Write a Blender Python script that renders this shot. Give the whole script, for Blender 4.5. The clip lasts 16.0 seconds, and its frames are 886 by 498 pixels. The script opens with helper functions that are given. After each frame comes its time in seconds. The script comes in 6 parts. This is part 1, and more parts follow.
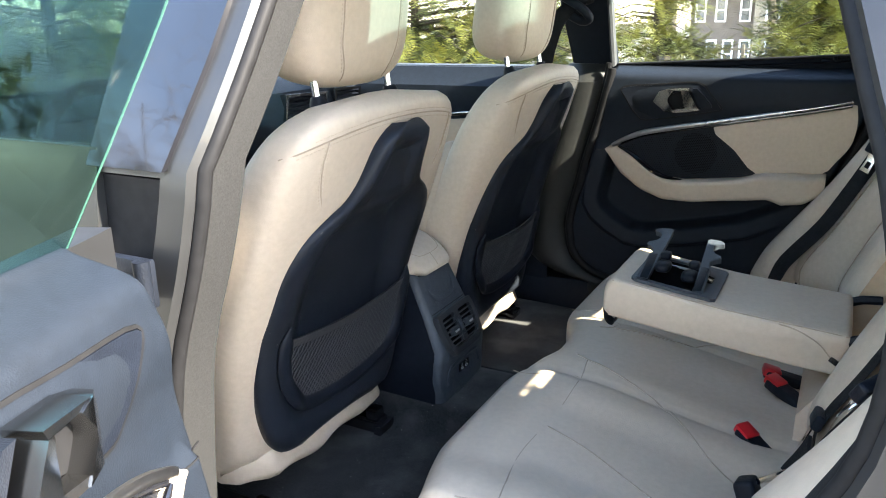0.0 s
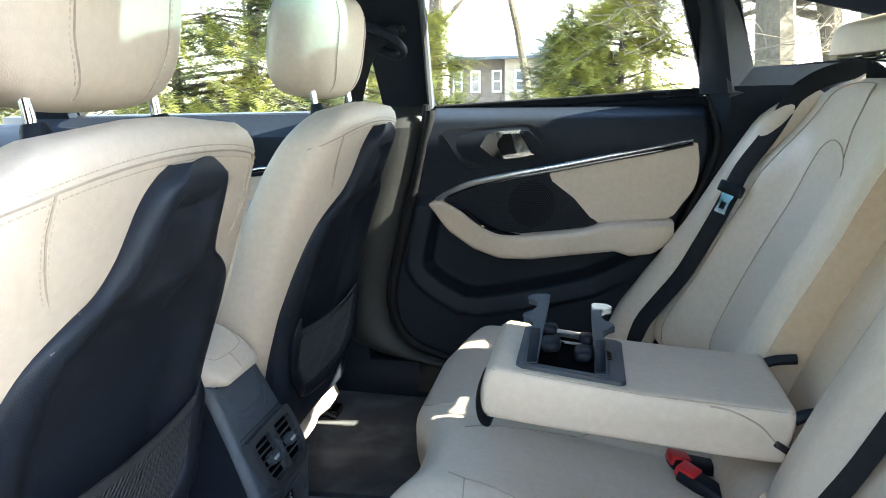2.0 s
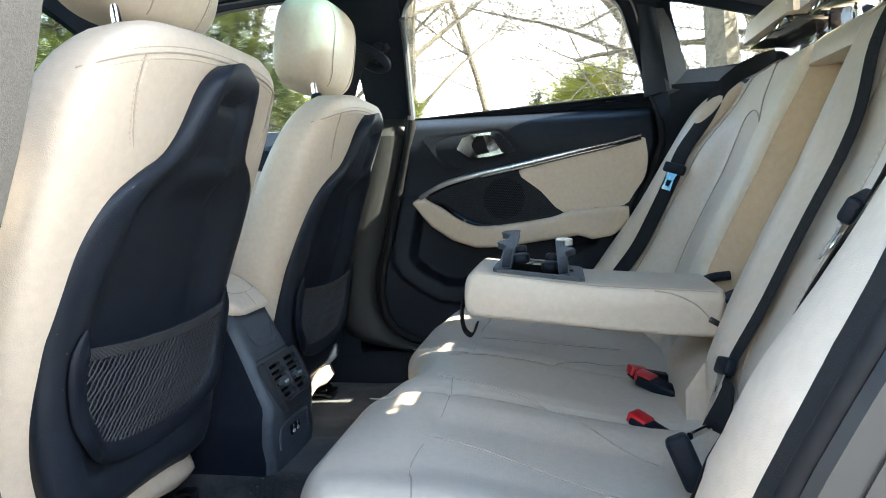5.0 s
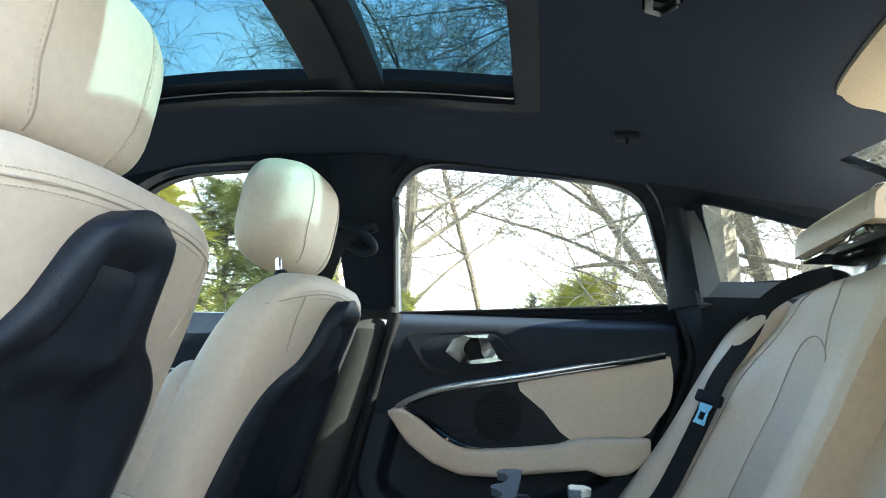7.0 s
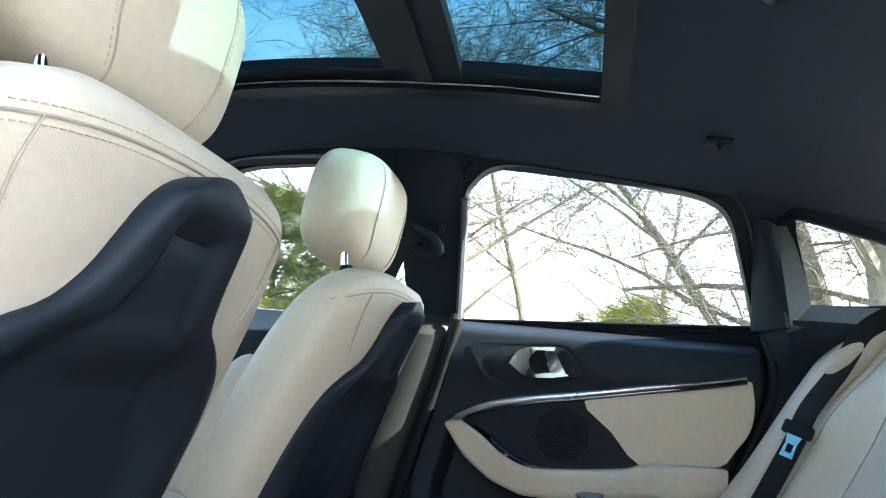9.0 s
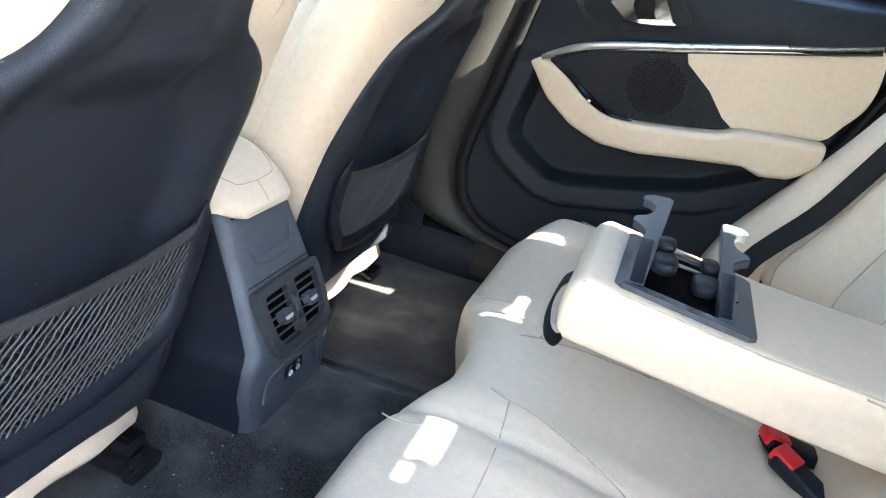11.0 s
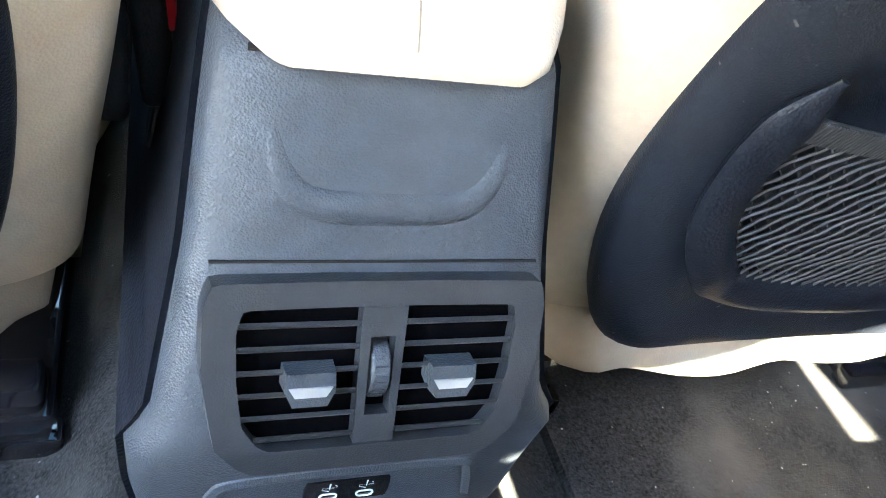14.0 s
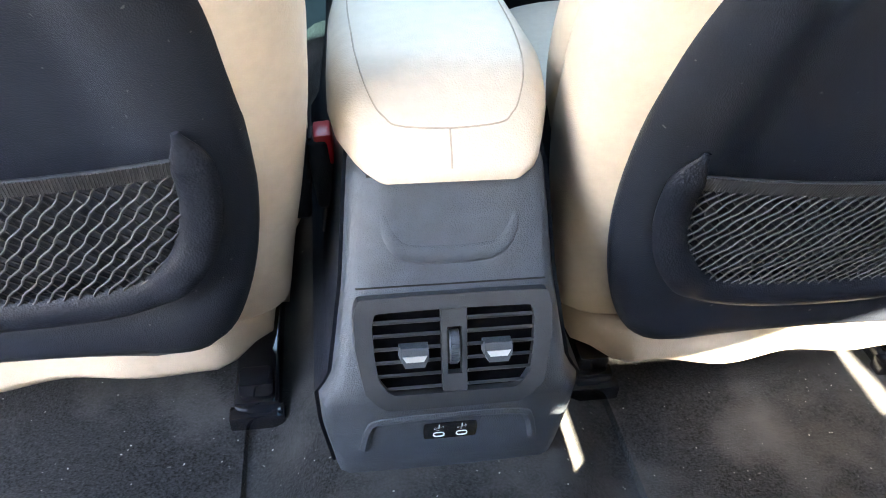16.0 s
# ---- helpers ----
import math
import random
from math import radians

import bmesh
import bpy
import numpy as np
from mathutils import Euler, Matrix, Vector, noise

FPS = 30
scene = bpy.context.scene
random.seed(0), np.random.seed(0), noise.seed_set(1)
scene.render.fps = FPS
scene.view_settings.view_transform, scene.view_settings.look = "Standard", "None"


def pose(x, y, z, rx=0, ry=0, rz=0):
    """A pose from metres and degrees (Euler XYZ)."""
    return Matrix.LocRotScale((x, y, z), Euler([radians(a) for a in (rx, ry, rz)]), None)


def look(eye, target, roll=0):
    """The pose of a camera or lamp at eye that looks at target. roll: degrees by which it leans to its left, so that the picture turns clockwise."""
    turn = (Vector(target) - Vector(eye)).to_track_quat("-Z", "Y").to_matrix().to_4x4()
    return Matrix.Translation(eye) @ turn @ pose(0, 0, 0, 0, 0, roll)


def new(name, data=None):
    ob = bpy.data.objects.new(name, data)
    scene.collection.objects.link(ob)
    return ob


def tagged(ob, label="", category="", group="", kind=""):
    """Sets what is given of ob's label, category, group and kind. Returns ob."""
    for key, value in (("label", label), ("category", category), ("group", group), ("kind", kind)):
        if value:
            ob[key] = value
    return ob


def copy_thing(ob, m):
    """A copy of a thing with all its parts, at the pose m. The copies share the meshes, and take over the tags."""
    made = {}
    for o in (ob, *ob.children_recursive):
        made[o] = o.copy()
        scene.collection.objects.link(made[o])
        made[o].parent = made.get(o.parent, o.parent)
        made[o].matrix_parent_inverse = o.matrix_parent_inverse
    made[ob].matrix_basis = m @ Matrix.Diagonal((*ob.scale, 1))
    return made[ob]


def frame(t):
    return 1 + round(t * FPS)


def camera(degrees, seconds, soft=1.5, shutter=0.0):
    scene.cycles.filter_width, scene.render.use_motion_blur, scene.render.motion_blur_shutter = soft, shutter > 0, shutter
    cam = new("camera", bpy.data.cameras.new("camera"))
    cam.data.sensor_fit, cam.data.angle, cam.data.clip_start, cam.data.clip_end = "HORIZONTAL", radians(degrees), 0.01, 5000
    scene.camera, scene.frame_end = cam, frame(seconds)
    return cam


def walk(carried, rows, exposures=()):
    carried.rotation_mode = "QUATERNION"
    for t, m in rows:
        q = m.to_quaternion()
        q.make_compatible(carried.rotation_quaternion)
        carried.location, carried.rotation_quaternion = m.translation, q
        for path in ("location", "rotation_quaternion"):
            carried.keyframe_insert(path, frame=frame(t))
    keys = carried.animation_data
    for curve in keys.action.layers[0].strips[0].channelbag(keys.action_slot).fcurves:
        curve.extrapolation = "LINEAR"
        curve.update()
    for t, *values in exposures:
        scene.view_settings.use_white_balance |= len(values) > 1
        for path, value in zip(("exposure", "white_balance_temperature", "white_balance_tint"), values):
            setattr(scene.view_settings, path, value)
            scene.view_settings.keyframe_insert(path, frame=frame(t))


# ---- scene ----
cam = camera(60.9, 16.0, soft=1.0)
PATH = [
    (0, (-1.476, -0.785, 1.09), (0.208, 0.124, 0.507), -1.1),
    (0.5, (-1.442, -0.691, 1.107), (0.346, 0.012, 0.55), -1.6),
    (1, (-1.304, -0.604, 1.075), (0.547, -0.063, 0.546), -1.9),
    (1.5, (-1.156, -0.569, 1.052), (0.731, -0.125, 0.559), -1.5),
    (2, (-1.131, -0.551, 1.001), (0.788, -0.174, 0.582), -1.3),
    (2.5, (-1.215, -0.542, 0.869), (0.734, -0.218, 0.56), -1.2),
    (3, (-1.291, -0.53, 0.757), (0.675, -0.237, 0.54), -1.8),
    (5.3, (-1.389, -0.578, 0.754), (0.578, -0.252, 0.608), -2.9),
    (5.5, (-1.373, -0.576, 0.763), (0.6, -0.263, 0.669), -2.4),
    (6, (-1.307, -0.576, 0.775), (0.67, -0.279, 0.825), -1.1),
    (6.5, (-1.175, -0.554, 0.775), (0.793, -0.267, 0.988), 0.6),
    (7, (-1.054, -0.531, 0.782), (0.894, -0.245, 1.132), 2.2),
    (7.5, (-0.977, -0.494, 0.769), (0.942, -0.206, 1.255), 3.6),
    (8, (-0.936, -0.473, 0.776), (0.955, -0.17, 1.354), 4.6),
    (8.5, (-0.95, -0.466, 0.779), (0.924, -0.135, 1.395), 5.3),
    (9, (-0.977, -0.467, 0.768), (0.944, -0.063, 1.15), 5.7),
    (9.5, (-0.986, -0.494, 0.804), (0.952, -0.012, 0.686), 5.6),
    (10, (-0.967, -0.503, 0.879), (0.891, 0.034, 0.37), 6.0),
    (10.2, (-0.979, -0.511, 0.913), (0.857, 0.039, 0.341), 5.8),
    (12.5, (-0.464, -0.285, 0.886), (1.183, 0.213, -0.134), 27.4),
    (13, (-0.345, -0.255, 0.852), (1.122, 0.51, -0.272), 31.8),
    (13.5, (-0.188, -0.238, 0.747), (0.893, 0.867, -0.522), 27.8),
    (14, (-0.103, -0.246, 0.693), (0.608, 1.087, -0.618), 19.4),
    (14.5, (-0.077, -0.292, 0.719), (0.278, 1.172, -0.596), 7.5),
    (15, (-0.07, -0.364, 0.761), (0.163, 1.146, -0.529), 2.2),
    (15.5, (-0.075, -0.432, 0.816), (0.143, 1.092, -0.46), 1.2),
    (16, (-0.091, -0.471, 0.868), (0.176, 1.06, -0.39), 3.0),
]
walk(cam, [(t, look(eye, target, roll)) for t, eye, target, roll in PATH],
     exposures=[(0, 3.7, 7050, 10), (1.5, 3.95, 6650, 5), (3, 4.22, 6700, 7), (6, 3.9, 6800, 4), (7, 3.85, 6350, 2), (8.5, 3.8, 6050, 1), (10, 4.7, 7100, 7), (12.4, 5.65, 7400, 12), (14, 6.15, 7450, 9), (15.4, 6.15, 7850, 14), (16, 5.85, 7850, 14)])

# ---- sky, sun and exposure ----
SUN_TO = Vector((-0.010, -0.365, 0.292)).normalized()      # towards the sun: behind the car, a little to its right
world = bpy.data.worlds.new("sky")
scene.world = world
world.use_nodes = True
wn = world.node_tree.nodes
sky = wn.new("ShaderNodeTexSky")
sky.sky_type, sky.sun_disc = "NISHITA", False
sky.sun_elevation = math.asin(SUN_TO.z)
sky.sun_rotation = math.atan2(SUN_TO.x, SUN_TO.y)
sky.dust_density = 0.4
wn["Background"].inputs["Strength"].default_value = 0.15
# broken cloud over the blue
wl = world.node_tree.links
wco, wmap, wno, wra, wmi = (wn.new("ShaderNodeTexCoord"), wn.new("ShaderNodeMapping"), wn.new("ShaderNodeTexNoise"), wn.new("ShaderNodeMapRange"), wn.new("ShaderNodeMix"))
wmap.inputs["Scale"].default_value = (1.0, 1.0, 2.2)
wno.inputs["Scale"].default_value, wno.inputs["Detail"].default_value, wno.inputs["Roughness"].default_value = 2.2, 7.0, 0.6
wra.inputs["From Min"].default_value, wra.inputs["From Max"].default_value, wra.inputs["To Max"].default_value = 0.30, 0.66, 0.85
wmi.data_type = "RGBA"
wmi.inputs["B"].default_value = (6.5, 6.4, 6.3, 1)
wl.new(wco.outputs["Generated"], wmap.inputs["Vector"])
wl.new(wmap.outputs[0], wno.inputs["Vector"])
wl.new(wno.outputs["Fac"], wra.inputs["Value"])
wsep, wel, wlow = wn.new("ShaderNodeSeparateXYZ"), wn.new("ShaderNodeMapRange"), wn.new("ShaderNodeMath")
wl.new(wco.outputs["Generated"], wsep.inputs[0])          # haze and cloud thin out towards the zenith
wel.inputs["From Min"].default_value, wel.inputs["From Max"].default_value = 0.15, 0.55
wel.inputs["To Min"].default_value, wel.inputs["To Max"].default_value = 1.0, 0.0
wl.new(wsep.outputs["Z"], wel.inputs["Value"])
wlow.operation = "MULTIPLY"
wl.new(wra.outputs[0], wlow.inputs[0])
wl.new(wel.outputs[0], wlow.inputs[1])
wl.new(wlow.outputs[0], wmi.inputs["Factor"])
wl.new(sky.outputs[0], wmi.inputs["A"])
wl.new(wmi.outputs["Result"], wn["Background"].inputs["Color"])
sun = new("sun", bpy.data.lights.new("sun", "SUN"))
sun.data.energy, sun.data.angle, sun.data.color = 4.2, radians(0.6), (1.0, 0.95, 0.86)
sun.matrix_world = look((0, 0, 30), (-SUN_TO.x, -SUN_TO.y, 30 - SUN_TO.z))


# ---- materials ----
def material(name, base, rough=0.5, metal=0.0, vary=0.12, scale=60.0, bump=0.0, bump_scale=400.0, stain=0.0, stain_scale=4.0,
             stain_colour=(0.3, 0.28, 0.25), bump_kind="noise", coat=0.0, specks=0.0, sheen=0.0, spec=0.5):
    """A surface with grain, broad tone shifts and fine relief."""
    m = bpy.data.materials.new(name)
    m.use_nodes = True
    n, l = m.node_tree.nodes, m.node_tree.links
    p = n["Principled BSDF"]
    co = n.new("ShaderNodeTexCoord")
    info = n.new("ShaderNodeObjectInfo")

    def noise_tex(s, detail=4.0):
        t = n.new("ShaderNodeTexNoise")
        t.inputs["Scale"].default_value, t.inputs["Detail"].default_value = s, detail
        l.new(co.outputs["Object"], t.inputs["Vector"])
        return t

    def ramp(src, lo, hi, a, b):
        r = n.new("ShaderNodeMapRange")
        r.inputs["From Min"].default_value, r.inputs["From Max"].default_value = lo, hi
        r.inputs["To Min"].default_value, r.inputs["To Max"].default_value = a, b
        l.new(src, r.inputs["Value"])
        return r.outputs[0]

    def mix(kind, fac, a, b):
        x = n.new("ShaderNodeMix")
        x.data_type, x.blend_type = "RGBA", kind
        for sock, v in ((x.inputs["Factor"], fac), (x.inputs["A"], a), (x.inputs["B"], b)):
            if isinstance(v, (int, float)):
                sock.default_value = v
            elif isinstance(v, tuple):
                sock.default_value = (*v, 1)
            else:
                l.new(v, sock)
        return x.outputs["Result"]

    fine, broad = noise_tex(scale), noise_tex(stain_scale, 6.0)
    tone = n.new("ShaderNodeCombineColor")
    v = ramp(fine.outputs["Fac"], 0.3, 0.7, 1 - vary, 1 + vary)
    for k in ("Red", "Green", "Blue"):
        l.new(v, tone.inputs[k])
    colour = mix("MULTIPLY", 1.0, base, tone.outputs[0])
    if stain:
        colour = mix("MIX", ramp(broad.outputs["Fac"], 0.45, 0.75, 0.0, stain), colour, stain_colour)
    if specks:
        sp = noise_tex(190.0, 1.0)
        colour = mix("MIX", ramp(sp.outputs["Fac"], 0.76, 0.80, 0.0, specks), colour, (0.35, 0.33, 0.3))
    l.new(colour, p.inputs["Base Color"])
    l.new(ramp(broad.outputs["Fac"], 0.3, 0.7, max(0.02, rough - 0.06), min(1, rough + 0.08)), p.inputs["Roughness"])
    p.inputs["Metallic"].default_value = metal
    p.inputs["Coat Weight"].default_value = coat
    p.inputs["Sheen Weight"].default_value = sheen
    p.inputs["Specular IOR Level"].default_value = spec
    if bump:
        if bump_kind == "cell":
            t = n.new("ShaderNodeTexVoronoi")
            t.inputs["Scale"].default_value = bump_scale
            l.new(co.outputs["Object"], t.inputs["Vector"])
            h = t.outputs["Distance"]
        elif bump_kind == "weave":
            t = n.new("ShaderNodeTexWave")
            t.inputs["Scale"].default_value, t.inputs["Distortion"].default_value = bump_scale, 1.0
            l.new(co.outputs["Object"], t.inputs["Vector"])
            h = t.outputs["Fac"]
        else:
            h = noise_tex(bump_scale, 3.0).outputs["Fac"]
        b = n.new("ShaderNodeBump")
        b.inputs["Strength"].default_value, b.inputs["Distance"].default_value = bump, 0.001
        l.new(h, b.inputs["Height"])
        l.new(b.outputs[0], p.inputs["Normal"])
    return m


def glass_material(name, tint, gloss=1.0):
    """Thin pane: tinted see-through with a mirror sheen by angle."""
    m = bpy.data.materials.new(name)
    m.use_nodes = True
    n, l = m.node_tree.nodes, m.node_tree.links
    n.remove(n["Principled BSDF"])
    clear, shine, both, fr = (n.new("ShaderNodeBsdfTransparent"), n.new("ShaderNodeBsdfGlossy"), n.new("ShaderNodeMixShader"), n.new("ShaderNodeLayerWeight"))
    clear.inputs["Color"].default_value = (*tint, 1)
    shine.inputs["Roughness"].default_value = 0.0
    fr.inputs["Blend"].default_value = 0.5
    g, h = n.new("ShaderNodeMath"), n.new("ShaderNodeMath")
    g.operation, g.inputs[1].default_value = "POWER", 4.5
    h.operation, h.inputs[1].default_value, h.inputs[2].default_value = "MULTIPLY_ADD", 0.55 * gloss, 0.02 * gloss
    l.new(fr.outputs["Facing"], g.inputs[0])
    l.new(g.outputs[0], h.inputs[0])
    l.new(h.outputs[0], both.inputs[0])
    l.new(clear.outputs[0], both.inputs[1])
    l.new(shine.outputs[0], both.inputs[2])
    l.new(both.outputs[0], n["Material Output"].inputs["Surface"])
    return m


LEATHER = material("oyster_leather", (0.500, 0.408, 0.318), 0.46, vary=0.05, scale=90, bump=0.22, bump_scale=620, bump_kind="cell", stain=0.10, stain_scale=3.5, stain_colour=(0.42, 0.335, 0.255))
TAN = material("tan_armrest_vinyl", (0.49, 0.365, 0.25), 0.45, vary=0.05, scale=90, bump=0.3, bump_scale=420, bump_kind="cell")
SEAM = material("seam_groove", (0.33, 0.265, 0.205), 0.8)
CLOTH = material("pale_headliner_cloth", (0.36, 0.32, 0.26), 0.95, vary=0.1, scale=300, bump=0.25, bump_scale=900, spec=0.05)
THREAD = material("stitch_thread", (0.44, 0.36, 0.28), 0.7)
BLACK = material("black_grained_plastic", (0.0072, 0.0095, 0.0150), 0.46, spec=0.14, vary=0.15, bump=0.35, bump_scale=520, bump_kind="cell", stain=0.35, stain_scale=5, stain_colour=(0.011, 0.012, 0.0145))
SHELL = material("black_seat_shell_plastic", (0.0118, 0.0150, 0.0220), 0.42, spec=0.17, vary=0.12, bump=0.30, bump_scale=800, bump_kind="cell", stain=0.6, stain_scale=7, stain_colour=(0.013, 0.014, 0.016), specks=0.25)
SOFT = material("soft_black_trim", (0.0100, 0.0137, 0.0205), 0.52, spec=0.13, vary=0.12, bump=0.25, bump_scale=500, bump_kind="cell", stain=0.3, stain_colour=(0.010, 0.011, 0.0135))
CONSOLE = material("charcoal_grained_plastic", (0.040, 0.049, 0.061), 0.45, spec=0.42, vary=0.12, bump=0.42, bump_scale=850, bump_kind="cell", stain=0.3, stain_scale=6, stain_colour=(0.046, 0.050, 0.057))
VENT = material("dark_grey_vent_plastic", (0.026, 0.029, 0.034), 0.42, spec=0.4, vary=0.1, bump=0.2, bump_scale=900, bump_kind="cell", stain=0.2, stain_scale=6, stain_colour=(0.030, 0.033, 0.038))
CARPET = material("black_carpet", (0.017, 0.017, 0.0178), 0.95, vary=0.85, scale=380, bump=1.0, bump_scale=600, stain=1.0, stain_scale=9, stain_colour=(0.070, 0.068, 0.066), specks=0.9, sheen=0.1, spec=0.1)
LINER = material("anthracite_headliner", (0.032, 0.041, 0.060), 0.95, vary=0.12, scale=300, bump=0.25, bump_scale=900, spec=0.05, stain=0.2, stain_scale=2, stain_colour=(0.035, 0.038, 0.045))
CHROME = material("satin_chrome", (0.28, 0.28, 0.28), 0.18, metal=1.0, vary=0.04)
STEEL = material("polished_steel", (0.8, 0.8, 0.8), 0.1, metal=1.0, vary=0.02)
SATIN = material("dark_satin_metal", (0.34, 0.34, 0.35), 0.30, metal=1.0, vary=0.05)
REVEAL = material("dark_grey_cloth", (0.062, 0.066, 0.070), 0.9, vary=0.2, scale=420, bump=0.4, bump_scale=800, spec=0.2)
GLOSS = material("gloss_black", (0.008, 0.008, 0.010), 0.06, vary=0.05, coat=0.4)
GLASS_EDGE = material("green_glass_edge", (0.30, 0.36, 0.34), 0.25, vary=0.05)
# near-black colour that stands in for the shade inside shallow openings
CAVITY_SHADE = material("painted_cavity_shade", (0.0025, 0.0025, 0.003), 0.9, spec=0.02)
RUBBER = material("black_rubber_seal", (0.010, 0.010, 0.011), 0.6, vary=0.2, spec=0.12)
PAINT = material("grey_metallic_paint", (0.019, 0.0195, 0.021), 0.36, metal=0.15, vary=0.06, scale=900, coat=0.2, stain=0.15, stain_scale=12, stain_colour=(0.04, 0.04, 0.04))
PILLAR = material("dark_grey_grained_plastic", (0.021, 0.0215, 0.0205), 0.5, spec=0.25, vary=0.12, bump=0.3, bump_scale=600, bump_kind="cell", stain=0.3, stain_scale=5, stain_colour=(0.026, 0.026, 0.024))
FELT = material("grey_pillar_cloth", (0.020, 0.0203, 0.021), 0.95, vary=0.22, scale=420, bump=0.5, bump_scale=800, spec=0.1)
NET = material("black_net_cord", (0.014, 0.015, 0.018), 0.6, vary=0.3, bump=0.4, bump_scale=1500)
BELT = material("belt_webbing", (0.014, 0.0148, 0.017), 0.75, spec=0.15, vary=0.2, bump=0.5, bump_scale=700, bump_kind="weave")
RED = material("red_button_plastic", (0.50, 0.012, 0.020), 0.35, vary=0.05)
SILVER = material("silver_inlay", (0.62, 0.63, 0.64), 0.35, metal=0.7, vary=0.03)
SYMBOL = material("white_print", (0.75, 0.76, 0.77), 0.5, vary=0.02)
WINDOW = glass_material("side_window_glass", (0.95, 0.97, 0.955))
WINDSCREEN = glass_material("solar_windscreen_glass", (0.70, 0.75, 0.72))
REFLECTING = glass_material("driver_window_glass", (0.60, 0.62, 0.62), 1.5)
PRIVACY = glass_material("tinted_roof_glass", (0.22, 0.325, 0.35))
GREEN_GLASS = glass_material("green_tinted_door_glass", (0.62, 0.78, 0.72), 0.6)
LAMP = material("lamp_lens", (0.75, 0.75, 0.72), 0.2, vary=0.03, coat=0.5)


# ---- mesh tools ----
def part(name, bm, mat, parent=None, label="", angle=38):
    """Links a bmesh as one mesh object, under a thing or a part where a parent is given."""
    bmesh.ops.recalc_face_normals(bm, faces=bm.faces[:])
    me = bpy.data.meshes.new(name)
    bm.to_mesh(me)
    bm.free()
    me.polygons.foreach_set("use_smooth", [True] * len(me.polygons))
    me.set_sharp_from_angle(angle=radians(angle))
    me.materials.append(mat)
    ob = new(name, me)
    if parent is not None:
        ob.parent = parent
    if label:
        tagged(ob, label)
    return ob


def thing(name, label, category, group="", kind="", at=(0, 0, 0)):
    ob = new(name)
    ob.empty_display_size = 0.05
    ob.location = at
    return tagged(ob, label, category, group, kind)


def lerp(table, x):
    """Smooth interpolation in a table of (x, value)."""
    xs, ys = [p[0] for p in table], [p[1] for p in table]
    if x <= xs[0]:
        return ys[0]
    if x >= xs[-1]:
        return ys[-1]
    i = max(k for k in range(len(xs)) if xs[k] <= x)
    i = min(i, len(xs) - 2)
    m = []
    for k in (i, i + 1):
        a, b = max(k - 1, 0), min(k + 1, len(xs) - 1)
        m.append((ys[b] - ys[a]) / (xs[b] - xs[a]))
    h = xs[i + 1] - xs[i]
    t = (x - xs[i]) / h
    return ((2 * t ** 3 - 3 * t ** 2 + 1) * ys[i] + (t ** 3 - 2 * t ** 2 + t) * h * m[0] + (3 * t ** 2 - 2 * t ** 3) * ys[i + 1] + (t ** 3 - t ** 2) * h * m[1])


def step(a, b, x):
    t = min(1.0, max(0.0, (x - a) / (b - a)))
    return t * t * (3 - 2 * t)


def smooth_line(pts, n=8, closed=False):
    """Catmull-Rom line through the points."""
    p = [Vector(q) for q in pts]
    out, k = [], len(p)
    for i in range(k if closed else k - 1):
        a, b, c, d = (p[(i + j) % k] if closed else p[min(max(i + j, 0), k - 1)] for j in (-1, 0, 1, 2))
        for s in range(n):
            t = s / n
            out.append(0.5 * (2 * b + (c - a) * t + (2 * a - 5 * b + 4 * c - d) * t * t + (3 * b - a - 3 * c + d) * t ** 3))
    if not closed:
        out.append(p[-1])
    return out


def loft(bm, loops, closed=True, caps=True, ring=False):
    rows = [[bm.verts.new(p) for p in loop] for loop in loops]
    k = len(rows[0])
    pairs = list(zip(rows, rows[1:])) + ([(rows[-1], rows[0])] if ring else [])
    for a, b in pairs:
        for i in range(k if closed else k - 1):
            j = (i + 1) % k
            bm.faces.new((a[i], a[j], b[j], b[i]))
    if caps and not ring:
        bm.faces.new(rows[0][::-1])
        bm.faces.new(rows[-1])
    return bm


def tube(bm, pts, r, n=8, closed=False, flat=1.0, up=None, caps=True):
    """A round or flattened bar along a line; flat scales its thickness along up."""
    pts = [Vector(p) for p in pts]
    loops, k = [], len(pts)
    side = None
    for i, p in enumerate(pts):
        a, b = (pts[(i - 1) % k], pts[(i + 1) % k]) if closed else (pts[max(i - 1, 0)], pts[min(i + 1, k - 1)])
        d = (b - a).normalized()
        if up is not None:
            w = Vector(up)
        else:
            w = side if side is not None else (Vector((0, 0, 1)) if abs(d.z) < 0.9 else Vector((1, 0, 0)))
        w = (w - d * w.dot(d)).normalized()
        side = w
        s = d.cross(w)
        rr = r(i / (k - 1)) if callable(r) else r
        loops.append([p + s * (rr * math.cos(2 * math.pi * j / n)) + w * (rr * flat * math.sin(2 * math.pi * j / n)) for j in range(n)])
    return loft(bm, loops, True, caps and not closed, closed)


def ribbon(bm, pts, width, thick, across):
    """A flat band along a line; across is the direction of its width."""
    loops = []
    pts = [Vector(p) for p in pts]
    for i, p in enumerate(pts):
        d = (pts[min(i + 1, len(pts) - 1)] - pts[max(i - 1, 0)]).normalized()
        a = Vector(across(i / (len(pts) - 1)) if callable(across) else across)
        a = (a - d * a.dot(d)).normalized()
        nn = d.cross(a)
        loops.append([p + a * sa * width / 2 + nn * sn * thick / 2 for sa, sn in ((-1, -0.4), (-0.9, -1), (0.9, -1), (1, -0.4), (1, 0.4), (0.9, 1), (-0.9, 1), (-1, 0.4))])
    return loft(bm, loops)


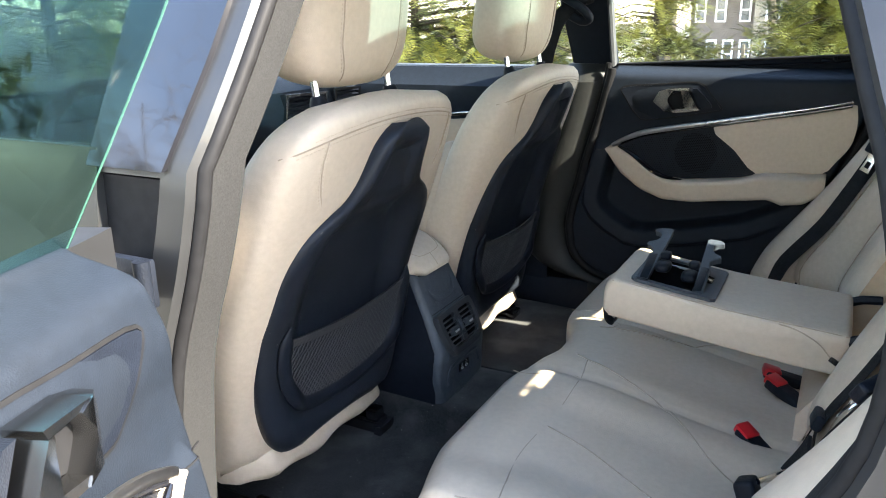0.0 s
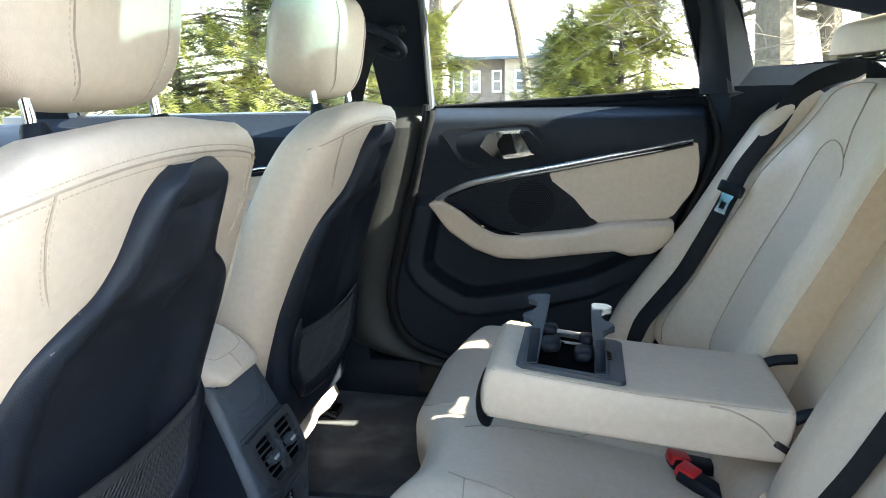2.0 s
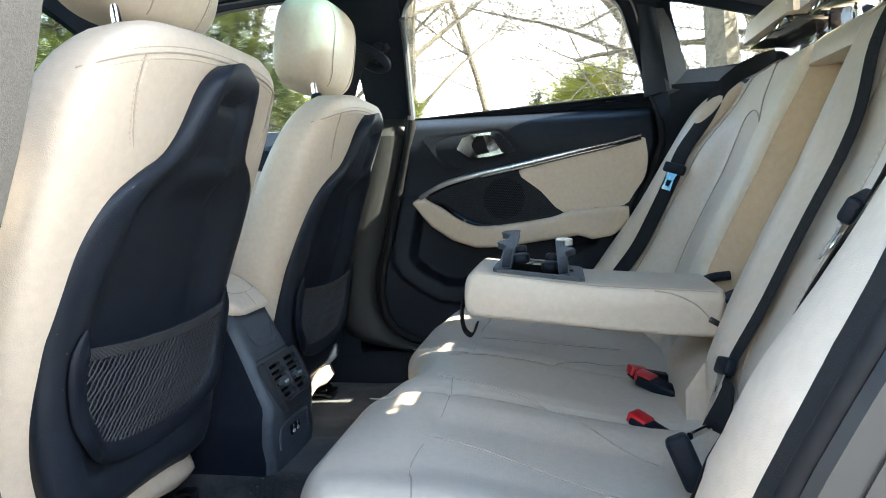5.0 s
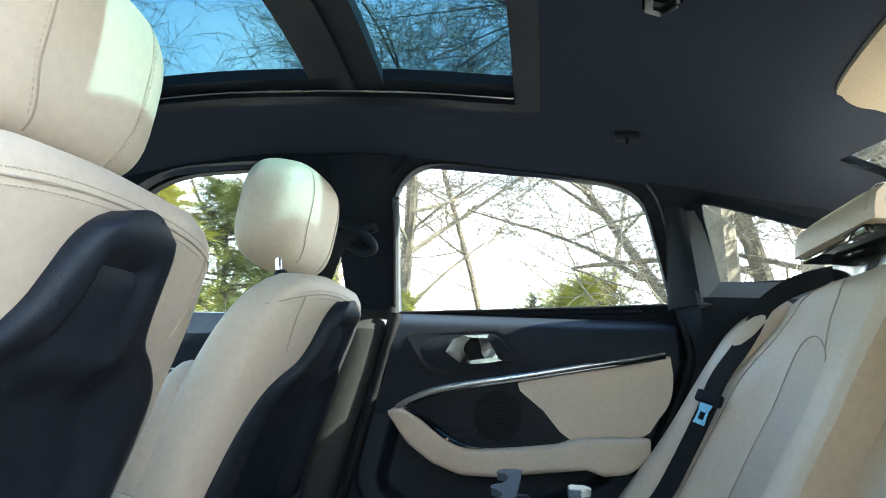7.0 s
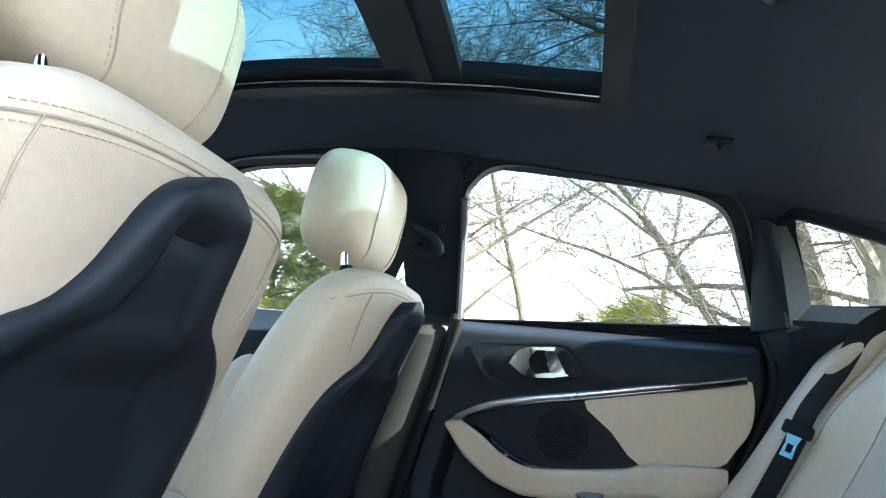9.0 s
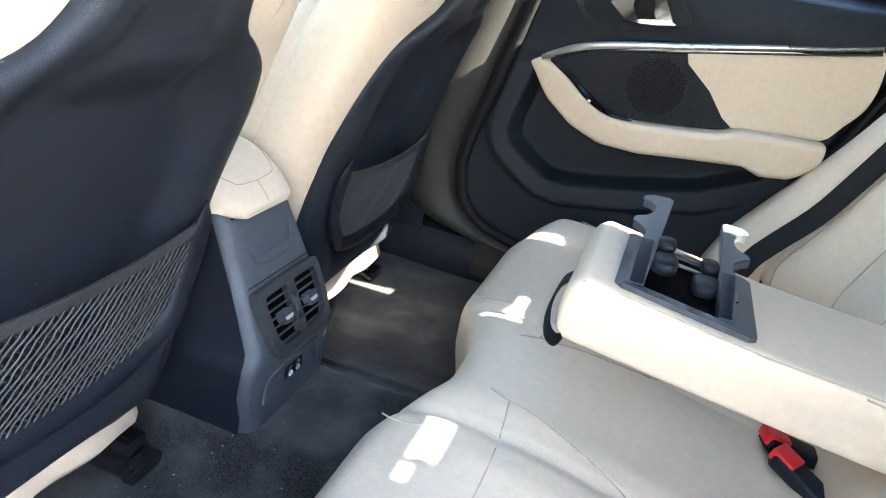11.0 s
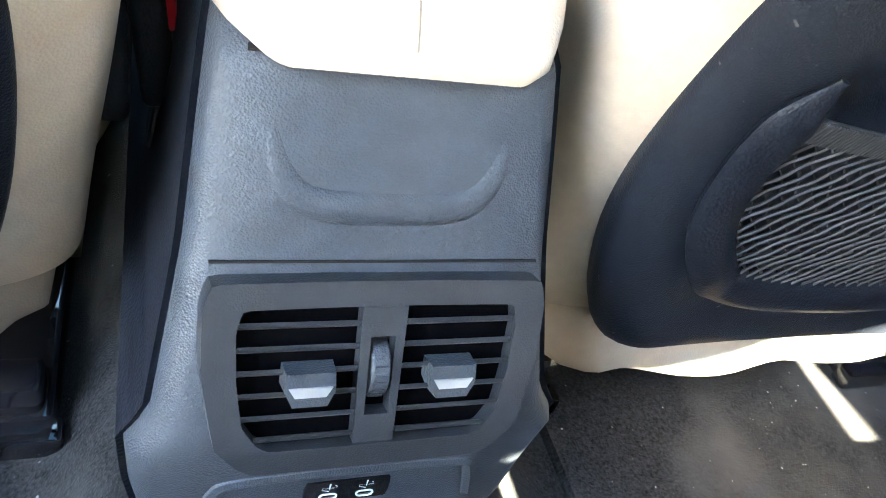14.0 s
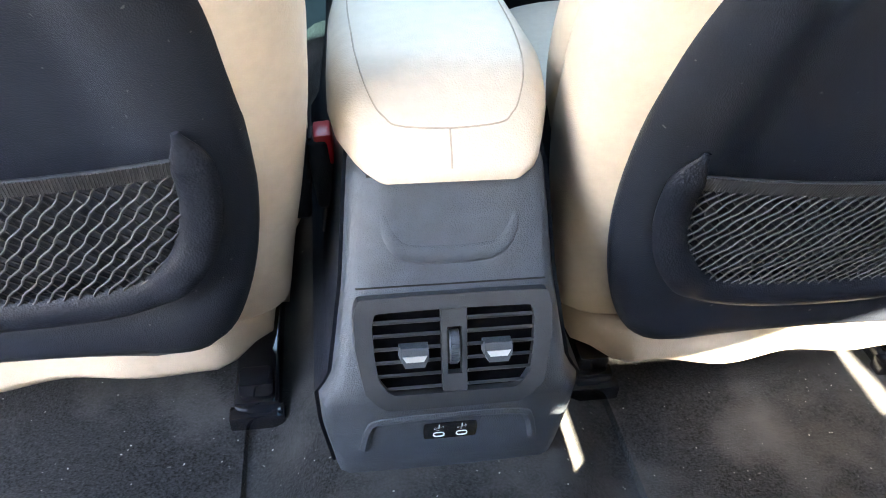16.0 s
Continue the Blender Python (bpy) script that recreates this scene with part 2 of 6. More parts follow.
def rbox(bm, size, at=(0, 0, 0), bevel=0.01, seg=3, turn=None):
    """A box with rounded edges."""
    m = Matrix.Translation(at) @ (turn if turn is not None else Matrix()) @ Matrix.Diagonal((*size, 1))
    r = bmesh.ops.create_cube(bm, size=1.0, matrix=m)
    if bevel:
        es = list({e for v in r["verts"] for e in v.link_edges})
        bmesh.ops.bevel(bm, geom=es, offset=bevel, segments=seg, profile=0.5, affect="EDGES")
    return bm


def pill(bm, size, at=(0, 0, 0), power=4.0, nu=28, nv=18, turn=None):
    """A cushion-like rounded block (superellipsoid)."""
    def sp(c):
        return math.copysign(abs(c) ** (2 / power), c)
    t = Matrix.Translation(at) @ (turn if turn is not None else Matrix())
    loops = []
    for i in range(1, nv):
        a = -math.pi / 2 + math.pi * i / nv
        loops.append([t @ Vector((size[0] / 2 * sp(math.cos(a)) * sp(math.cos(b)), size[1] / 2 * sp(math.cos(a)) * sp(math.sin(b)), size[2] / 2 * sp(math.sin(a))))
                      for b in (2 * math.pi * j / nu for j in range(nu))])
    return loft(bm, loops)


def inside(c, loop):
    """Whether a point lies in an outline."""
    hit = False
    for (x0, y0), (x1, y1) in zip(loop, loop[1:] + loop[:1]):
        if (y0 > c.y) != (y1 > c.y) and c.x < x0 + (x1 - x0) * (c.y - y0) / (y1 - y0):
            hit = not hit
    return hit


def plate(bm, outer, holes, front, back):
    """A sheet with openings: outlines in two numbers, mapped by front() and back() into space."""
    edges, rims = [], []
    for loop in [outer, *holes]:
        vs = [bm.verts.new((p[0], p[1], 0)) for p in loop]
        edges += [bm.edges.new((vs[i], vs[(i + 1) % len(vs)])) for i in range(len(vs))]
        rims.append(vs)
    faces = [f for f in bmesh.ops.triangle_fill(bm, use_beauty=True, use_dissolve=False, edges=edges)["geom"] if isinstance(f, bmesh.types.BMFace)]
    gone = [f for f in faces if any(inside(f.calc_center_median(), h) for h in holes)]
    faces = [f for f in faces if f not in gone]
    bmesh.ops.delete(bm, geom=gone, context="FACES_ONLY")
    twin = {v: bm.verts.new(v.co) for vs in rims for v in vs}
    for f in faces:
        bm.faces.new([twin[v] for v in reversed(f.verts)])
    for vs in rims:
        for i in range(len(vs)):
            j = (i + 1) % len(vs)
            bm.faces.new((vs[i], vs[j], twin[vs[j]], twin[vs[i]]))
    for v, w in twin.items():
        u, s = v.co.x, v.co.y
        v.co, w.co = front(u, s), back(u, s)
    return bm


def surface(bm, f, nu, nv, back=None):
    """A sheet f(u, v), u and v from 0 to 1; with back(u, v) it becomes a closed slab."""
    a = [[bm.verts.new(f(i / nu, j / nv)) for j in range(nv + 1)] for i in range(nu + 1)]
    for i in range(nu):
        for j in range(nv):
            bm.faces.new((a[i][j], a[i + 1][j], a[i + 1][j + 1], a[i][j + 1]))
    if back:
        b = [[bm.verts.new(back(i / nu, j / nv)) for j in range(nv + 1)] for i in range(nu + 1)]
        for i in range(nu):
            for j in range(nv):
                bm.faces.new((b[i][j], b[i][j + 1], b[i + 1][j + 1], b[i + 1][j]))
        for i in range(nu):
            bm.faces.new((a[i][0], b[i][0], b[i + 1][0], a[i + 1][0]))
            bm.faces.new((a[i][nv], a[i + 1][nv], b[i + 1][nv], b[i][nv]))
        for j in range(nv):
            bm.faces.new((a[0][j], a[0][j + 1], b[0][j + 1], b[0][j]))
            bm.faces.new((a[nu][j], b[nu][j], b[nu][j + 1], a[nu][j + 1]))
    return bm


def dashes(bm, pts, r=0.0007, on=0.0042, off=0.0030):
    """A row of stitches along a line."""
    pts = [Vector(p) for p in pts]
    s, pos, run = 0.0, [], None
    for a, b in zip(pts, pts[1:]):
        length = (b - a).length
        t = 0.0
        while t < length:
            phase = (s + t) % (on + off)
            if phase < on:
                e = min(length, t + on - phase)
                if e - t > 0.0008:
                    tube(bm, [a + (b - a) * (t / length), a + (b - a) * (e / length)], r, 4)
                t = e + 1e-6
            else:
                t += on + off - phase + 1e-6
        s += length
    return bm


def seams(lines, parent, r=0.0013, mat=None):
    """Each line of a seam as a part of its own."""
    for pts in lines:
        bm = bmesh.new()
        tube(bm, pts, r, 5)
        part("seam", bm, mat or SEAM, parent)


# ---- shape of the car's sides ----
def glass_x(z):
    """Inner face of the side windows, leaning inwards upwards."""
    return 0.81 - 0.6 * (z - 0.953)


REAR_WINDOW = smooth_line([(-0.146, 1.05, 0), (-0.155, 1.19, 0), (-0.185, 1.25, 0), (-0.25, 1.281, 0), (-0.397, 1.272, 0), (-0.578, 1.252, 0), (-0.68, 1.235, 0), (-0.735, 1.20, 0), (-0.768, 1.12, 0), (-0.80, 1.03, 0)], 5)
REAR_WINDOW = [(p.x, p.y) for p in REAR_WINDOW] + [(-0.815, 0.985), (-0.143, 0.953)]
QUARTER_WINDOW = [(p.x, p.y) for p in smooth_line([(-0.859, 1.176, 0), (-0.874, 1.13, 0), (-0.903, 1.046, 0), (-0.925, 1.030, 0), (-1.12, 1.045, 0), (-1.33, 1.055, 0), (-1.36, 1.068, 0), (-1.24, 1.10, 0), (-1.05, 1.147, 0), (-0.876, 1.186, 0)], 4, True)]
FRONT_WINDOW = [(p.x, p.y) for p in smooth_line([(-0.005, 1.15, 0), (0.022, 1.225, 0), (0.05, 1.265, 0), (0.11, 1.279, 0), (0.25, 1.277, 0), (0.42, 1.255, 0), (0.60, 1.165, 0), (0.80, 1.04, 0), (0.90, 0.965, 0)], 5)] + [(0.90, 0.93), (-0.035, 0.945)]


def tri_refine(bm, size):
    """Splits long edges so that a sheet can follow a curve."""
    for _ in range(4):
        long_edges = [e for e in bm.edges if e.calc_length() > size]
        if not long_edges:
            break
        bmesh.ops.subdivide_edges(bm, edges=long_edges, cuts=1)
        bmesh.ops.triangulate(bm, faces=[f for f in bm.faces if len(f.verts) > 4])
    return bm


# ---- roof ----
ROOF = [(-1.75, 1.06), (-1.5, 1.18), (-1.25, 1.283), (-1.1, 1.319), (-0.9, 1.343), (-0.68, 1.358), (-0.46, 1.374), (-0.2, 1.395), (0.2, 1.395), (0.6, 1.345), (0.9, 1.27)]


def roof_z(x, y):
    return lerp(ROOF, y) - (0.28 + 0.04 * step(-0.6, -1.1, y)) * x * x


def header_y(x):
    """Rear edge of the roof over the back window: it curves forward towards the sides."""
    return -1.258 + 0.72 * x * x if abs(x) < 0.50 else -1.30


def roof_sheet(bm, lift, hole_x, hole_y, x_max, y_min, y_max, nx=32, ny=48):
    """The roof's curve as a sheet with an opening."""
    xs = sorted(set([round(-x_max + 2 * x_max * i / nx, 4) for i in range(nx + 1)] + list(hole_x)))
    ys = sorted(set([round(y_min + (y_max - y_min) * i / ny, 4) for i in range(ny + 1)] + list(hole_y)))
    head = lambda x, y: y if y > -0.85 else -0.85 + (y + 0.85) * (header_y(x) + 0.85) / -0.39
    side = lambda x, y: x * (1 - (1 - min(1.0, 0.64 / x_max)) * step(-1.1, -0.95, y))      # narrower over the side windows
    rows = [[bm.verts.new((side(x, y) if abs(x) > 0.45 else x, head(x, y), roof_z(side(x, y) if abs(x) > 0.45 else x, head(x, y)) + lift)) for y in ys] for x in xs]
    for i in range(len(xs) - 1):
        for j in range(len(ys) - 1):
            if hole_x[0] - 1e-6 <= xs[i] and xs[i + 1] <= hole_x[1] + 1e-6 and hole_y[0] - 1e-6 <= ys[j] and ys[j + 1] <= hole_y[1] + 1e-6:
                continue
            bm.faces.new((rows[i][j], rows[i + 1][j], rows[i + 1][j + 1], rows[i][j + 1]))
    loose = [v for v in bm.verts if not v.link_faces]
    bmesh.ops.delete(bm, geom=loose, context="VERTS")
    return bm


ceiling = tagged(part("ceiling", roof_sheet(bmesh.new(), 0.0, (-0.445, 0.385), (-0.475, 0.62), 0.64, -1.24, 0.75), LINER), "dark anthracite fabric headliner of the car", "ceiling", kind="structure")
roof_skin = tagged(part("roof", roof_sheet(bmesh.new(), 0.035, (-0.435, 0.365), (-0.455, 0.66), 0.72, -1.24, 0.78), PAINT), "grey metallic car roof skin", "roof", kind="structure")

# pale panel let into the rear of the headliner
bm = bmesh.new()
pan = [(p.x, p.y) for p in smooth_line([(-0.232, -1.010, 0), (0.0, -1.008, 0), (0.232, -1.010, 0), (0.268, -1.026, 0), (0.292, -1.055, 0), (0.296, -1.09, 0), (0.285, -1.165, 0), (0.0, -1.222, 0), (-0.285, -1.165, 0), (-0.296, -1.09, 0), (-0.292, -1.055, 0), (-0.268, -1.026, 0)], 4, True)]
plate(bm, pan, [], lambda x, y: (x, y, roof_z(x, y) - 0.010), lambda x, y: (x * 1.01, y, roof_z(x, y) + 0.006))
tri_refine(bm, 0.09)
for v in bm.verts:
    top = v.co.z > roof_z(v.co.x, v.co.y)
    v.co.z = roof_z(v.co.x, v.co.y) + (0.006 if top else -0.010)
tagged(part("ceiling_panel", bm, CLOTH, angle=60), "pale beige cloth panel at the rear of the headliner", "ceiling", kind="structure")

# panoramic roof: two dark tinted panes, a beam between them, frame and bright strips
sunroof = thing("sunroof", "panoramic glass sunroof with two tinted panes and black frame", "sunroof")


def roof_bar(x0, x1, y0, y1, lo, hi, nx=12, ny=8):
    f = lambda u, v: (x0 + (x1 - x0) * u, y0 + (y1 - y0) * v, roof_z(x0 + (x1 - x0) * u, y0 + (y1 - y0) * v) + lo)
    g = lambda u, v: (x0 + (x1 - x0) * u, y0 + (y1 - y0) * v, roof_z(x0 + (x1 - x0) * u, y0 + (y1 - y0) * v) + hi)
    return surface(bmesh.new(), f, nx, ny, g)


part("rear_pane", roof_bar(-0.45, 0.38, -0.490, -0.115, 0.037, 0.041, 16, 8), PRIVACY, sunroof)
part("front_pane", roof_bar(-0.45, 0.38, -0.112, 0.680, 0.037, 0.041, 16, 12), PRIVACY, sunroof)
for y0, y1, lo in ((-0.192, -0.118, 0.004), (-0.116, -0.040, 0.010)):
    part("beam", roof_bar(-0.41, 0.345, y0, y1, lo, 0.030, 16, 4), SOFT, sunroof)
part("beam_rib", roof_bar(-0.41, 0.345, -0.135, -0.098, -0.006, 0.004, 16, 2), SOFT, sunroof)
part("frame_rear", roof_bar(-0.46, 0.40, -0.505, -0.455, -0.003, 0.034, 16, 3), SOFT, sunroof)
part("frame_front", roof_bar(-0.46, 0.40, 0.615, 0.70, -0.003, 0.034, 16, 3), SOFT, sunroof)
for s, o in ((-1, 0.075), (1, 0.0)):
    part("frame_side", roof_bar(s * (0.335 + o), s * (0.372 + o), -0.458, 0.62, 0.010, 0.033, 3, 24), SOFT, sunroof)
    part("guide_rail", roof_bar(s * (0.374 + o), s * (0.402 + o), -0.460, 0.62, -0.004, 0.020, 3, 24), BLACK, sunroof)
    bm = bmesh.new()
    tube(bm, [(s * (0.366 + o), -0.452 + 1.05 * i / 30, roof_z(0.366, -0.452 + 1.05 * i / 30) + 0.004) for i in range(31)], 0.0032, 8)
    part("bright_strip", bm, CHROME, sunroof, "thin polished metal strip")

# roof lamp behind the sunroof, and coat hooks
lamp = thing("reading_lamp", "chrome-rimmed reading lamp set in the dark headliner", "lamp", at=(-0.005, -0.685, roof_z(0, -0.685)))
bm = bmesh.new()
hexa = [(-0.058, -0.002), (-0.030, 0.026), (0.040, 0.020), (0.052, -0.004), (0.028, -0.030), (-0.042, -0.028)]
plate(bm, [(1.16 * a, 1.16 * b) for a, b in hexa], [], lambda u, v: (u, v, -0.004), lambda u, v: (u, v, 0.006))
part("base", bm, GLOSS, lamp)
bm = bmesh.new()
arc = hexa[5:] + hexa[:5]
plate(bm, arc + [(0.66 * a + 0.004, 0.66 * b - 0.004) for a, b in arc[::-1]], [], lambda u, v: (u, v, -0.015 + 0.10 * abs(v)), lambda u, v: (u * 1.04, v * 1.04, -0.002))
part("rim", bm, CHROME, lamp, "bright chrome rim open to the rear")
bm = bmesh.new()
plate(bm, [(0.62 * a + 0.004, 0.62 * b) for a, b in hexa], [], lambda u, v: (u, v, -0.007), lambda u, v: (u, v, -0.002))
part("lens", bm, GLOSS, lamp)
for s in (-1, 1):
    hook = thing("coat_hook", "small black plastic coat hook on the headliner edge", "hook", group="coat hooks", at=(s * 0.463, -0.68, roof_z(0.463, -0.68)))
    part("hook_base", rbox(bmesh.new(), (0.030, 0.052, 0.012), (0, 0, -0.002), 0.005, 2, Matrix.Rotation(radians(16 * s), 4, "Y")), BLACK, hook)
    bm = bmesh.new()
    tube(bm, smooth_line([(0, 0, -0.006), (-0.006 * s, 0, -0.018), (-0.012 * s, 0, -0.022), (-0.018 * s, 0, -0.016)], 4), 0.004, 8)
    part("hook_arm", bm, BLACK, hook)


# ---- sides of the car ----
def side_plate(name, s, outer, holes, mat, inner=0.0, outer_off=0.045, label="", kind="structure", category="pillar"):
    """A leaning sheet in the plane of the side windows."""
    bm = bmesh.new()
    plate(bm, outer, holes, lambda y, z: (s * (glass_x(z) - inner), y, z), lambda y, z: (s * (glass_x(z) + outer_off), y, z))
    ob = part(name, bm, mat, angle=30)
    return tagged(ob, label, category, kind=kind)


def ring_out(loop, d):
    """The outline set outwards by d."""
    n, out = len(loop), []
    area = sum(loop[i][0] * loop[(i + 1) % n][1] - loop[(i + 1) % n][0] * loop[i][1] for i in range(n))
    sg = 1 if area > 0 else -1
    for i in range(n):
        a, b, c = Vector((*loop[i - 1], 0)), Vector((*loop[i], 0)), Vector((*loop[(i + 1) % n], 0))
        t = ((b - a).normalized() + (c - b).normalized()).normalized()
        out.append((b.x + t.y * d * sg, b.y - t.x * d * sg))
    return out


TOP_EDGE = [(1.05, 0.93), (0.90, 1.055), (0.64, 1.215), (0.42, 1.31), (0.1, 1.32), (-0.25, 1.315), (-0.6, 1.290), (-0.85, 1.262), (-1.1, 1.225), (-1.4, 1.14)]
# right side: pillars and window surrounds in one sheet
right_outer = [(1.05, 0.88), (-1.55, 0.88), (-1.55, 1.09)] + TOP_EDGE[::-1]


def below_roof(loop):
    """The outline kept under the roof's edge."""
    edge = sorted(TOP_EDGE)
    return [(y, min(z, float(np.interp(y, [e[0] for e in edge], [e[1] for e in edge])) - 0.006)) for y, z in loop]


DOOR_GAP = below_roof(ring_out(REAR_WINDOW, 0.030))
side_plate("pillar_trim", 1, right_outer, [ring_out(FRONT_WINDOW, 0.006), DOOR_GAP, ring_out(QUARTER_WINDOW, 0.022)], SOFT, 0.012, 0.03, "soft black pillar and window surround trim inside the car", category="pillar")
side_plate("body_side_upper", 1, right_outer, [ring_out(FRONT_WINDOW, 0.0), below_roof(ring_out(REAR_WINDOW, 0.035)), ring_out(QUARTER_WINDOW, 0.028)], RUBBER, -0.034, 0.06, "grey metallic upper body side with window openings", category="car body")
# left side: no rear door in its opening
LEFT_OPENING = [(-0.020, 0.20), (-0.030, 0.33), (-0.040, 0.48), (-0.066, 0.67), (-0.104, 0.80), (-0.135, 0.93), (-0.150, 1.05), (-0.160, 1.19), (-0.185, 1.26), (-0.24, 1.293), (-0.397, 1.287), (-0.578, 1.267), (-0.69, 1.247), (-0.747, 1.205), (-0.775, 1.12), (-0.805, 1.03), (-0.828, 0.96), (-0.845, 0.86), (-0.835, 0.76), (-0.795, 0.67), (-0.735, 0.56), (-0.68, 0.44), (-0.64, 0.32), (-0.60, 0.20)]
LEFT_SMOOTH = [(p.x, p.y) for p in smooth_line([(*p, 0) for p in LEFT_OPENING], 3)]


def left_x(z):
    return -(glass_x(z) if z > 0.93 else 0.824 + 0.02 * step(0.93, 0.6, z))


for d0, d1, a, b, mat, nm, lb in ((0.000, 0.040, 0.030, 0.052, PAINT, "door_jamb_flange", "grey painted metal flange round the open door"),
                                  (-0.0, 0.030, -0.045, 0.026, FELT, "door_opening_trim", "grey cloth trim round the door opening")):
    bm = bmesh.new()
    loops = []
    for (y, z), (y1, z1) in zip(LEFT_SMOOTH, ring_out(LEFT_SMOOTH + [(-0.3, 0.1)], d1)[:-1]):
        x0 = left_x(z)
        loops.append([(x0 - b, y, z), (x0 - (a + b) / 2, y + (y - y1) * 0.12, z + (z - z1) * 0.12), (x0 - a, y, z), (x0 - a, y1, z1), (x0 - b, y1, z1)])
    loft(bm, loops)
    tagged(part(nm, bm, mat), lb, "door frame", kind="structure")
bm = bmesh.new()
tube(bm, [(left_x(z) - 0.030, y * 1.0 + (0.006 if y > -0.4 else -0.006) * -1, z) for y, z in LEFT_SMOOTH], 0.010, 10)
tagged(part("door_seal", bm, RUBBER), "black rubber seal round the open rear door frame", "seal", kind="structure")

# left pillars and quarter as sheets round the opening
def opening_y(z, front=True):
    pts = [p for p in LEFT_SMOOTH if (p[0] > -0.24) == front]
    pts = sorted(pts, key=lambda p: p[1])
    return float(np.interp(z, [p[1] for p in pts], [p[0] for p in pts]))


def side_strip(name, mat, z0, z1, ya, yb, xa, xb, label, n=26, category="pillar"):
    """An upright piece of the left side between two edges given by height."""
    f = lambda u, v: (xa(z0 + (z1 - z0) * v), ya(z0 + (z1 - z0) * v) * (1 - u) + yb(z0 + (z1 - z0) * v) * u, z0 + (z1 - z0) * v)
    g = lambda u, v: (xb(z0 + (z1 - z0) * v), ya(z0 + (z1 - z0) * v) * (1 - u) + yb(z0 + (z1 - z0) * v) * u, z0 + (z1 - z0) * v)
    return tagged(part(name, surface(bmesh.new(), f, 5, n, g), mat), label, category, kind="structure")


def front_edge(z):
    return float(np.interp(z, [0.2, 0.93, 1.15, 1.225, 1.28, 1.31], [0.10, 0.02, 0.005, 0.028, 0.09, 0.2]))


side_strip("pillar_cloth", FELT, 0.86, 1.30, lambda z: opening_y(z) + 0.020, front_edge, lambda z: left_x(z) + 0.045, lambda z: left_x(z) - 0.02, "grey cloth-covered upper door pillar")
side_strip("pillar_lower_trim", FELT, 0.20, 0.857, lambda z: opening_y(z) + 0.016, front_edge, lambda z: left_x(z) + 0.062, lambda z: left_x(z) - 0.02, "grey lower door pillar trim", category="pillar")
side_strip("pillar_jamb", RUBBER, 0.20, 0.917, lambda z: opening_y(z) + 0.024, lambda z: front_edge(z) - 0.004, lambda z: left_x(z) - 0.022, lambda z: left_x(z) - 0.046, "black door pillar jamb behind the door hinge")
side_strip("pillar_metal", PAINT, 0.92, 1.31, lambda z: opening_y(z) + 0.024, lambda z: front_edge(z) - 0.004, lambda z: left_x(z) - 0.022, lambda z: left_x(z) - 0.050, "grey painted metal door pillar")


hinge = thing("door_hinge", "dark painted steel door hinge with two bolts", "hinge", at=(-0.905, -0.05, 0.80))
part("hinge_leaf", rbox(bmesh.new(), (0.014, 0.085, 0.060), (0, 0, 0), 0.004, 2), BLACK, hinge)
bm = bmesh.new()
tube(bm, [(-0.016, -0.045, -0.034), (-0.016, -0.045, 0.034)], 0.010, 12)
part("hinge_pin", bm, BLACK, hinge)
for dy in (-0.012, 0.022):
    bm = bmesh.new()
    tube(bm, [(-0.006, dy, 0.004), (-0.014, dy, 0.004)], 0.008, 6)
    part("bolt", bm, SATIN, hinge)


def rear_edge(z):
    return float(np.interp(z, [0.2, 0.95, 1.03, 1.19, 1.26], [-1.2, -1.2, -0.935, -0.876, -0.90]))


side_strip("quarter_trim", SOFT, 0.20, 1.245, lambda z: opening_y(z, False) - 0.020, rear_edge, lambda z: left_x(z) + 0.03, lambda z: left_x(z) - 0.02, "soft black rear quarter trim beside the back seat")
side_strip("quarter_panel", PAINT, 0.20, 1.26, lambda z: opening_y(z, False) - 0.026, rear_edge, lambda z: left_x(z) - 0.022, lambda z: left_x(z) - 0.055, "grey painted rear quarter panel")
side_plate("quarter_rear", -1, [(-1.15, 0.96), (-1.9, 0.99), (-1.9, 1.02), (-1.4, 1.14), (-1.1, 1.225), (-0.9, 1.262), (-0.876, 1.19), (-0.90, 1.10), (-0.935, 1.03), (-1.05, 1.0)], [], SOFT, 0.01, 0.04, "soft black rear pillar", category="pillar")
side_plate("roof_rail", -1, [(1.05, 0.93), (0.98, 0.925), (0.88, 1.03), (0.62, 1.18), (0.42, 1.255), (0.25, 1.277), (0.11, 1.285), (-0.25, 1.297), (-0.397, 1.290), (-0.578, 1.271), (-0.70, 1.25), (-0.75, 1.225), (-0.85, 1.262), (-0.6, 1.290), (-0.25, 1.315), (0.1, 1.32), (0.42, 1.31), (0.64, 1.215), (0.90, 1.055)], [], SOFT, 0.012, 0.05, "soft black roof rail above the doors", category="roof rail")

# lower body on the right, bulkheads front and rear, so that the cabin is closed
def slab(name, size, at, mat, label, category, bevel=0.01):
    return tagged(part(name, rbox(bmesh.new(), size, at, bevel, 2), mat), label, category, kind="structure")


slab("body_side_lower", (0.06, 2.75, 0.76), (0.865, -0.22, 0.565), PAINT, "grey metallic lower body side", "car body")
slab("floor_pan", (1.66, 2.6, 0.03), (0, -0.2, 0.15), BLACK, "dark underside of the car floor", "car floor")
slab("firewall", (1.66, 0.06, 0.75), (0, 1.10, 0.55), SOFT, "dark bulkhead in front of the footwells", "bulkhead")
slab("rear_bulkhead", (1.60, 0.05, 0.80), (0, -1.22, 0.56), SOFT, "dark bulkhead behind the back seat", "bulkhead")
slab("parcel_shelf", (1.30, 0.60, 0.03), (0, -1.45, 0.955), SOFT, "dark cloth parcel shelf behind the back seat", "shelf")
bm = bmesh.new()
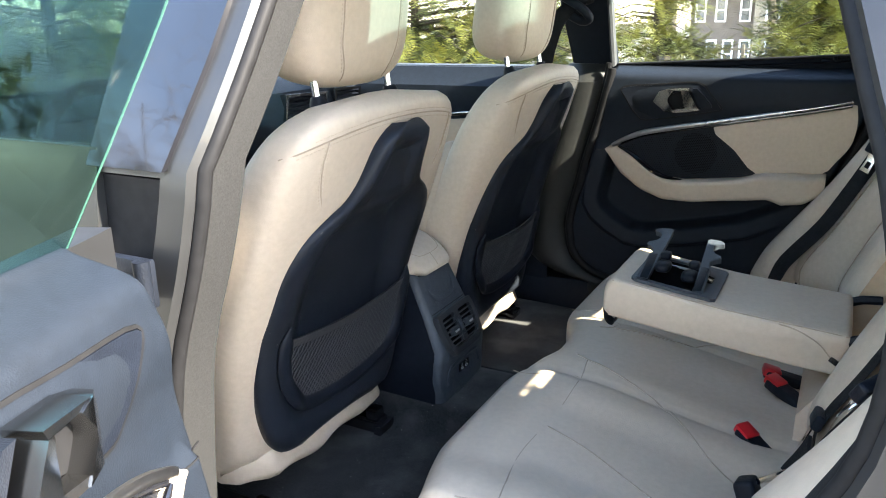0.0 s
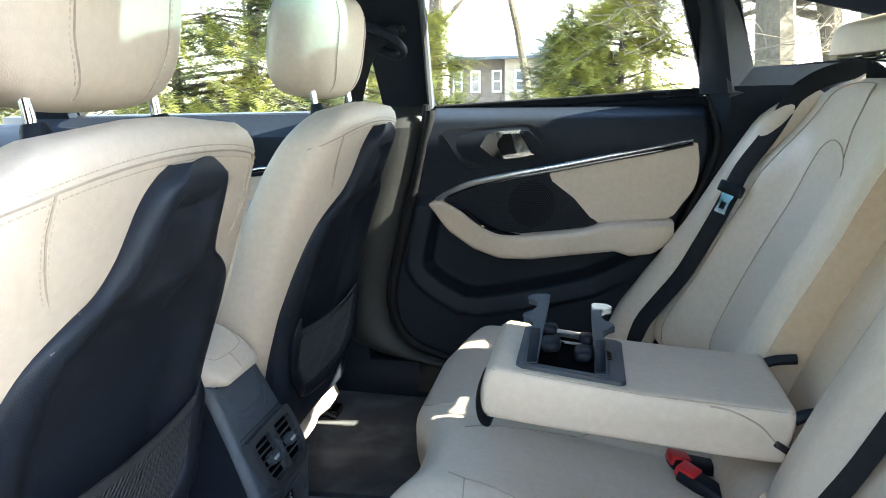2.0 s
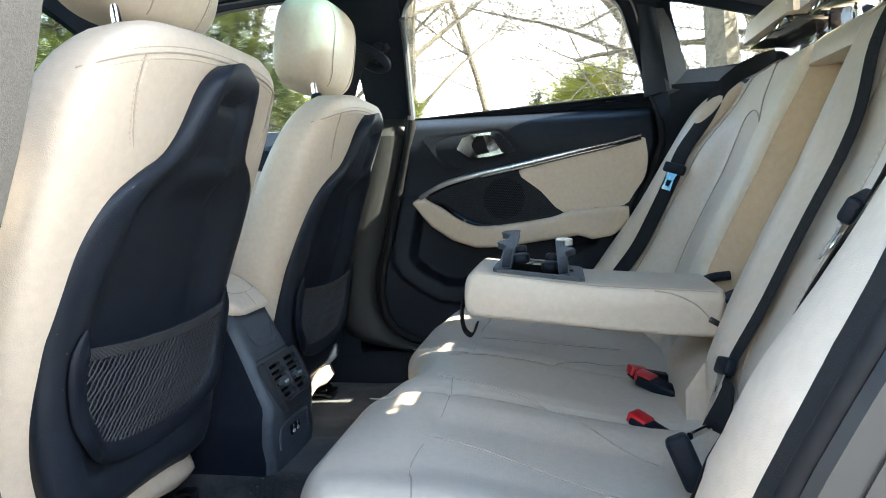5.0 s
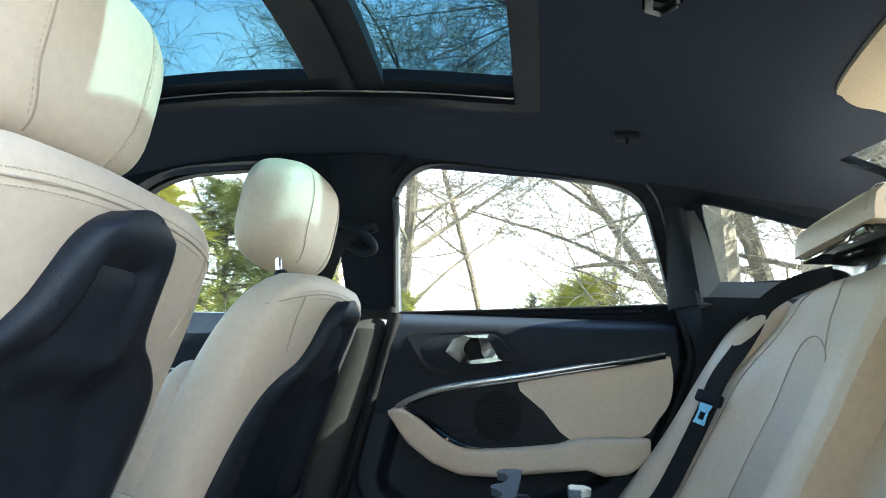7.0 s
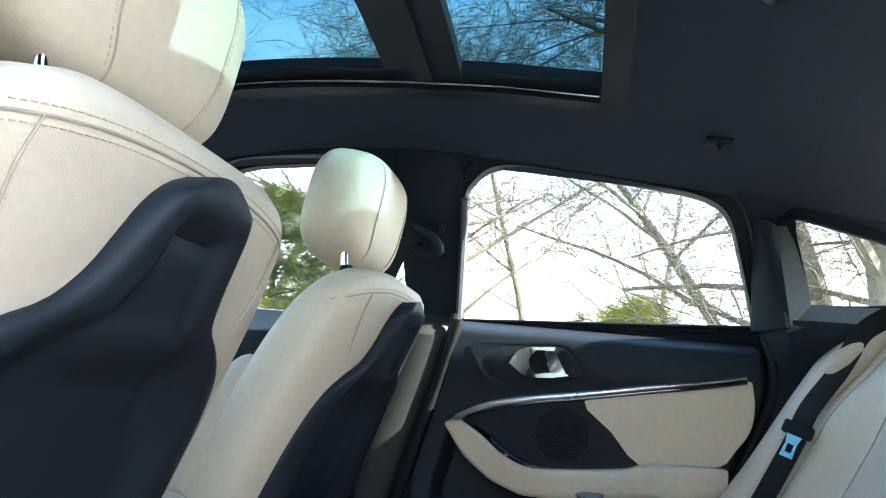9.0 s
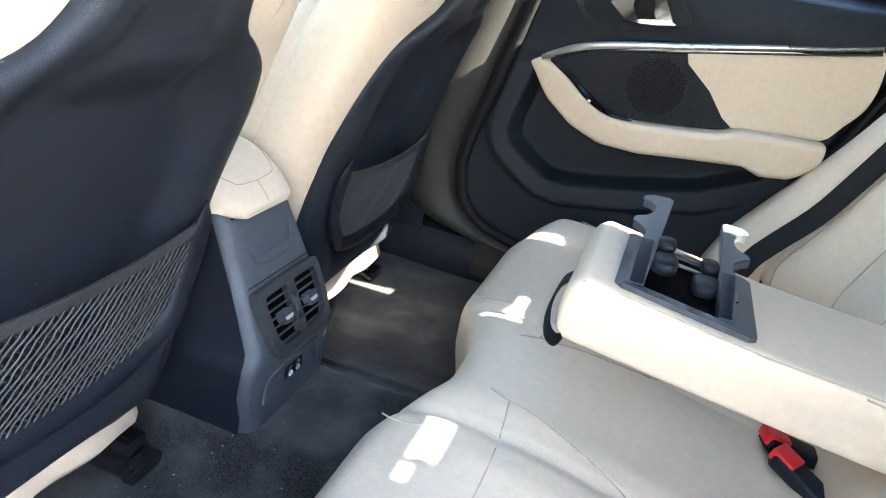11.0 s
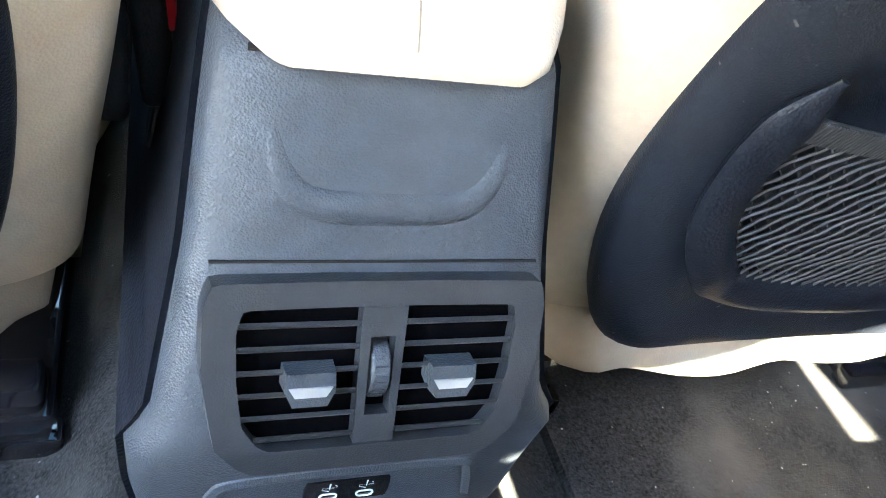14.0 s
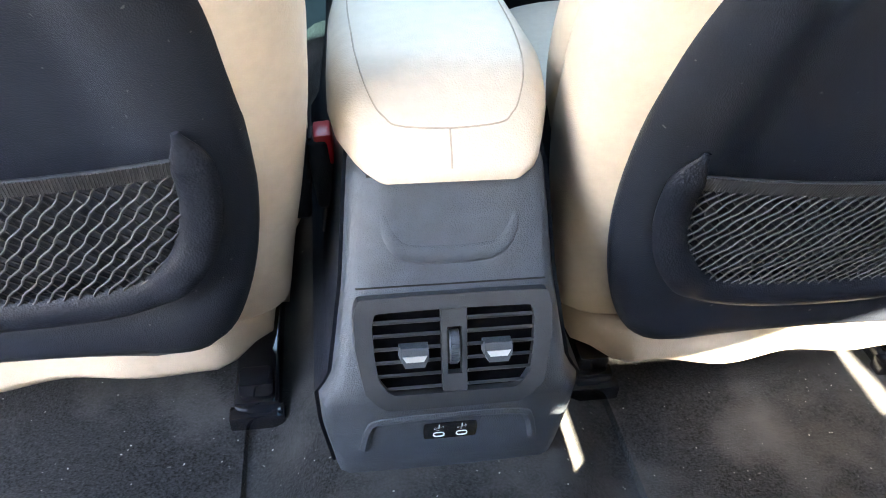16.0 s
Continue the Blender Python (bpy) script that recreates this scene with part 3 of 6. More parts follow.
def rear_pane(u, v, lift):
    x = (u - 0.5) * (1.02 + 0.2 * v)
    y = header_y(x * 0.94)
    return (x, y * (1 - v) - 1.9 * v, (roof_z(x, y) + 0.012) * (1 - v) + 0.975 * v + 0.22 * v * (1 - v) + lift)


surface(bm, lambda u, v: rear_pane(u, v, 0.0), 24, 8, lambda u, v: rear_pane(u, v, 0.005))
rear_glass = tagged(part("rear_window", bm, WINDOW), "sloping rear window glass", "window", kind="structure")
bm = bmesh.new()
surface(bm, lambda u, v: ((u - 0.5) * (1.10 + 0.2 * v), 0.72 + 0.52 * v, 1.31 - 0.40 * v - 0.10 * (2 * u - 1) ** 2), 10, 6,
        lambda u, v: ((u - 0.5) * (1.10 + 0.2 * v), 0.72 + 0.52 * v, 1.315 - 0.40 * v - 0.10 * (2 * u - 1) ** 2))
tagged(part("windscreen", bm, WINDSCREEN), "sloping windscreen glass", "window", kind="structure")
slab("bonnet", (1.5, 0.9, 0.04), (0, 1.70, 0.86), PAINT, "grey metallic bonnet", "car body")

# side panes on the right
for nm, loop, dx, lb in (("window_front_pane", FRONT_WINDOW, 0.016, "front passenger door window pane"), ("window_quarter_pane", QUARTER_WINDOW, -0.050, "small fixed quarter window pane")):
    bm = bmesh.new()
    plate(bm, ring_out(loop, 0.008), [], lambda y, z: (glass_x(z) + dx, y, z), lambda y, z: (glass_x(z) + dx + 0.004, y, z))
    tagged(part(nm, bm, WINDOW), lb, "window", kind="structure")
# the quarter window stands inwards of the body side: frame, ledge and reveal lead to it
bm = bmesh.new()
rings = []
for d, dx in ((0.034, -0.010), (0.016, -0.040), (0.002, -0.056), (0.0, -0.052), (0.004, -0.044), (0.034, 0.004)):
    rings.append([(glass_x(z) + dx, y, z) for y, z in ring_out(QUARTER_WINDOW, d)])
loft(bm, rings, caps=False, ring=True)
tagged(part("quarter_frame", bm, SOFT), "soft black frame of the quarter window", "trim", kind="structure")
bm = bmesh.new()
surface(bm, lambda u, v: (0.710 - 0.045 * u, -0.885 - 0.48 * v + 0.03 * u * (1 - v), 1.030 - 0.056 * u + 0.018 * v), 4, 20, lambda u, v: (0.724 - 0.045 * u, -0.885 - 0.48 * v + 0.03 * u * (1 - v), 1.018 - 0.056 * u + 0.018 * v))
tagged(part("quarter_ledge", bm, REVEAL), "grey cloth ledge under the quarter window", "trim", kind="structure")
reveal_in = lambda v: Vector((0.706 - 0.079 * v, -0.909 + 0.050 * v, 1.030 + 0.146 * v))
reveal_out = lambda v: Vector((0.666 - 0.024 * v, -0.860 + 0.036 * v, 0.975 + 0.206 * v))
bm = bmesh.new()
surface(bm, lambda u, v: reveal_in(v).lerp(reveal_out(v), u), 4, 10, lambda u, v: reveal_in(v).lerp(reveal_out(v), u) + Vector((0.008, 0.008, 0)))
tagged(part("quarter_reveal", bm, REVEAL), "grey cloth reveal of the quarter window", "trim", kind="structure")
bm = bmesh.new()
pillar_in = lambda v: Vector((glass_x(0.972 + 0.225 * v) - 0.014, -0.806 + 0.026 * v, 0.972 + 0.225 * v))
bow = lambda u, v: reveal_out(v).lerp(pillar_in(v), u) + Vector((-0.016 * math.sin(math.pi * u), 0, 0))
surface(bm, bow, 8, 10, lambda u, v: bow(u, v) + Vector((0.010, 0, 0)))
tagged(part("pillar_swell", bm, SOFT), "soft black rear pillar trim beside the quarter window", "pillar", kind="structure")

# rear inner side panel between door and back seat on the right
bm = bmesh.new()
surface(bm, lambda u, v: (0.755 - 0.015 * math.sin(math.pi * u) - 0.085 * step(0.84, 0.97, 0.30 + 0.69 * v) * step(0.0, 0.12, u), float(np.interp(0.30 + 0.69 * v, [0.28, 0.45, 0.68, 0.84, 0.985], [-0.61, -0.69, -0.79, -0.848, -0.822])) * (1 - u) - 1.15 * u, 0.30 + 0.69 * v), 10, 16,
        lambda u, v: (0.80, float(np.interp(0.30 + 0.69 * v, [0.28, 0.45, 0.68, 0.84, 0.985], [-0.61, -0.69, -0.79, -0.848, -0.822])) * (1 - u) - 1.15 * u, 0.30 + 0.69 * v))
tagged(part("side_trim", bm, SOFT), "soft black side trim between door and back seat", "trim", kind="structure")
bm = bmesh.new()
tube(bm, smooth_line([(0.745, -0.60, 0.28), (0.742, -0.682, 0.45), (0.742, -0.785, 0.68), (0.742, -0.845, 0.84), (0.748, -0.838, 0.93), (0.78, -0.822, 0.985)], 6), 0.010, 8)
tagged(part("door_rear_seal", bm, RUBBER), "black rubber seal along the door's rear edge", "seal", kind="structure")

# ---- floor ----
def floor_z(x, y):
    tunnel = 0.055 * (1 - step(0.10, 0.19, abs(x)))
    toe = 0.0
    lump = 0.004 * math.sin(9 * x + 2) * math.sin(11 * y)
    heel = 0.10 * step(-0.20, -0.29, y) * 0.0
    return 0.185 + tunnel + toe + lump + heel


bm = bmesh.new()
surface(bm, lambda u, v: (-0.80 + 1.60 * u, -0.62 + 1.7 * v, floor_z(-0.80 + 1.60 * u, -0.62 + 1.7 * v)), 80, 60, lambda u, v: (-0.80 + 1.60 * u, -0.62 + 1.7 * v, 0.168))
floor = tagged(part("floor", bm, CARPET), "worn black carpet with light lint specks", "carpet", kind="structure")
for s in (-1, 1):
    bm = bmesh.new()
    surface(bm, lambda u, v: (s * (0.205 + 0.50 * u), -0.235 + 0.50 * v, floor_z(0.4, -0.235 + 0.5 * v) + 0.007 + 0.0015 * math.sin(14 * u) * math.sin(11 * v)), 26, 26,
            lambda u, v: (s * (0.200 + 0.51 * u), -0.240 + 0.51 * v, floor_z(0.4, -0.235 + 0.5 * v) - 0.002))
    tagged(part("floor_mat", bm, CARPET), "black velour floor mat in the rear footwell", "floor mat", group="floor mats")
# door sills
for s in (-1, 1):
    bm = bmesh.new()
    prof = [(0.735, 0.18), (0.735, 0.245), (0.755, 0.275), (0.80, 0.285), (0.84, 0.28), (0.85, 0.18)]
    loft(bm, [[(s * x, y, z) for x, z in prof] for y in [-0.62 + 1.7 * i / 12 for i in range(13)]])
    tagged(part("sill", bm, BLACK), "black plastic door sill", "sill", kind="structure")

# ---- front seats ----
BACK_W = [(0.20, 0.222), (0.30, 0.236), (0.40, 0.250), (0.50, 0.266), (0.60, 0.277), (0.70, 0.278), (0.78, 0.275), (0.86, 0.266), (0.905, 0.250), (0.935, 0.228), (0.957, 0.190), (0.970, 0.132), (0.976, 0.04)]
BACK_D = [(0.20, 0.075), (0.50, 0.085), (0.80, 0.080), (0.90, 0.070), (0.95, 0.050), (0.97, 0.032), (0.976, 0.012)]
NSUP = 3.8


BACK_LINE = [(0.20, 0.062), (0.30, 0.060), (0.40, 0.054), (0.50, 0.030), (0.569, 0.002), (0.70, -0.050), (0.82, -0.100), (0.90, -0.136), (0.976, -0.171)]


def back_y0(z):
    return lerp(BACK_LINE, z)


def back_rear(x, z):
    """The rear face of a front seat's backrest at x from its middle."""
    w, d = lerp(BACK_W, z), lerp(BACK_D, z)
    t = min(0.999, abs(x) / w)
    return back_y0(z) + 0.085 - d * (1 - t ** NSUP) ** (1 / NSUP) + 0.010 * step(0.50, 0.60, z) * step(0.95, 0.88, z)


SHELL_W = [(0.325, 0.110), (0.330, 0.150), (0.345, 0.176), (0.37, 0.196), (0.41, 0.212), (0.46, 0.224), (0.52, 0.231), (0.60, 0.232), (0.66, 0.228), (0.70, 0.221), (0.735, 0.208), (0.765, 0.186), (0.79, 0.150), (0.808, 0.116), (0.835, 0.094), (0.87, 0.080), (0.90, 0.068), (0.918, 0.052), (0.930, 0.028)]
SHELL_EDGE = [(0.30, 0.066), (0.325, 0.052), (0.37, 0.044), (0.44, 0.040), (0.50, 0.033), (0.584, 0.016), (0.643, -0.005), (0.70, -0.030), (0.74, -0.050), (0.79, -0.077), (0.841, -0.103), (0.911, -0.136), (0.94, -0.150)]


def shell_y(x, z, low=0.0):
    """Rear face of the back shell: a broad rim round a scooped field, with a slot in the neck; low: how much further down it hangs."""
    zz = z + low * step(0.76, 0.55, z)
    u = abs(x) / max(0.02, lerp(SHELL_W, zz))
    y = lerp(SHELL_EDGE, zz) - 0.013 * (1 - max(0.0, min(1.0, (u - 0.80) / 0.20)) ** 2)
    y += 0.026 * step(0.80, 0.50, u) * step(0.36, 0.46, zz) * step(0.80, 0.74, zz)
    y += 0.010 * step(0.62, 0.40, u) * step(0.78, 0.81, zz) * step(0.893, 0.886, zz)           # slot under the top edge
    y += 0.009 * step(0.889, 0.884, zz) * step(0.862, 0.884, zz) * step(0.66, 0.52, u)
    y += 0.012 * math.exp(-(((abs(x) - 0.088) / 0.020) ** 2 + ((zz - 0.772) / 0.028) ** 2))     # dents beside the neck
    return y


def build_front_seat(cx, low):
    seat = thing("car_seat", "oyster leather front seat with black plastic back shell and net pocket", "car seat", group="front seats", at=(cx, 0, 0))
    # backrest
    bm = bmesh.new()
    loops = []
    for i in range(46):
        z = 0.300 - low + (0.676 + low) * (i / 45) ** 0.85
        w, d = lerp(BACK_W, z), lerp(BACK_D, z)
        yc = back_y0(z) + 0.085
        loop = []
        for j in range(96):
            a = 2 * math.pi * j / 96
            c, s = math.cos(a), math.sin(a)
            x = w * math.copysign(abs(c) ** (2 / NSUP), c)
            y = yc + d * math.copysign(abs(s) ** (2 / NSUP), s)
            if s < 0:
                y = back_rear(x, z) + 0.05 * step(0.345 - low, 0.300 - low, z)
                under = lerp(SHELL_W, z + low * step(0.76, 0.55, z)) - 0.006
                if abs(x) < under and 0.335 - low < z < 0.921:
                    y = max(y, y + (shell_y(x, z, low) + 0.008 - y) * step(under, under - 0.02, abs(x)))
            loop.append((x, y, z))
        loops.append(loop)
    loft(bm, loops)
    backrest = part("backrest", bm, LEATHER, seat, angle=60)
    # bolsters on the front face
    for s in (-1, 1):
        bm = bmesh.new()
        pts = [(s * (lerp(BACK_W, z) - 0.055), back_y0(z) + 0.150, z) for z in (0.36, 0.46, 0.56, 0.66, 0.74, 0.80)]
        tube(bm, smooth_line(pts, 5), lambda t: 0.012 + 0.044 * math.sin(math.pi * t) ** 0.7, 14)
        part("bolster", bm, LEATHER, seat, angle=60)
    # seams: arch over the shoulders, two uprights
    arch = [(x, 0.885 + 0.052 * math.sqrt(max(0, 1 - (x / 0.262) ** 2))) for x in [-0.252 + 0.504 * i / 40 for i in range(41)]]
    line = [(x, back_rear(x, z) - 0.0004, z) for x, z in arch]
    up = [[(s * (0.190 + 0.010 * math.sin(math.pi * t) - 0.065 * t * t), back_rear(0.19, 0.921 - 0.17 * t) - 0.0006, 0.921 - 0.17 * t) for t in [k / 10 for k in range(11)]] for s in (-1, 1)]
    seams([line] + up, backrest)
    bm = bmesh.new()
    dashes(bm, [(x, back_rear(x, z - 0.007) - 0.0006, z - 0.007) for x, z in arch[1:-1]])
    dashes(bm, [(x, back_rear(x, z + 0.007) - 0.0004, z + 0.007) for x, z in arch[3:-3]])
    for s in (-1, 1):
        for o in (-0.005, 0.005):
            dashes(bm, [(s * (0.190 + 0.010 * math.sin(math.pi * t) - 0.065 * t * t) + o, back_rear(0.19, 0.915 - 0.164 * t) - 0.0006, 0.915 - 0.164 * t) for t in [k / 10 for k in range(11)]])
    tagged(part("stitching", bm, THREAD, backrest), kind="stuff")
    # back shell with a rolled rim
    bm = bmesh.new()
    loops = []
    nz, nx = 72, 48
    z_low = 0.327 - low
    for i in range(nz + 1):
        z = z_low + (0.929 - z_low) * i / nz
        hw = lerp(SHELL_W, z + low * step(0.76, 0.55, z))
        row = []
        for j in range(nx + 1):
            u = -1 + 2 * j / nx
            x = hw * u
            zz = z + 0.010 * (1 - abs(u) ** 2.5) * step(z_low + 0.10, z_low, z) + 0.006 * (1 - u * u) * step(0.90, 0.929, z)
            row.append((x, shell_y(x, zz, low) + 0.003 * step(0.95, 1.0, abs(u)) + 0.012 * step(z_low + 0.018, z_low, z) + 0.012 * step(0.905, 0.929, z) ** 2, zz))
        edge_y = shell_y(hw, z, low)
        loops.append([(-hw * 0.975, edge_y + 0.030, z), (-hw * 1.004, edge_y + 0.014, z), (-hw * 1.006, edge_y + 0.009, z)] + row + [(hw * 1.006, edge_y + 0.009, z), (hw * 1.004, edge_y + 0.014, z), (hw * 0.975, edge_y + 0.030, z)])
    loft(bm, loops, closed=False, caps=False)
    shell = part("back_shell", bm, SHELL, seat, "black plastic back shell", angle=50)
    # map pocket: moulded frame with two horns, elastic band and net
    drop = low * 1.1
    half = [(0.188, 0.602), (0.193, 0.575), (0.194, 0.54), (0.188, 0.505), (0.172, 0.468), (0.142, 0.438), (0.09, 0.422), (0.0, 0.416)]
    line2 = [(x, z - drop) for x, z in half + [(-x, z) for x, z in half[-2::-1]]]
    rim = [Vector((p.x, shell_y(p.x, p.z, low) - 0.006 - 0.010 * step(0.50, 0.44, p.z + drop), p.z)) for p in smooth_line([(x, 0, z) for x, z in line2], 6)]
    rim = [Vector((p.x, min(p.y, -0.004 + lerp(SHELL_EDGE, p.z + low) - 0.012), p.z)) for p in rim]
    bm = bmesh.new()
    tube(bm, rim, lambda t: 0.003 + 0.0135 * step(0.0, 0.09, t) * step(1.0, 0.91, t), 14, flat=0.5, up=(0, -1, 0.2))
    pocket = part("pocket_frame", bm, BLACK, seat, "moulded black pocket frame with pointed horns")

    def pocket_x(z):
        return float(np.interp(z + drop, [0.420, 0.428, 0.438, 0.468, 0.505, 0.54, 0.60], [0.055, 0.090, 0.132, 0.162, 0.179, 0.185, 0.185]))

    def net_y(x, z):
        b = max(0.0, 1 - (x / 0.19) ** 2) * step(0.415, 0.50, z + drop)
        return lerp(SHELL_EDGE, z + low) - 0.017 - 0.010 * b

    def band_z(x):
        return 0.560 - drop + 0.010 * (x / 0.18) ** 2

    bm = bmesh.new()
    ribbon(bm, [(x, net_y(x, band_z(x)) - 0.002, band_z(x)) for x in [-0.186 + 0.372 * i / 24 for i in range(25)]], 0.017, 0.004, (0, 0.35, -1))
    band = part("elastic_band", bm, NET, seat, "ribbed dark grey elastic band")
    bm = bmesh.new()
    for i in range(150):
        x = -0.184 + 0.368 * i / 149
        y, z = net_y(x, band_z(x)) - 0.0040, band_z(x)
        tube(bm, [(x - 0.0006, y + 0.0029, z - 0.0078), (x + 0.0006, y - 0.0027, z + 0.0078)], 0.0006, 4)
    tagged(part("rib", bm, NET, band), kind="stuff")
    bm = bmesh.new()
    pitch = 0.0112
    for fam in (-1, 1):
        k = -60
        while k < 60:
            run = []
            for i in range(61):
                z = 0.416 - drop + 0.150 * i / 60
                x = k * pitch + fam * (z - 0.46) * 0.85 + 0.0016 * math.sin(z * 2 * math.pi / pitch * 0.5)
                if abs(x) < pocket_x(z) and z < band_z(x):
                    run.append((x, net_y(x, z) - 0.0008 * fam, z))
                else:
                    if len(run) > 2:
                        tube(bm, run[::2] + ([run[-1]] if len(run) % 2 == 0 else []), 0.00118, 5, caps=False)
                    run = []
            if len(run) > 2:
                tube(bm, run[::2] + ([run[-1]] if len(run) % 2 == 0 else []), 0.00118, 5, caps=False)
            k += 1
    tagged(part("net", bm, NET, seat, "black open mesh net"), kind="stuff")
    # head restraint
    head = part("headrest", pill(bmesh.new(), (0.320, 0.142, 0.218), (0, -0.006, 1.094), 3.2, 44, 26, Matrix.Rotation(radians(9), 4, "X")), LEATHER, seat, "oyster leather head restraint", angle=60)
    R = Matrix.Translation((0, -0.006, 1.094)) @ Matrix.Rotation(radians(9), 4, "X")

    def head_pt(a, b, off=0.0006):
        sp = lambda c: math.copysign(abs(c) ** (2 / 3.2), c)
        v = Vector((0.159 * sp(math.cos(a)) * sp(math.cos(b)), 0.071 * sp(math.cos(a)) * sp(math.sin(b)), 0.108 * sp(math.sin(a))))
        return R @ (v * (1 + off * 8))

    st = bmesh.new()
    for s in (-1, 1):
        pts = []
        for i in range(25):
            z = -0.090 + 0.185 * i / 24
            x = s * (0.083 - 0.020 * step(-0.02, -0.09, z))
            # rear face of the rounded block
            r = max(0.0, 1 - (abs(z) / 0.108) ** 3.2)
            wz = r ** (1 / 3.2)
            t = min(0.999, abs(x) / max(1e-6, 0.159 * wz))
            y = -0.071 * wz * (1 - t ** 3.2) ** (1 / 3.2)
            pts.append(R @ Vector((x, y - 0.0004, z)))
        seams([pts], head, 0.0012)
        dashes(st, [p + Vector((s * 0.006, 0.0003, 0)) for p in pts[2:-2]])
    tagged(part("stitching", st, THREAD, head), kind="stuff")
    for s in (-1, 1):
        bm = bmesh.new()
        tube(bm, [(s * 0.108, -0.034, 0.945), (s * 0.108, -0.024, 1.02)], 0.0062, 14)
        part("post", bm, STEEL, head, "polished steel post")
        bm = bmesh.new()
        tube(bm, [(s * 0.108, -0.036, 0.956), (s * 0.108, -0.034, 0.970), (s * 0.108, -0.033, 0.976)], lambda t: 0.019 - 0.006 * t, 14, flat=0.8, up=(0, 1, 0))
        part("post_guide", bm, BLACK, seat)
    # seat cushion, its skirt under the shell and the rails
    bm = bmesh.new()
    pill(bm, (0.52, 0.46, 0.20), (0, 0.43, 0.36), 4.5, 40, 16)
    part("seat_cushion", bm, LEATHER, seat, angle=60)
    bm = bmesh.new()
    loops = []
    for i in range(25):
        x = -0.218 + 0.436 * i / 24
        e = 1 - 0.35 * (x / 0.235) ** 4
        z0 = 0.316 - low - 0.012 * (x / 0.225) ** 2 + 0.004 * math.sin(31 * x)
        yb = 0.066 - 0.006 * math.cos(x * 9) + 0.004 * math.sin(44 * x + 1) - 0.3 * low + 0.05 * step(0.165, 0.218, abs(x))
        loops.append([(x, yb + 0.004, z0 + 0.030), (x, yb - 0.010, z0 - 0.010), (x, yb + 0.004, z0 - 0.030 * e), (x, yb + 0.05, z0 - 0.045 * e), (x, yb + 0.14, z0 - 0.02), (x, yb + 0.14, z0 + 0.04), (x, yb + 0.03, z0 + 0.04)])
    loft(bm, loops)
    part("skirt", bm, LEATHER, seat, "loose leather skirt under the shell", angle=60)
    for s in (-1, 1):
        bm = bmesh.new()
        rbox(bm, (0.050, 0.50, 0.030), (s * 0.195, 0.325, 0.205), 0.006, 2)
        rbox(bm, (0.036, 0.030, 0.055), (s * 0.195, 0.095, 0.215), 0.005, 2)
        rbox(bm, (0.060, 0.020, 0.022), (s * 0.195, 0.072, 0.200), 0.004, 2)
        part("seat_rail", bm, GLOSS, seat, "black metal seat rail")
    return seat


build_front_seat(-0.386, 0.0)
build_front_seat(0.382, 0.032)

# ---- centre console ----
console = thing("centre_console", "black grained centre console with rear air vents and beige lid", "console")
CON = [(0.215, -0.034, 0.104), (0.262, -0.040, 0.110), (0.300, -0.0365, 0.117), (0.345, -0.041, 0.118), (0.362, -0.0385, 0.106), (0.40, -0.020, 0.099), (0.44, -0.001, 0.092), (0.50, 0.027, 0.086), (0.527, 0.040, 0.083), (0.535, 0.052, 0.081)]


def con_y(z):
    return float(np.interp(z, [c[0] for c in CON], [c[1] for c in CON]))


def con_w(z):
    return float(np.interp(z, [c[0] for c in CON], [c[2] for c in CON]))


bm = bmesh.new()
loops = []
for i in range(33):
    z = 0.215 + 0.320 * i / 32
    y, w = con_y(z), con_w(z)
    r = 0.016
    loops.append([(-w - 0.003, y + 0.050, z), (-w, y + r, z), (-w + 0.004, y + 0.005, z), (-w + 0.012, y, z), (-w * 0.5, y - 0.001, z), (0, y - 0.0015, z), (w * 0.5, y - 0.001, z),
                  (w - 0.012, y, z), (w - 0.004, y + 0.005, z), (w, y + r, z), (w + 0.003, y + 0.050, z)])
loft(bm, loops)
body = part("body", bm, CONSOLE, console)
# flanks cover the body's sides in black, painting in the shade there
for s in (-1, 1):
    bm = bmesh.new()
    flank = lambda u, v: (s * (con_w(0.215 + 0.320 * v) + 0.0038), con_y(0.215 + 0.320 * v) + 0.017 + 0.53 * u, 0.215 + 0.320 * v)
    surface(bm, flank, 16, 32, lambda u, v: (s * 0.05, con_y(0.215 + 0.320 * v) + 0.048 + 0.50 * u, 0.215 + 0.320 * v))
    part("side_panel", bm, BLACK, console, "side of the console with its shade put into black")


def con_face(x, z, out=0.0):
    """A point on the console's sloping rear face, set out towards the back seat."""
    y = con_y(z)
    return Vector((x, y - 0.0015 - out * 0.9, z + out * 0.43))


# pressed U in the flap above the vents
bm = bmesh.new()
upts = smooth_line([(-0.056, 0, 0.502), (-0.053, 0, 0.486), (-0.044, 0, 0.473), (-0.030, 0, 0.468), (0, 0, 0.467), (0.030, 0, 0.468), (0.044, 0, 0.473), (0.053, 0, 0.486), (0.056, 0, 0.502)], 5)
tube(bm, [con_face(p.x, p.z, -0.0022) for p in upts], lambda t: 0.0015 + 0.0078 * math.sin(math.pi * t) ** 0.6, 12, flat=0.45, up=(0, -0.9, 0.43))
part("pressed_grip", bm, CONSOLE, console)
for zz, ww, rr in ((0.4435, 0.0815, 0.0009), (0.5285, 0.068, 0.0018)):
    bm = bmesh.new()
    tube(bm, [con_face(-ww + 2 * ww * i / 12, zz, 0.0002) for i in range(13)], rr, 5)
    part("joint", bm, RUBBER, console)

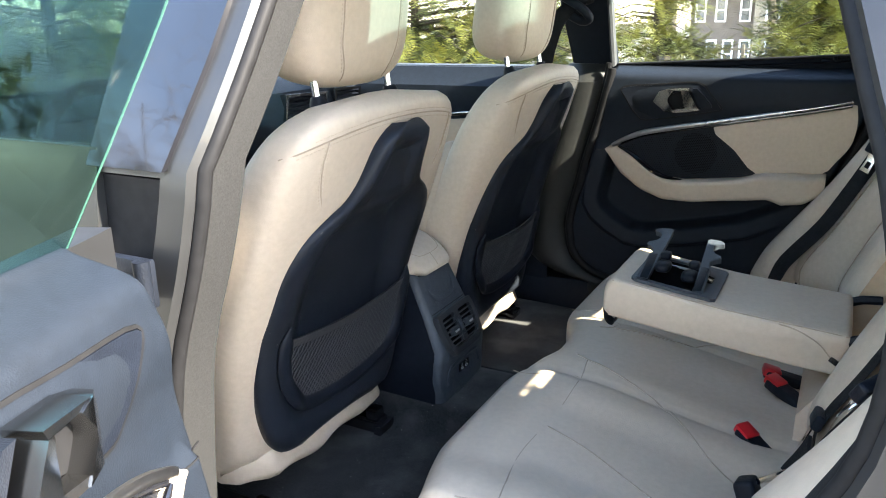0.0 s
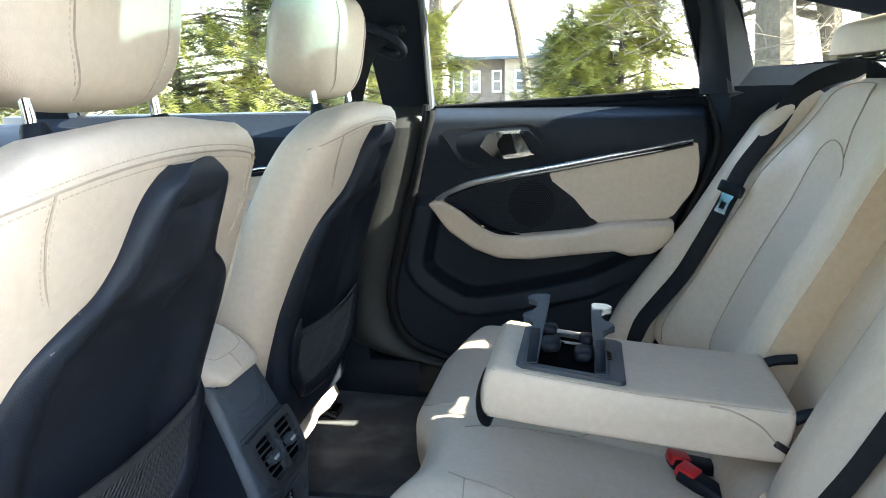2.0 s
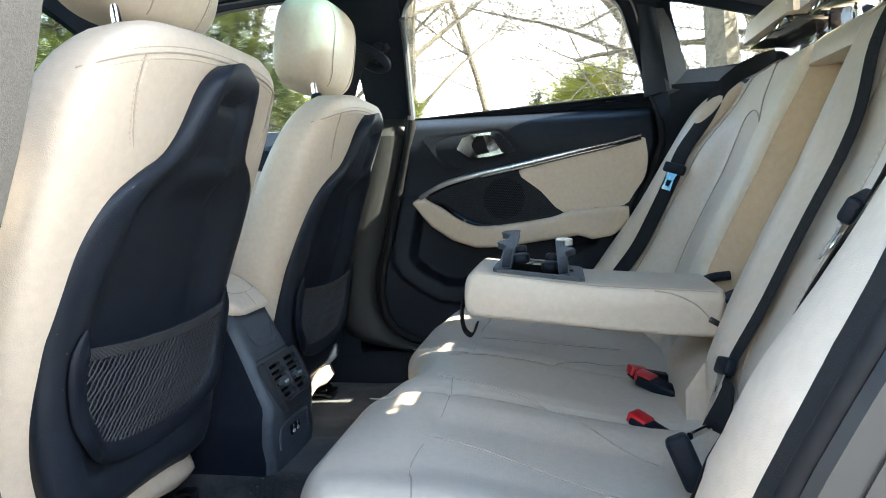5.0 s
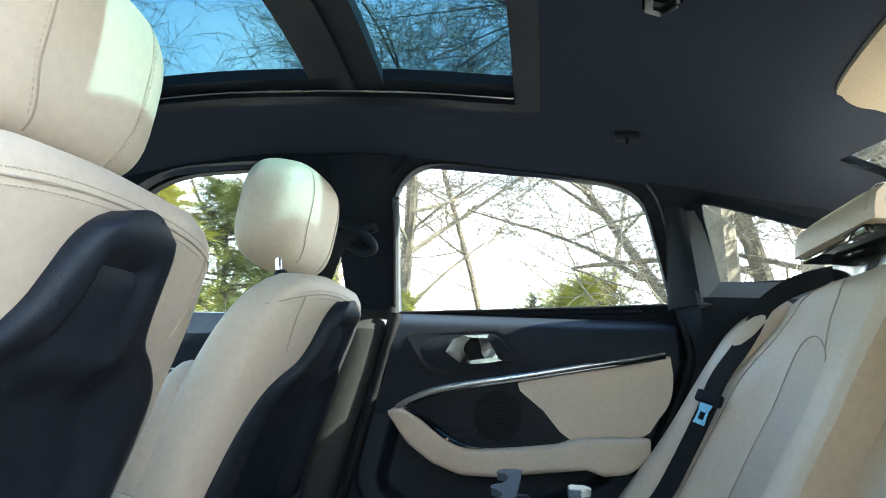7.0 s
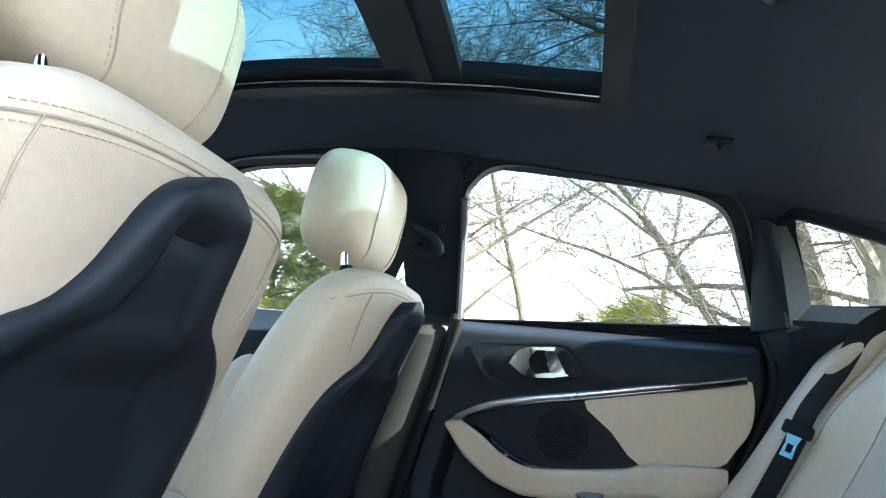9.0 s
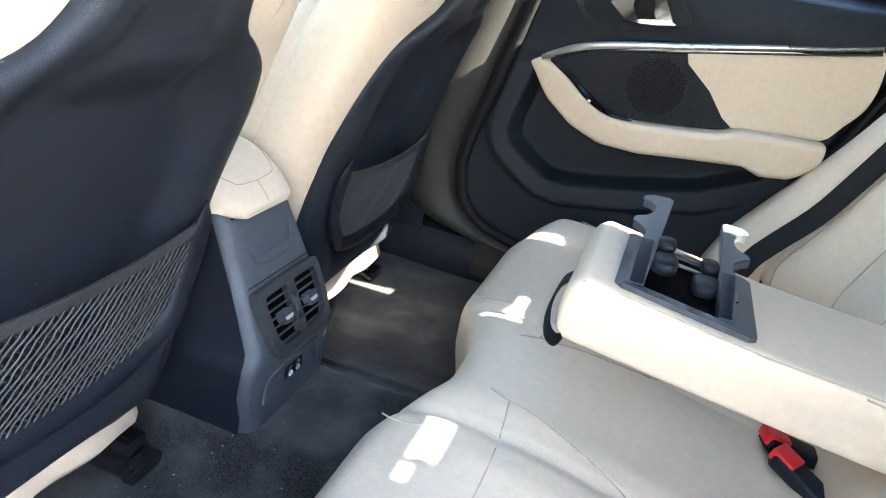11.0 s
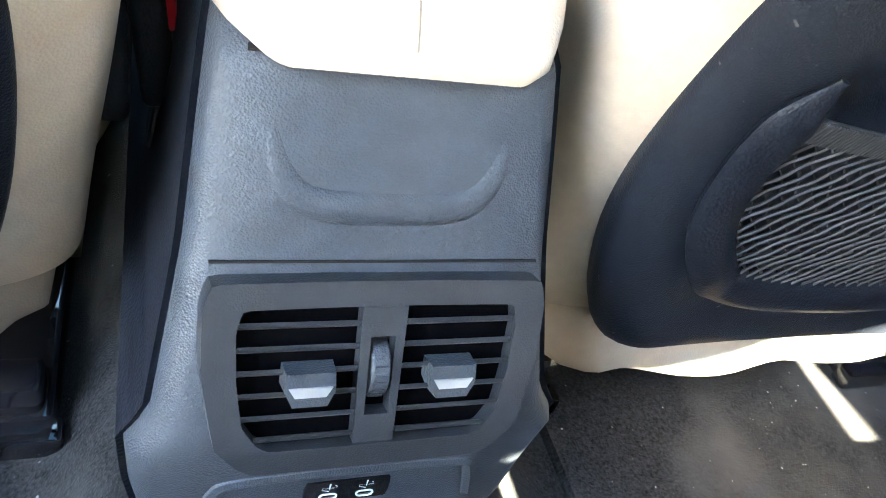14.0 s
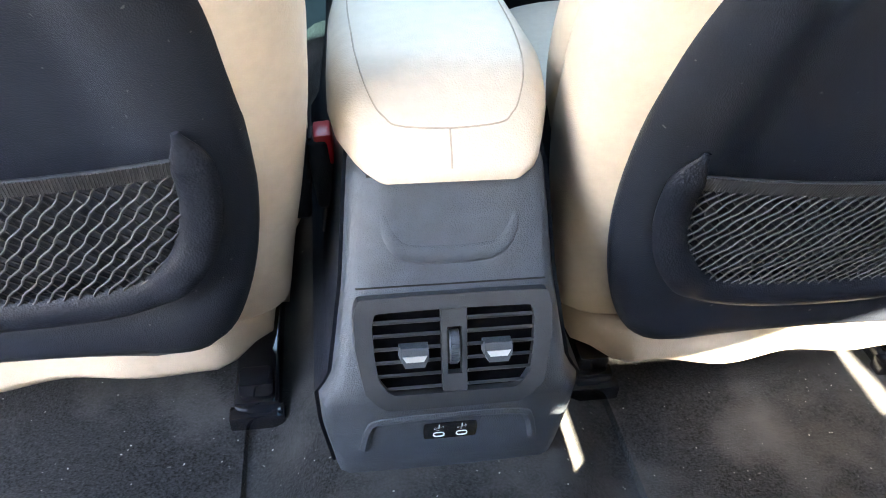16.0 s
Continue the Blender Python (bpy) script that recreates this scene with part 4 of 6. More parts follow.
# lid
bm = bmesh.new()
loops = []
for i in range(41):
    y = 0.026 + 0.364 * (i / 40) ** 1.7
    w = float(np.interp(y, [0.026, 0.028, 0.032, 0.038, 0.05, 0.09, 0.14, 0.25, 0.39], [0.058, 0.0625, 0.067, 0.0705, 0.0765, 0.0905, 0.097, 0.093, 0.076]))
    zt = float(np.interp(y, [0.026, 0.028, 0.032, 0.038, 0.055, 0.085, 0.10, 0.115, 0.16, 0.39], [0.5385, 0.5425, 0.5485, 0.556, 0.573, 0.592, 0.598, 0.6015, 0.605, 0.603]))
    zb = 0.535
    sec = []
    for j in range(21):
        a = math.pi * j / 20
        c, s2 = math.cos(a), math.sin(a)
        sec.append((-w * math.copysign(abs(c) ** 0.5, c), y, zb + (zt - zb) * s2 ** 0.45))
    loops.append(sec + [(w * 0.9, y, zb - 0.006), (-w * 0.9, y, zb - 0.006)])
loft(bm, loops)
lid = part("lid", bm, LEATHER, console, "soft beige leather armrest lid", angle=50)


def lid_pt(x, y):
    w = float(np.interp(y, [0.026, 0.028, 0.032, 0.038, 0.05, 0.09, 0.14, 0.25, 0.39], [0.058, 0.0625, 0.067, 0.0705, 0.0765, 0.0905, 0.097, 0.093, 0.076]))
    zt = float(np.interp(y, [0.026, 0.028, 0.032, 0.038, 0.055, 0.085, 0.10, 0.115, 0.16, 0.39], [0.5385, 0.5425, 0.5485, 0.556, 0.573, 0.592, 0.598, 0.6015, 0.605, 0.603]))
    c = min(1, (abs(x) / w)) ** 2
    return Vector((x, y, 0.535 + (zt - 0.535) * math.sin(math.acos(c)) ** 0.45 + 0.0003))


loop = smooth_line([(-0.060, 0.37, 0), (-0.072, 0.25, 0), (-0.072, 0.15, 0), (-0.068, 0.098, 0), (-0.060, 0.070, 0), (-0.052, 0.057, 0), (-0.040, 0.050, 0), (0, 0.0475, 0), (0.040, 0.050, 0), (0.052, 0.057, 0), (0.060, 0.070, 0), (0.068, 0.098, 0), (0.072, 0.15, 0), (0.072, 0.25, 0), (0.060, 0.37, 0)], 6)
seams([[lid_pt(p.x, p.y) for p in loop], [lid_pt(0, y) for y in (0.0475, 0.042, 0.036, 0.030, 0.027)]], lid, 0.0007)

# vents
BEZ = [(-0.083, 0.438), (0.083, 0.438), (0.086, 0.400), (0.079, 0.362), (0.060, 0.340), (-0.060, 0.340), (-0.079, 0.362), (-0.086, 0.400)]
HOLE = [(-0.0690, 0.4265), (0.0690, 0.4265), (0.0700, 0.395), (0.0665, 0.372), (0.054, 0.358), (-0.054, 0.358), (-0.0665, 0.372), (-0.0700, 0.395)]
rb = lambda loop: [(p.x, p.y) for p in smooth_line([(0.5 * (a[0] + b[0]) * (1 - k) + k * a[0], 0.5 * (a[1] + b[1]) * (1 - k) + k * a[1], 0) for a, b in zip(loop, loop[1:] + loop[:1]) for k in (0.75, -0.75)], 3, True)]
bm = bmesh.new()
plate(bm, rb(BEZ), [rb(HOLE)], lambda x, z: con_face(x * 0.985, z, 0.012), lambda x, z: con_face(x, z, -0.004))
vent = part("vent_frame", bm, VENT, console, "matt dark grey vent surround")
# flat sheet close behind the slats; the cavity's shade is painted into its colour
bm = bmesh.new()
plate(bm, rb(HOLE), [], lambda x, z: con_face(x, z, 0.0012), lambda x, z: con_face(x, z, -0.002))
part("vent_backing", bm, CAVITY_SHADE, vent)
for s in (-1, 1):
    for k in range(6):
        z = 0.4185 - 0.0108 * k
        x0 = 0.0115
        x1 = float(np.interp(z, [0.358, 0.372, 0.395, 0.4265], [0.054, 0.0660, 0.0690, 0.0680]))
        bm = bmesh.new()
        a, b = con_face(x0, z, 0.0098), con_face(x0, z - 0.0040, 0.0014)
        loft(bm, [[Vector((s * x, a.y, a.z)) + o for o in (Vector((0, 0, 0.0023)), Vector((0, -0.0006, 0)), Vector((0, 0, -0.0023)), Vector((0, b.y - a.y, b.z - a.z - 0.0008)), Vector((0, b.y - a.y, b.z - a.z + 0.0008)))] for x in (x0, (x0 + x1) / 2, x1)])
        part("slat", bm, VENT, vent)
    # sliding tab with a silver inlay
    cx = s * 0.036 + 0.001
    cz = 0.3905
    bm = bmesh.new()
    tab = [(-0.0125, 0.0085), (0.0125, 0.0085), (0.0130, -0.001), (0.0090, -0.0085), (-0.0090, -0.0085), (-0.0130, -0.001)]
    plate(bm, [(cx + u, cz + v) for u, v in tab], [], lambda x, z: con_face(cx + (x - cx) * 0.93, cz + (z - cz) * 0.93, 0.0165), lambda x, z: con_face(x, z, 0.004))
    t = part("vent_tab", bm, CONSOLE, vent)
    bm = bmesh.new()
    plate(bm, [(cx - 0.0105, cz + 0.0015), (cx + 0.0105, cz + 0.0015), (cx + 0.0075, cz - 0.0030), (cx - 0.0075, cz - 0.0030)], [], lambda x, z: con_face(x, z, 0.0175), lambda x, z: con_face(x, z, 0.014))
    part("inlay", bm, SILVER, t, "silver inlay")
bm = bmesh.new()
plate(bm, [(-0.0112, 0.4262), (0.0112, 0.4262), (0.0105, 0.3585), (-0.0105, 0.3585)], [[(-0.0062, 0.4120), (-0.0062, 0.3735), (0.0062, 0.3735), (0.0062, 0.4120)]], lambda x, z: con_face(x, z, 0.0105), lambda x, z: con_face(x, z, 0.0006))
part("vent_divider", bm, VENT, vent)
bm = bmesh.new()
loops = []
for sx in (-0.0048, -0.0036, 0.0036, 0.0048):
    r = 0.0165 if abs(sx) < 0.004 else 0.0150
    c = con_face(0, 0.3930, -0.0010)
    loops.append([(sx, c.y - r * math.cos(a) * 0.9, c.z + r * math.sin(a)) for a in (2 * math.pi * j / 28 for j in range(28))])
loft(bm, loops)
wheel = part("thumb_wheel", bm, CONSOLE, vent)
bm = bmesh.new()
for k in range(-3, 4):
    a = k * 0.26
    c = con_face(0, 0.3930, -0.0010)
    rbox(bm, (0.0066, 0.0009, 0.0009), (0, c.y - 0.0166 * math.cos(a) * 0.9, c.z + 0.0166 * math.sin(a)), 0)
part("grip_rib", bm, CONSOLE, wheel)

# charging sockets
sock = part("socket_panel", None or plate(bmesh.new(), rb([(-0.0245, 0.3055), (0.0245, 0.3055), (0.0245, 0.2850), (-0.0245, 0.2850)]), [], lambda x, z: con_face(x, z, 0.0016), lambda x, z: con_face(x, z, -0.004)), GLOSS, console, "gloss black panel with two charging sockets")
for s in (-1, 1):
    cx = s * 0.0108
    bm = bmesh.new()
    pts = [con_face(cx + 0.0048 * math.copysign(1, math.cos(a)) * 0.45 + 0.0028 * math.cos(a), 0.2905 + 0.0026 * math.sin(a), 0.0021) for a in (2 * math.pi * j / 18 for j in range(18))]
    tube(bm, pts, 0.0006, 5, closed=True)
    part("port_rim", bm, SYMBOL, sock, "white outlined port")
    bm = bmesh.new()
    o = 0.0020
    tube(bm, [con_face(cx, 0.2975, o), con_face(cx, 0.3035, o)], 0.00045, 4)
    tube(bm, [con_face(cx - 0.0042, 0.2992, o), con_face(cx + 0.0042, 0.2992, o), con_face(cx + 0.0042, 0.3006, o), con_face(cx + 0.0030, 0.3016, o)], 0.00045, 4)
    tube(bm, [con_face(cx - 0.0042, 0.2992, o), con_face(cx - 0.0042, 0.2975, o), con_face(cx, 0.2960, o)], 0.00045, 4)
    part("port_symbol", bm, SYMBOL, sock, "small white trident symbol")
bm = bmesh.new()
tube(bm, [con_face(p.x, p.z, -0.0035) for p in smooth_line([(-0.080, 0, 0.278), (-0.074, 0, 0.305), (-0.062, 0, 0.316), (0, 0, 0.319), (0.062, 0, 0.316), (0.074, 0, 0.305), (0.080, 0, 0.278)], 5)], 0.0055, 8)
part("moulded_lip", bm, CONSOLE, console)


# ---- back seat ----
def cush_front(x):
    ax = abs(x)
    return -0.282 + 0.055 * step(0.03, 0.22, ax) - 0.05 * step(0.46, 0.66, ax)


def cush_top(x, y):
    base = lerp([(-0.80, 0.345), (-0.70, 0.352), (-0.55, 0.378), (-0.42, 0.404), (-0.32, 0.412), (-0.26, 0.405)], y)
    ax = abs(abs(x) - 0.37)
    hollow = -0.014 * (1 - step(0.08, 0.17, ax)) * step(-0.33, -0.40, y)
    mid = 0.006 * (1 - step(0.10, 0.15, abs(x)))
    outer = 0.014 * step(0.50, 0.60, abs(x))
    groove = -0.006 * math.exp(-((abs(x) - 0.155) / 0.008) ** 2)
    groove2 = -0.004 * math.exp(-((y + 0.376) / 0.007) ** 2) * step(0.10, 0.13, abs(x)) * step(0.60, 0.56, abs(x))
    return base + hollow + mid + outer + groove + groove2


bench = thing("rear_bench", "oyster leather rear bench with split backrest and folded armrest", "car seat")
bm = bmesh.new()
loops = []
NX = 150
for i in range(NX + 1):
    x = -0.665 + 1.33 * i / NX
    edge = step(0.0, 0.035, 0.665 - abs(x))
    yf = cush_front(x)
    loop = [(x, -0.82, 0.20)]
    for k in range(46):
        y = -0.82 + (yf - 0.045 + 0.82) * k / 45
        loop.append((x, y, cush_top(x, y) - 0.045 * (1 - edge) ** 1.5))
    zt = cush_top(x, yf - 0.045) - 0.045 * (1 - edge) ** 1.5
    for k in range(1, 9):
        a = math.pi / 2 * k / 8
        loop.append((x, yf - 0.045 + 0.045 * math.sin(a), zt - 0.05 * (1 - math.cos(a))))
    loop += [(x, yf + 0.000, zt - 0.09), (x, yf - 0.012, zt - 0.15), (x, yf - 0.03, 0.20)]
    loops.append(loop)
loft(bm, loops)
cushion = part("cushion", bm, LEATHER, bench, "beige leather seat cushion", angle=60)
lines = []
for s in (-1, 1):
    lines.append([(s * (0.155 + 0.012 * math.sin((y + 0.3) * 4)), y, cush_top(s * 0.155, y) + 0.0002) for y in [-0.72 + 0.44 * k / 22 for k in range(23)]])
    panel_lines = [[(0.080, -0.345), (0.092, -0.372), (0.105, -0.42), (0.156, -0.542), (0.253, -0.640), (0.30, -0.70)],
                   [(0.092, -0.372), (0.20, -0.380), (0.35, -0.374), (0.47, -0.372), (0.56, -0.392), (0.625, -0.405)],
                   [(0.345, -0.376), (0.372, -0.47), (0.43, -0.605), (0.46, -0.70)],
                   [(0.640, -0.345), (0.625, -0.405), (0.59, -0.52), (0.56, -0.66)],
                   [(0.185, -0.245), (0.190, -0.27), (0.187, -0.31)]]
    for pts in panel_lines:
        lines.append([(s * p.x, p.y, cush_top(s * p.x, p.y) + 0.0004) for p in smooth_line([(x, y, 0) for x, y in pts], 6)])
seams(lines, cushion, 0.0012)


def rest_y(x, z):
    """Front face of the back seat's backrest."""
    b = -0.762 - 0.435 * (z - 0.36)
    ax = abs(abs(x) - 0.385)
    hollow = -0.020 * (1 - step(0.085, 0.17, ax)) * step(0.93, 0.80, z)
    bol = 0.012 * math.exp(-((ax - 0.18) / 0.05) ** 2) * step(0.95, 0.80, z)
    lumbar = 0.012 * math.sin(math.pi * min(1, max(0, (z - 0.36) / 0.4)))
    return b + hollow + bol + lumbar + (0.062 + 0.03 * step(0.60, 0.45, z)) * step(0.49, 0.64, abs(x)) * step(0.33, 0.42, z) * step(0.96, 0.78, z) - 0.03 * step(0.47, 0.37, z)


def build_rest(x0, x1, name, label):
    bm = bmesh.new()
    loops = []
    n = 44
    for i in range(41):
        t = i / 40
        z = 0.33 + 0.690 * t
        top = step(0.91, 1.0, t)
        ins = 0.016 * top ** 2
        out = ins + 0.085 * step(0.86, 1.0, t) ** 1.4          # the outer shoulder slopes away
        a0, a1 = (x0 + ins, x1 - out) if x0 > 0 else (x0 + out, x1 - ins)
        loop = []
        for j in range(n + 1):
            u = j / n
            x = a0 + (a1 - a0) * u
            r = 0.022
            dx = min(x - a0, a1 - x)
            rnd = r * (1 - math.sqrt(max(0, 1 - (1 - min(1, dx / r)) ** 2)))
            loop.append((x, rest_y(x, z) - rnd - 0.040 * top ** 2.2, z - 0.006 * top))
        loop += [(a1, rest_y(a1, z) - 0.115, z - 0.006 * top), (a0, rest_y(a0, z) - 0.115, z - 0.006 * top)]
        loops.append(loop)
    loft(bm, loops)
    return part(name, bm, LEATHER, bench, label, angle=55)


rest_l = build_rest(-0.655, -0.124, "backrest_section", "beige leather backrest section")
rest_r = build_rest(0.129, 0.655, "backrest_section", "beige leather backrest section")
for ob, s in ((rest_l, -1), (rest_r, 1)):
    st = bmesh.new()
    ctr = 0.385
    pts = []
    for k in range(41):
        t = k / 40
        if t < 0.35:
            x, z = -0.102, 0.42 + 0.39 * t / 0.35
        elif t > 0.65:
            x, z = 0.102, 0.42 + 0.39 * (1 - t) / 0.35
        else:
            a = math.pi * (1 - (t - 0.35) / 0.30)
            x, z = 0.102 * math.cos(a), 0.81 + 0.080 * math.sin(a)
        pts.append((s * (ctr + x), rest_y(s * (ctr + x), z) + 0.0008, z))
    seams([pts], ob)
    pts2 = [(s * (ctr + x), rest_y(s * (ctr + x), z) + 0.0008, z) for x, z in [(-0.078, 0.86), (-0.072, 0.92), (-0.066, 0.962), (-0.050, 0.985), (-0.02, 0.992), (0.08, 0.992), (0.135, 0.978), (0.168, 0.94), (0.182, 0.88), (0.190, 0.78), (0.196, 0.60), (0.202, 0.40)]]
    line = smooth_line(pts2, 6)
    line = [Vector((p.x, rest_y(p.x, p.z) + 0.0008 - 0.040 * step(0.91, 1.0, (p.z - 0.33) / 0.690) ** 2.2, p.z)) for p in line]
    seams([line], ob)
    dashes(st, [p + Vector((0.006, 0.0002, 0)) for p in line[4:-4]])
    tagged(part("stitching", st, THREAD, ob), kind="stuff")
# recess behind the folded armrest
bm = bmesh.new()
surface(bm, lambda u, v: (-0.13 + 0.265 * u, rest_y(0.2, 0.40 + 0.585 * v) - 0.085, 0.40 + 0.585 * v), 6, 10, lambda u, v: (-0.13 + 0.265 * u, rest_y(0.2, 0.40 + 0.585 * v) - 0.12, 0.40 + 0.585 * v))
part("armrest_recess", bm, TAN, bench, "tan vinyl recess behind the armrest")
for x in (-0.1225, 0.1275):
    bm = bmesh.new()
    surface(bm, lambda u, v: (x - 0.0015, rest_y(0.2, 0.47 + 0.475 * v) - 0.020 - 0.075 * u, 0.47 + 0.475 * v), 4, 10, lambda u, v: (x + 0.0015, rest_y(0.2, 0.47 + 0.475 * v) - 0.020 - 0.075 * u, 0.47 + 0.475 * v))
    part("recess_side", bm, TAN, bench, "tan vinyl side of the armrest recess")
bm = bmesh.new()
loops = []
for i in range(9):
    x = -0.122 + 0.249 * i / 8
    loops.append([(x, rest_y(0.2, 0.948) - 0.016, 0.948), (x, rest_y(0.2, 0.944) - 0.024, 0.944), (x, -1.120, 0.946), (x, -1.165, 0.985), (x, -1.150, 1.010), (x, -1.092, 1.011), (x, -1.068, 1.003), (x, -1.045, 0.985)])
loft(bm, loops)
part("backrest_bridge", bm, LEATHER, bench, angle=60)
bm = bmesh.new()
loops = []
for i in range(9):
    x = -0.122 + 0.249 * i / 8
    loops.append([(x, -0.765, 0.33), (x, -0.765, 0.40), (x, -0.795, 0.445), (x, -0.83, 0.46), (x, -0.89, 0.45), (x, -0.89, 0.33)])
loft(bm, loops)
part("lower_pad", bm, LEATHER, bench, angle=60)
# outer bolsters beside the doors
for s in (-1, 1):
    bm = bmesh.new()
    pts = smooth_line([(0, y, z) for y, z in ((-0.640, 0.36), (-0.672, 0.44), (-0.728, 0.524), (-0.820, 0.657), (-0.912, 0.815), (-0.975, 0.915), (-1.030, 0.975))], 5)
    cx, half, back = (0.680, 0.072, 0.0) if s > 0 else (-0.752, 0.082, 0.026)
    loops = []
    for k, p in enumerate(pts):
        t = k / (len(pts) - 1)
        w, r = half * (1 - 0.30 * t ** 2), 0.058 - 0.010 * t - 0.024 * step(0.75, 1.0, t)
        if k in (0, len(pts) - 1):
            w, r = w * 0.86, r * 0.7
        nrm = Vector((0, 0.84, 0.54))
        loops.append([Vector((cx - s * (half - w), p.y - back * (1 + 1.3 * step(0.58, 0.40, p.z)), p.z)) + Vector((w * math.copysign(abs(math.cos(q)) ** 0.75, math.cos(q)), 0, 0)) + nrm * (r * math.copysign(abs(math.sin(q)) ** 0.85, math.sin(q))) for q in [2 * math.pi * m / 28 for m in range(28)]])
    loft(bm, loops)
    part("side_bolster", bm, LEATHER, bench, angle=60)
# head restraints
def rear_headrest(x, w, tall, z0, sun_blocks=()):
    """A low padded block that overhangs the backrest, on a black base with two posts."""
    loops = []
    for i in range(21):
        u = -1 + i / 10
        k = 1 - 0.12 * abs(u) ** 6
        sec = [(-0.998, 0.016), (-0.992, 0.004), (-1.02, 0.0), (-1.095, 0.004), (-1.108, 0.03), (-1.104, 0.70), (-1.092, 0.93), (-1.070, 1.0), (-1.040, 0.985), (-1.016, 0.90), (-1.003, 0.70), (-0.998, 0.30)]
        cy = -1.052
        loops.append([(x + u * w / 2, cy + (y - cy) * k, z0 + tall * (0.5 + (q - 0.5) * k)) for y, q in sec])
    h = part("headrest", loft(bmesh.new(), loops), LEATHER, bench, "low beige leather rear head restraint", angle=50)
    bm = bmesh.new()
    rbox(bm, (w - 0.040, 0.080, 0.010), (x, -1.050, z0 - 0.004), 0.004, 2)
    rbox(bm, (0.085, 0.014, 0.016), (x - w / 2 + 0.070, -1.006, z0 - 0.006), 0.004, 2)
    # boxes added to stop the sun slipping under the headrest
    for xa, xb in sun_blocks:
        rbox(bm, (xb - xa, 0.040, z0 - 0.972), ((xa + xb) / 2, -1.090, (z0 + 0.972) / 2), 0.006, 2)
    part("headrest_base", bm, GLOSS, h, "gloss black headrest base with any added sun-blocking boxes")
    for k in (-1, 1):
        bm = bmesh.new()
        tube(bm, [(x + k * 0.05, -1.098, 0.955), (x + k * 0.05, -1.082, z0 + 0.01)], 0.006, 10)
        part("post", bm, STEEL, h)
    bm = bmesh.new()
    for k in (-1, 1):
        for o in (0.012, 0.020):
            dashes(bm, [(x + k * (w / 2 - o), y, z0 + tall * q + 0.0006) for y, q in ((-0.9975, 0.30), (-1.0025, 0.70), (-1.0155, 0.90), (-1.040, 0.985), (-1.070, 1.0))])
    tagged(part("stitching", bm, THREAD, h), kind="stuff")


# widths and heights set to shape the sun gaps; the left one is unseen
rear_headrest(-0.325, 0.45, 0.165, 1.050, ((-0.548, -0.308), (-0.184, -0.104)))
rear_headrest(-0.019, 0.184, 0.086, 1.032)
rear_headrest(0.302, 0.376, 0.066, 1.043, ((0.117, 0.136), (0.200, 0.486)))

# folded armrest with cup holder
arm = thing("armrest", "beige leather centre armrest folded down with open cup holder", "armrest")
side = [(-0.402, 0.545), (-0.404, 0.585), (-0.418, 0.606), (-0.45, 0.604), (-0.62, 0.580), (-0.80, 0.566), (-0.832, 0.562), (-0.834, 0.535), (-0.824, 0.500), (-0.812, 0.484), (-0.60, 0.505), (-0.43, 0.525), (-0.412, 0.530)]
AX0, AX1 = -0.117, 0.116
bm = bmesh.new()
loops = []
prof = [(p.y, p.z) for p in smooth_line([(0, y, z) for y, z in side], 3, True)]
cy, cz = -0.60, 0.545
for x, k in ((AX0, 0.93), (AX0 + 0.0015, 0.96), (AX0 + 0.006, 0.988), (AX0 + 0.014, 1.0), (0.0, 1.002), (AX1 - 0.014, 1.0), (AX1 - 0.006, 0.988), (AX1 - 0.0015, 0.96), (AX1, 0.93)):
    ins = (1 - k) * 0.14
    loops.append([(x, y + (ins if y < cy else -ins) * min(1, abs(y - cy) / 0.1), z + (ins if z < cz else -ins) * 0.9) for y, z in prof])
loft(bm, loops)
pad = part("pad", bm, LEATHER, arm, "beige leather pad", angle=60)


def arm_top(y):
    return float(np.interp(y, [-0.84, -0.80, -0.62, -0.45, -0.418], [0.562, 0.566, 0.580, 0.604, 0.606]))


seams([[(x, y, arm_top(y) - 0.0035) for y in [-0.42 - 0.41 * k / 20 for k in range(21)]] for x in (AX0 + 0.004, AX1 - 0.004)], pad)
for x in (AX0 + 0.0002, AX1 - 0.0002):      # side piping that drops to the hinge end
    seams([smooth_line([(x, -0.72, 0.566), (x, -0.75, 0.560), (x, -0.785, 0.542), (x, -0.806, 0.520), (x, -0.820, 0.508)], 5)], pad, 0.0013)
bm = bmesh.new()
rbox(bm, (0.005, 0.026, 0.010), (AX0 - 0.001, -0.817, 0.511), 0.002, 2, Matrix.Rotation(radians(32), 4, "X"))
part("hinge_cover", bm, GLOSS, arm)
bm = bmesh.new()
rb2 = lambda x0, x1, y0, y1, r=0.008: [(x0 + r, y0), (x1 - r, y0), (x1, y0 + r), (x1, y1 - r), (x1 - r, y1), (x0 + r, y1), (x0, y1 - r), (x0, y0 + r)]
plate(bm, rb2(-0.104, 0.078, -0.608, -0.452), [rb2(-0.088, 0.062, -0.572, -0.466, 0.006)], lambda x, y: (x, y, arm_top(y) + 0.006), lambda x, y: (x * 0.99, y, arm_top(y) - 0.004))
cup = part("cup_holder", bm, CONSOLE, arm, "black plastic pop-up cup holder")
# shallow sheet whose near-black colour carries the shade of a deeper tray
bm = bmesh.new()
surface(bm, lambda u, v: (-0.090 + 0.155 * u, -0.575 + 0.112 * v, arm_top(-0.575 + 0.112 * v) + 0.0015), 6, 4, lambda u, v: (-0.090 + 0.155 * u, -0.575 + 0.112 * v, arm_top(-0.575 + 0.112 * v) - 0.004))
part("tray", bm, CAVITY_SHADE, cup)
bm = bmesh.new()
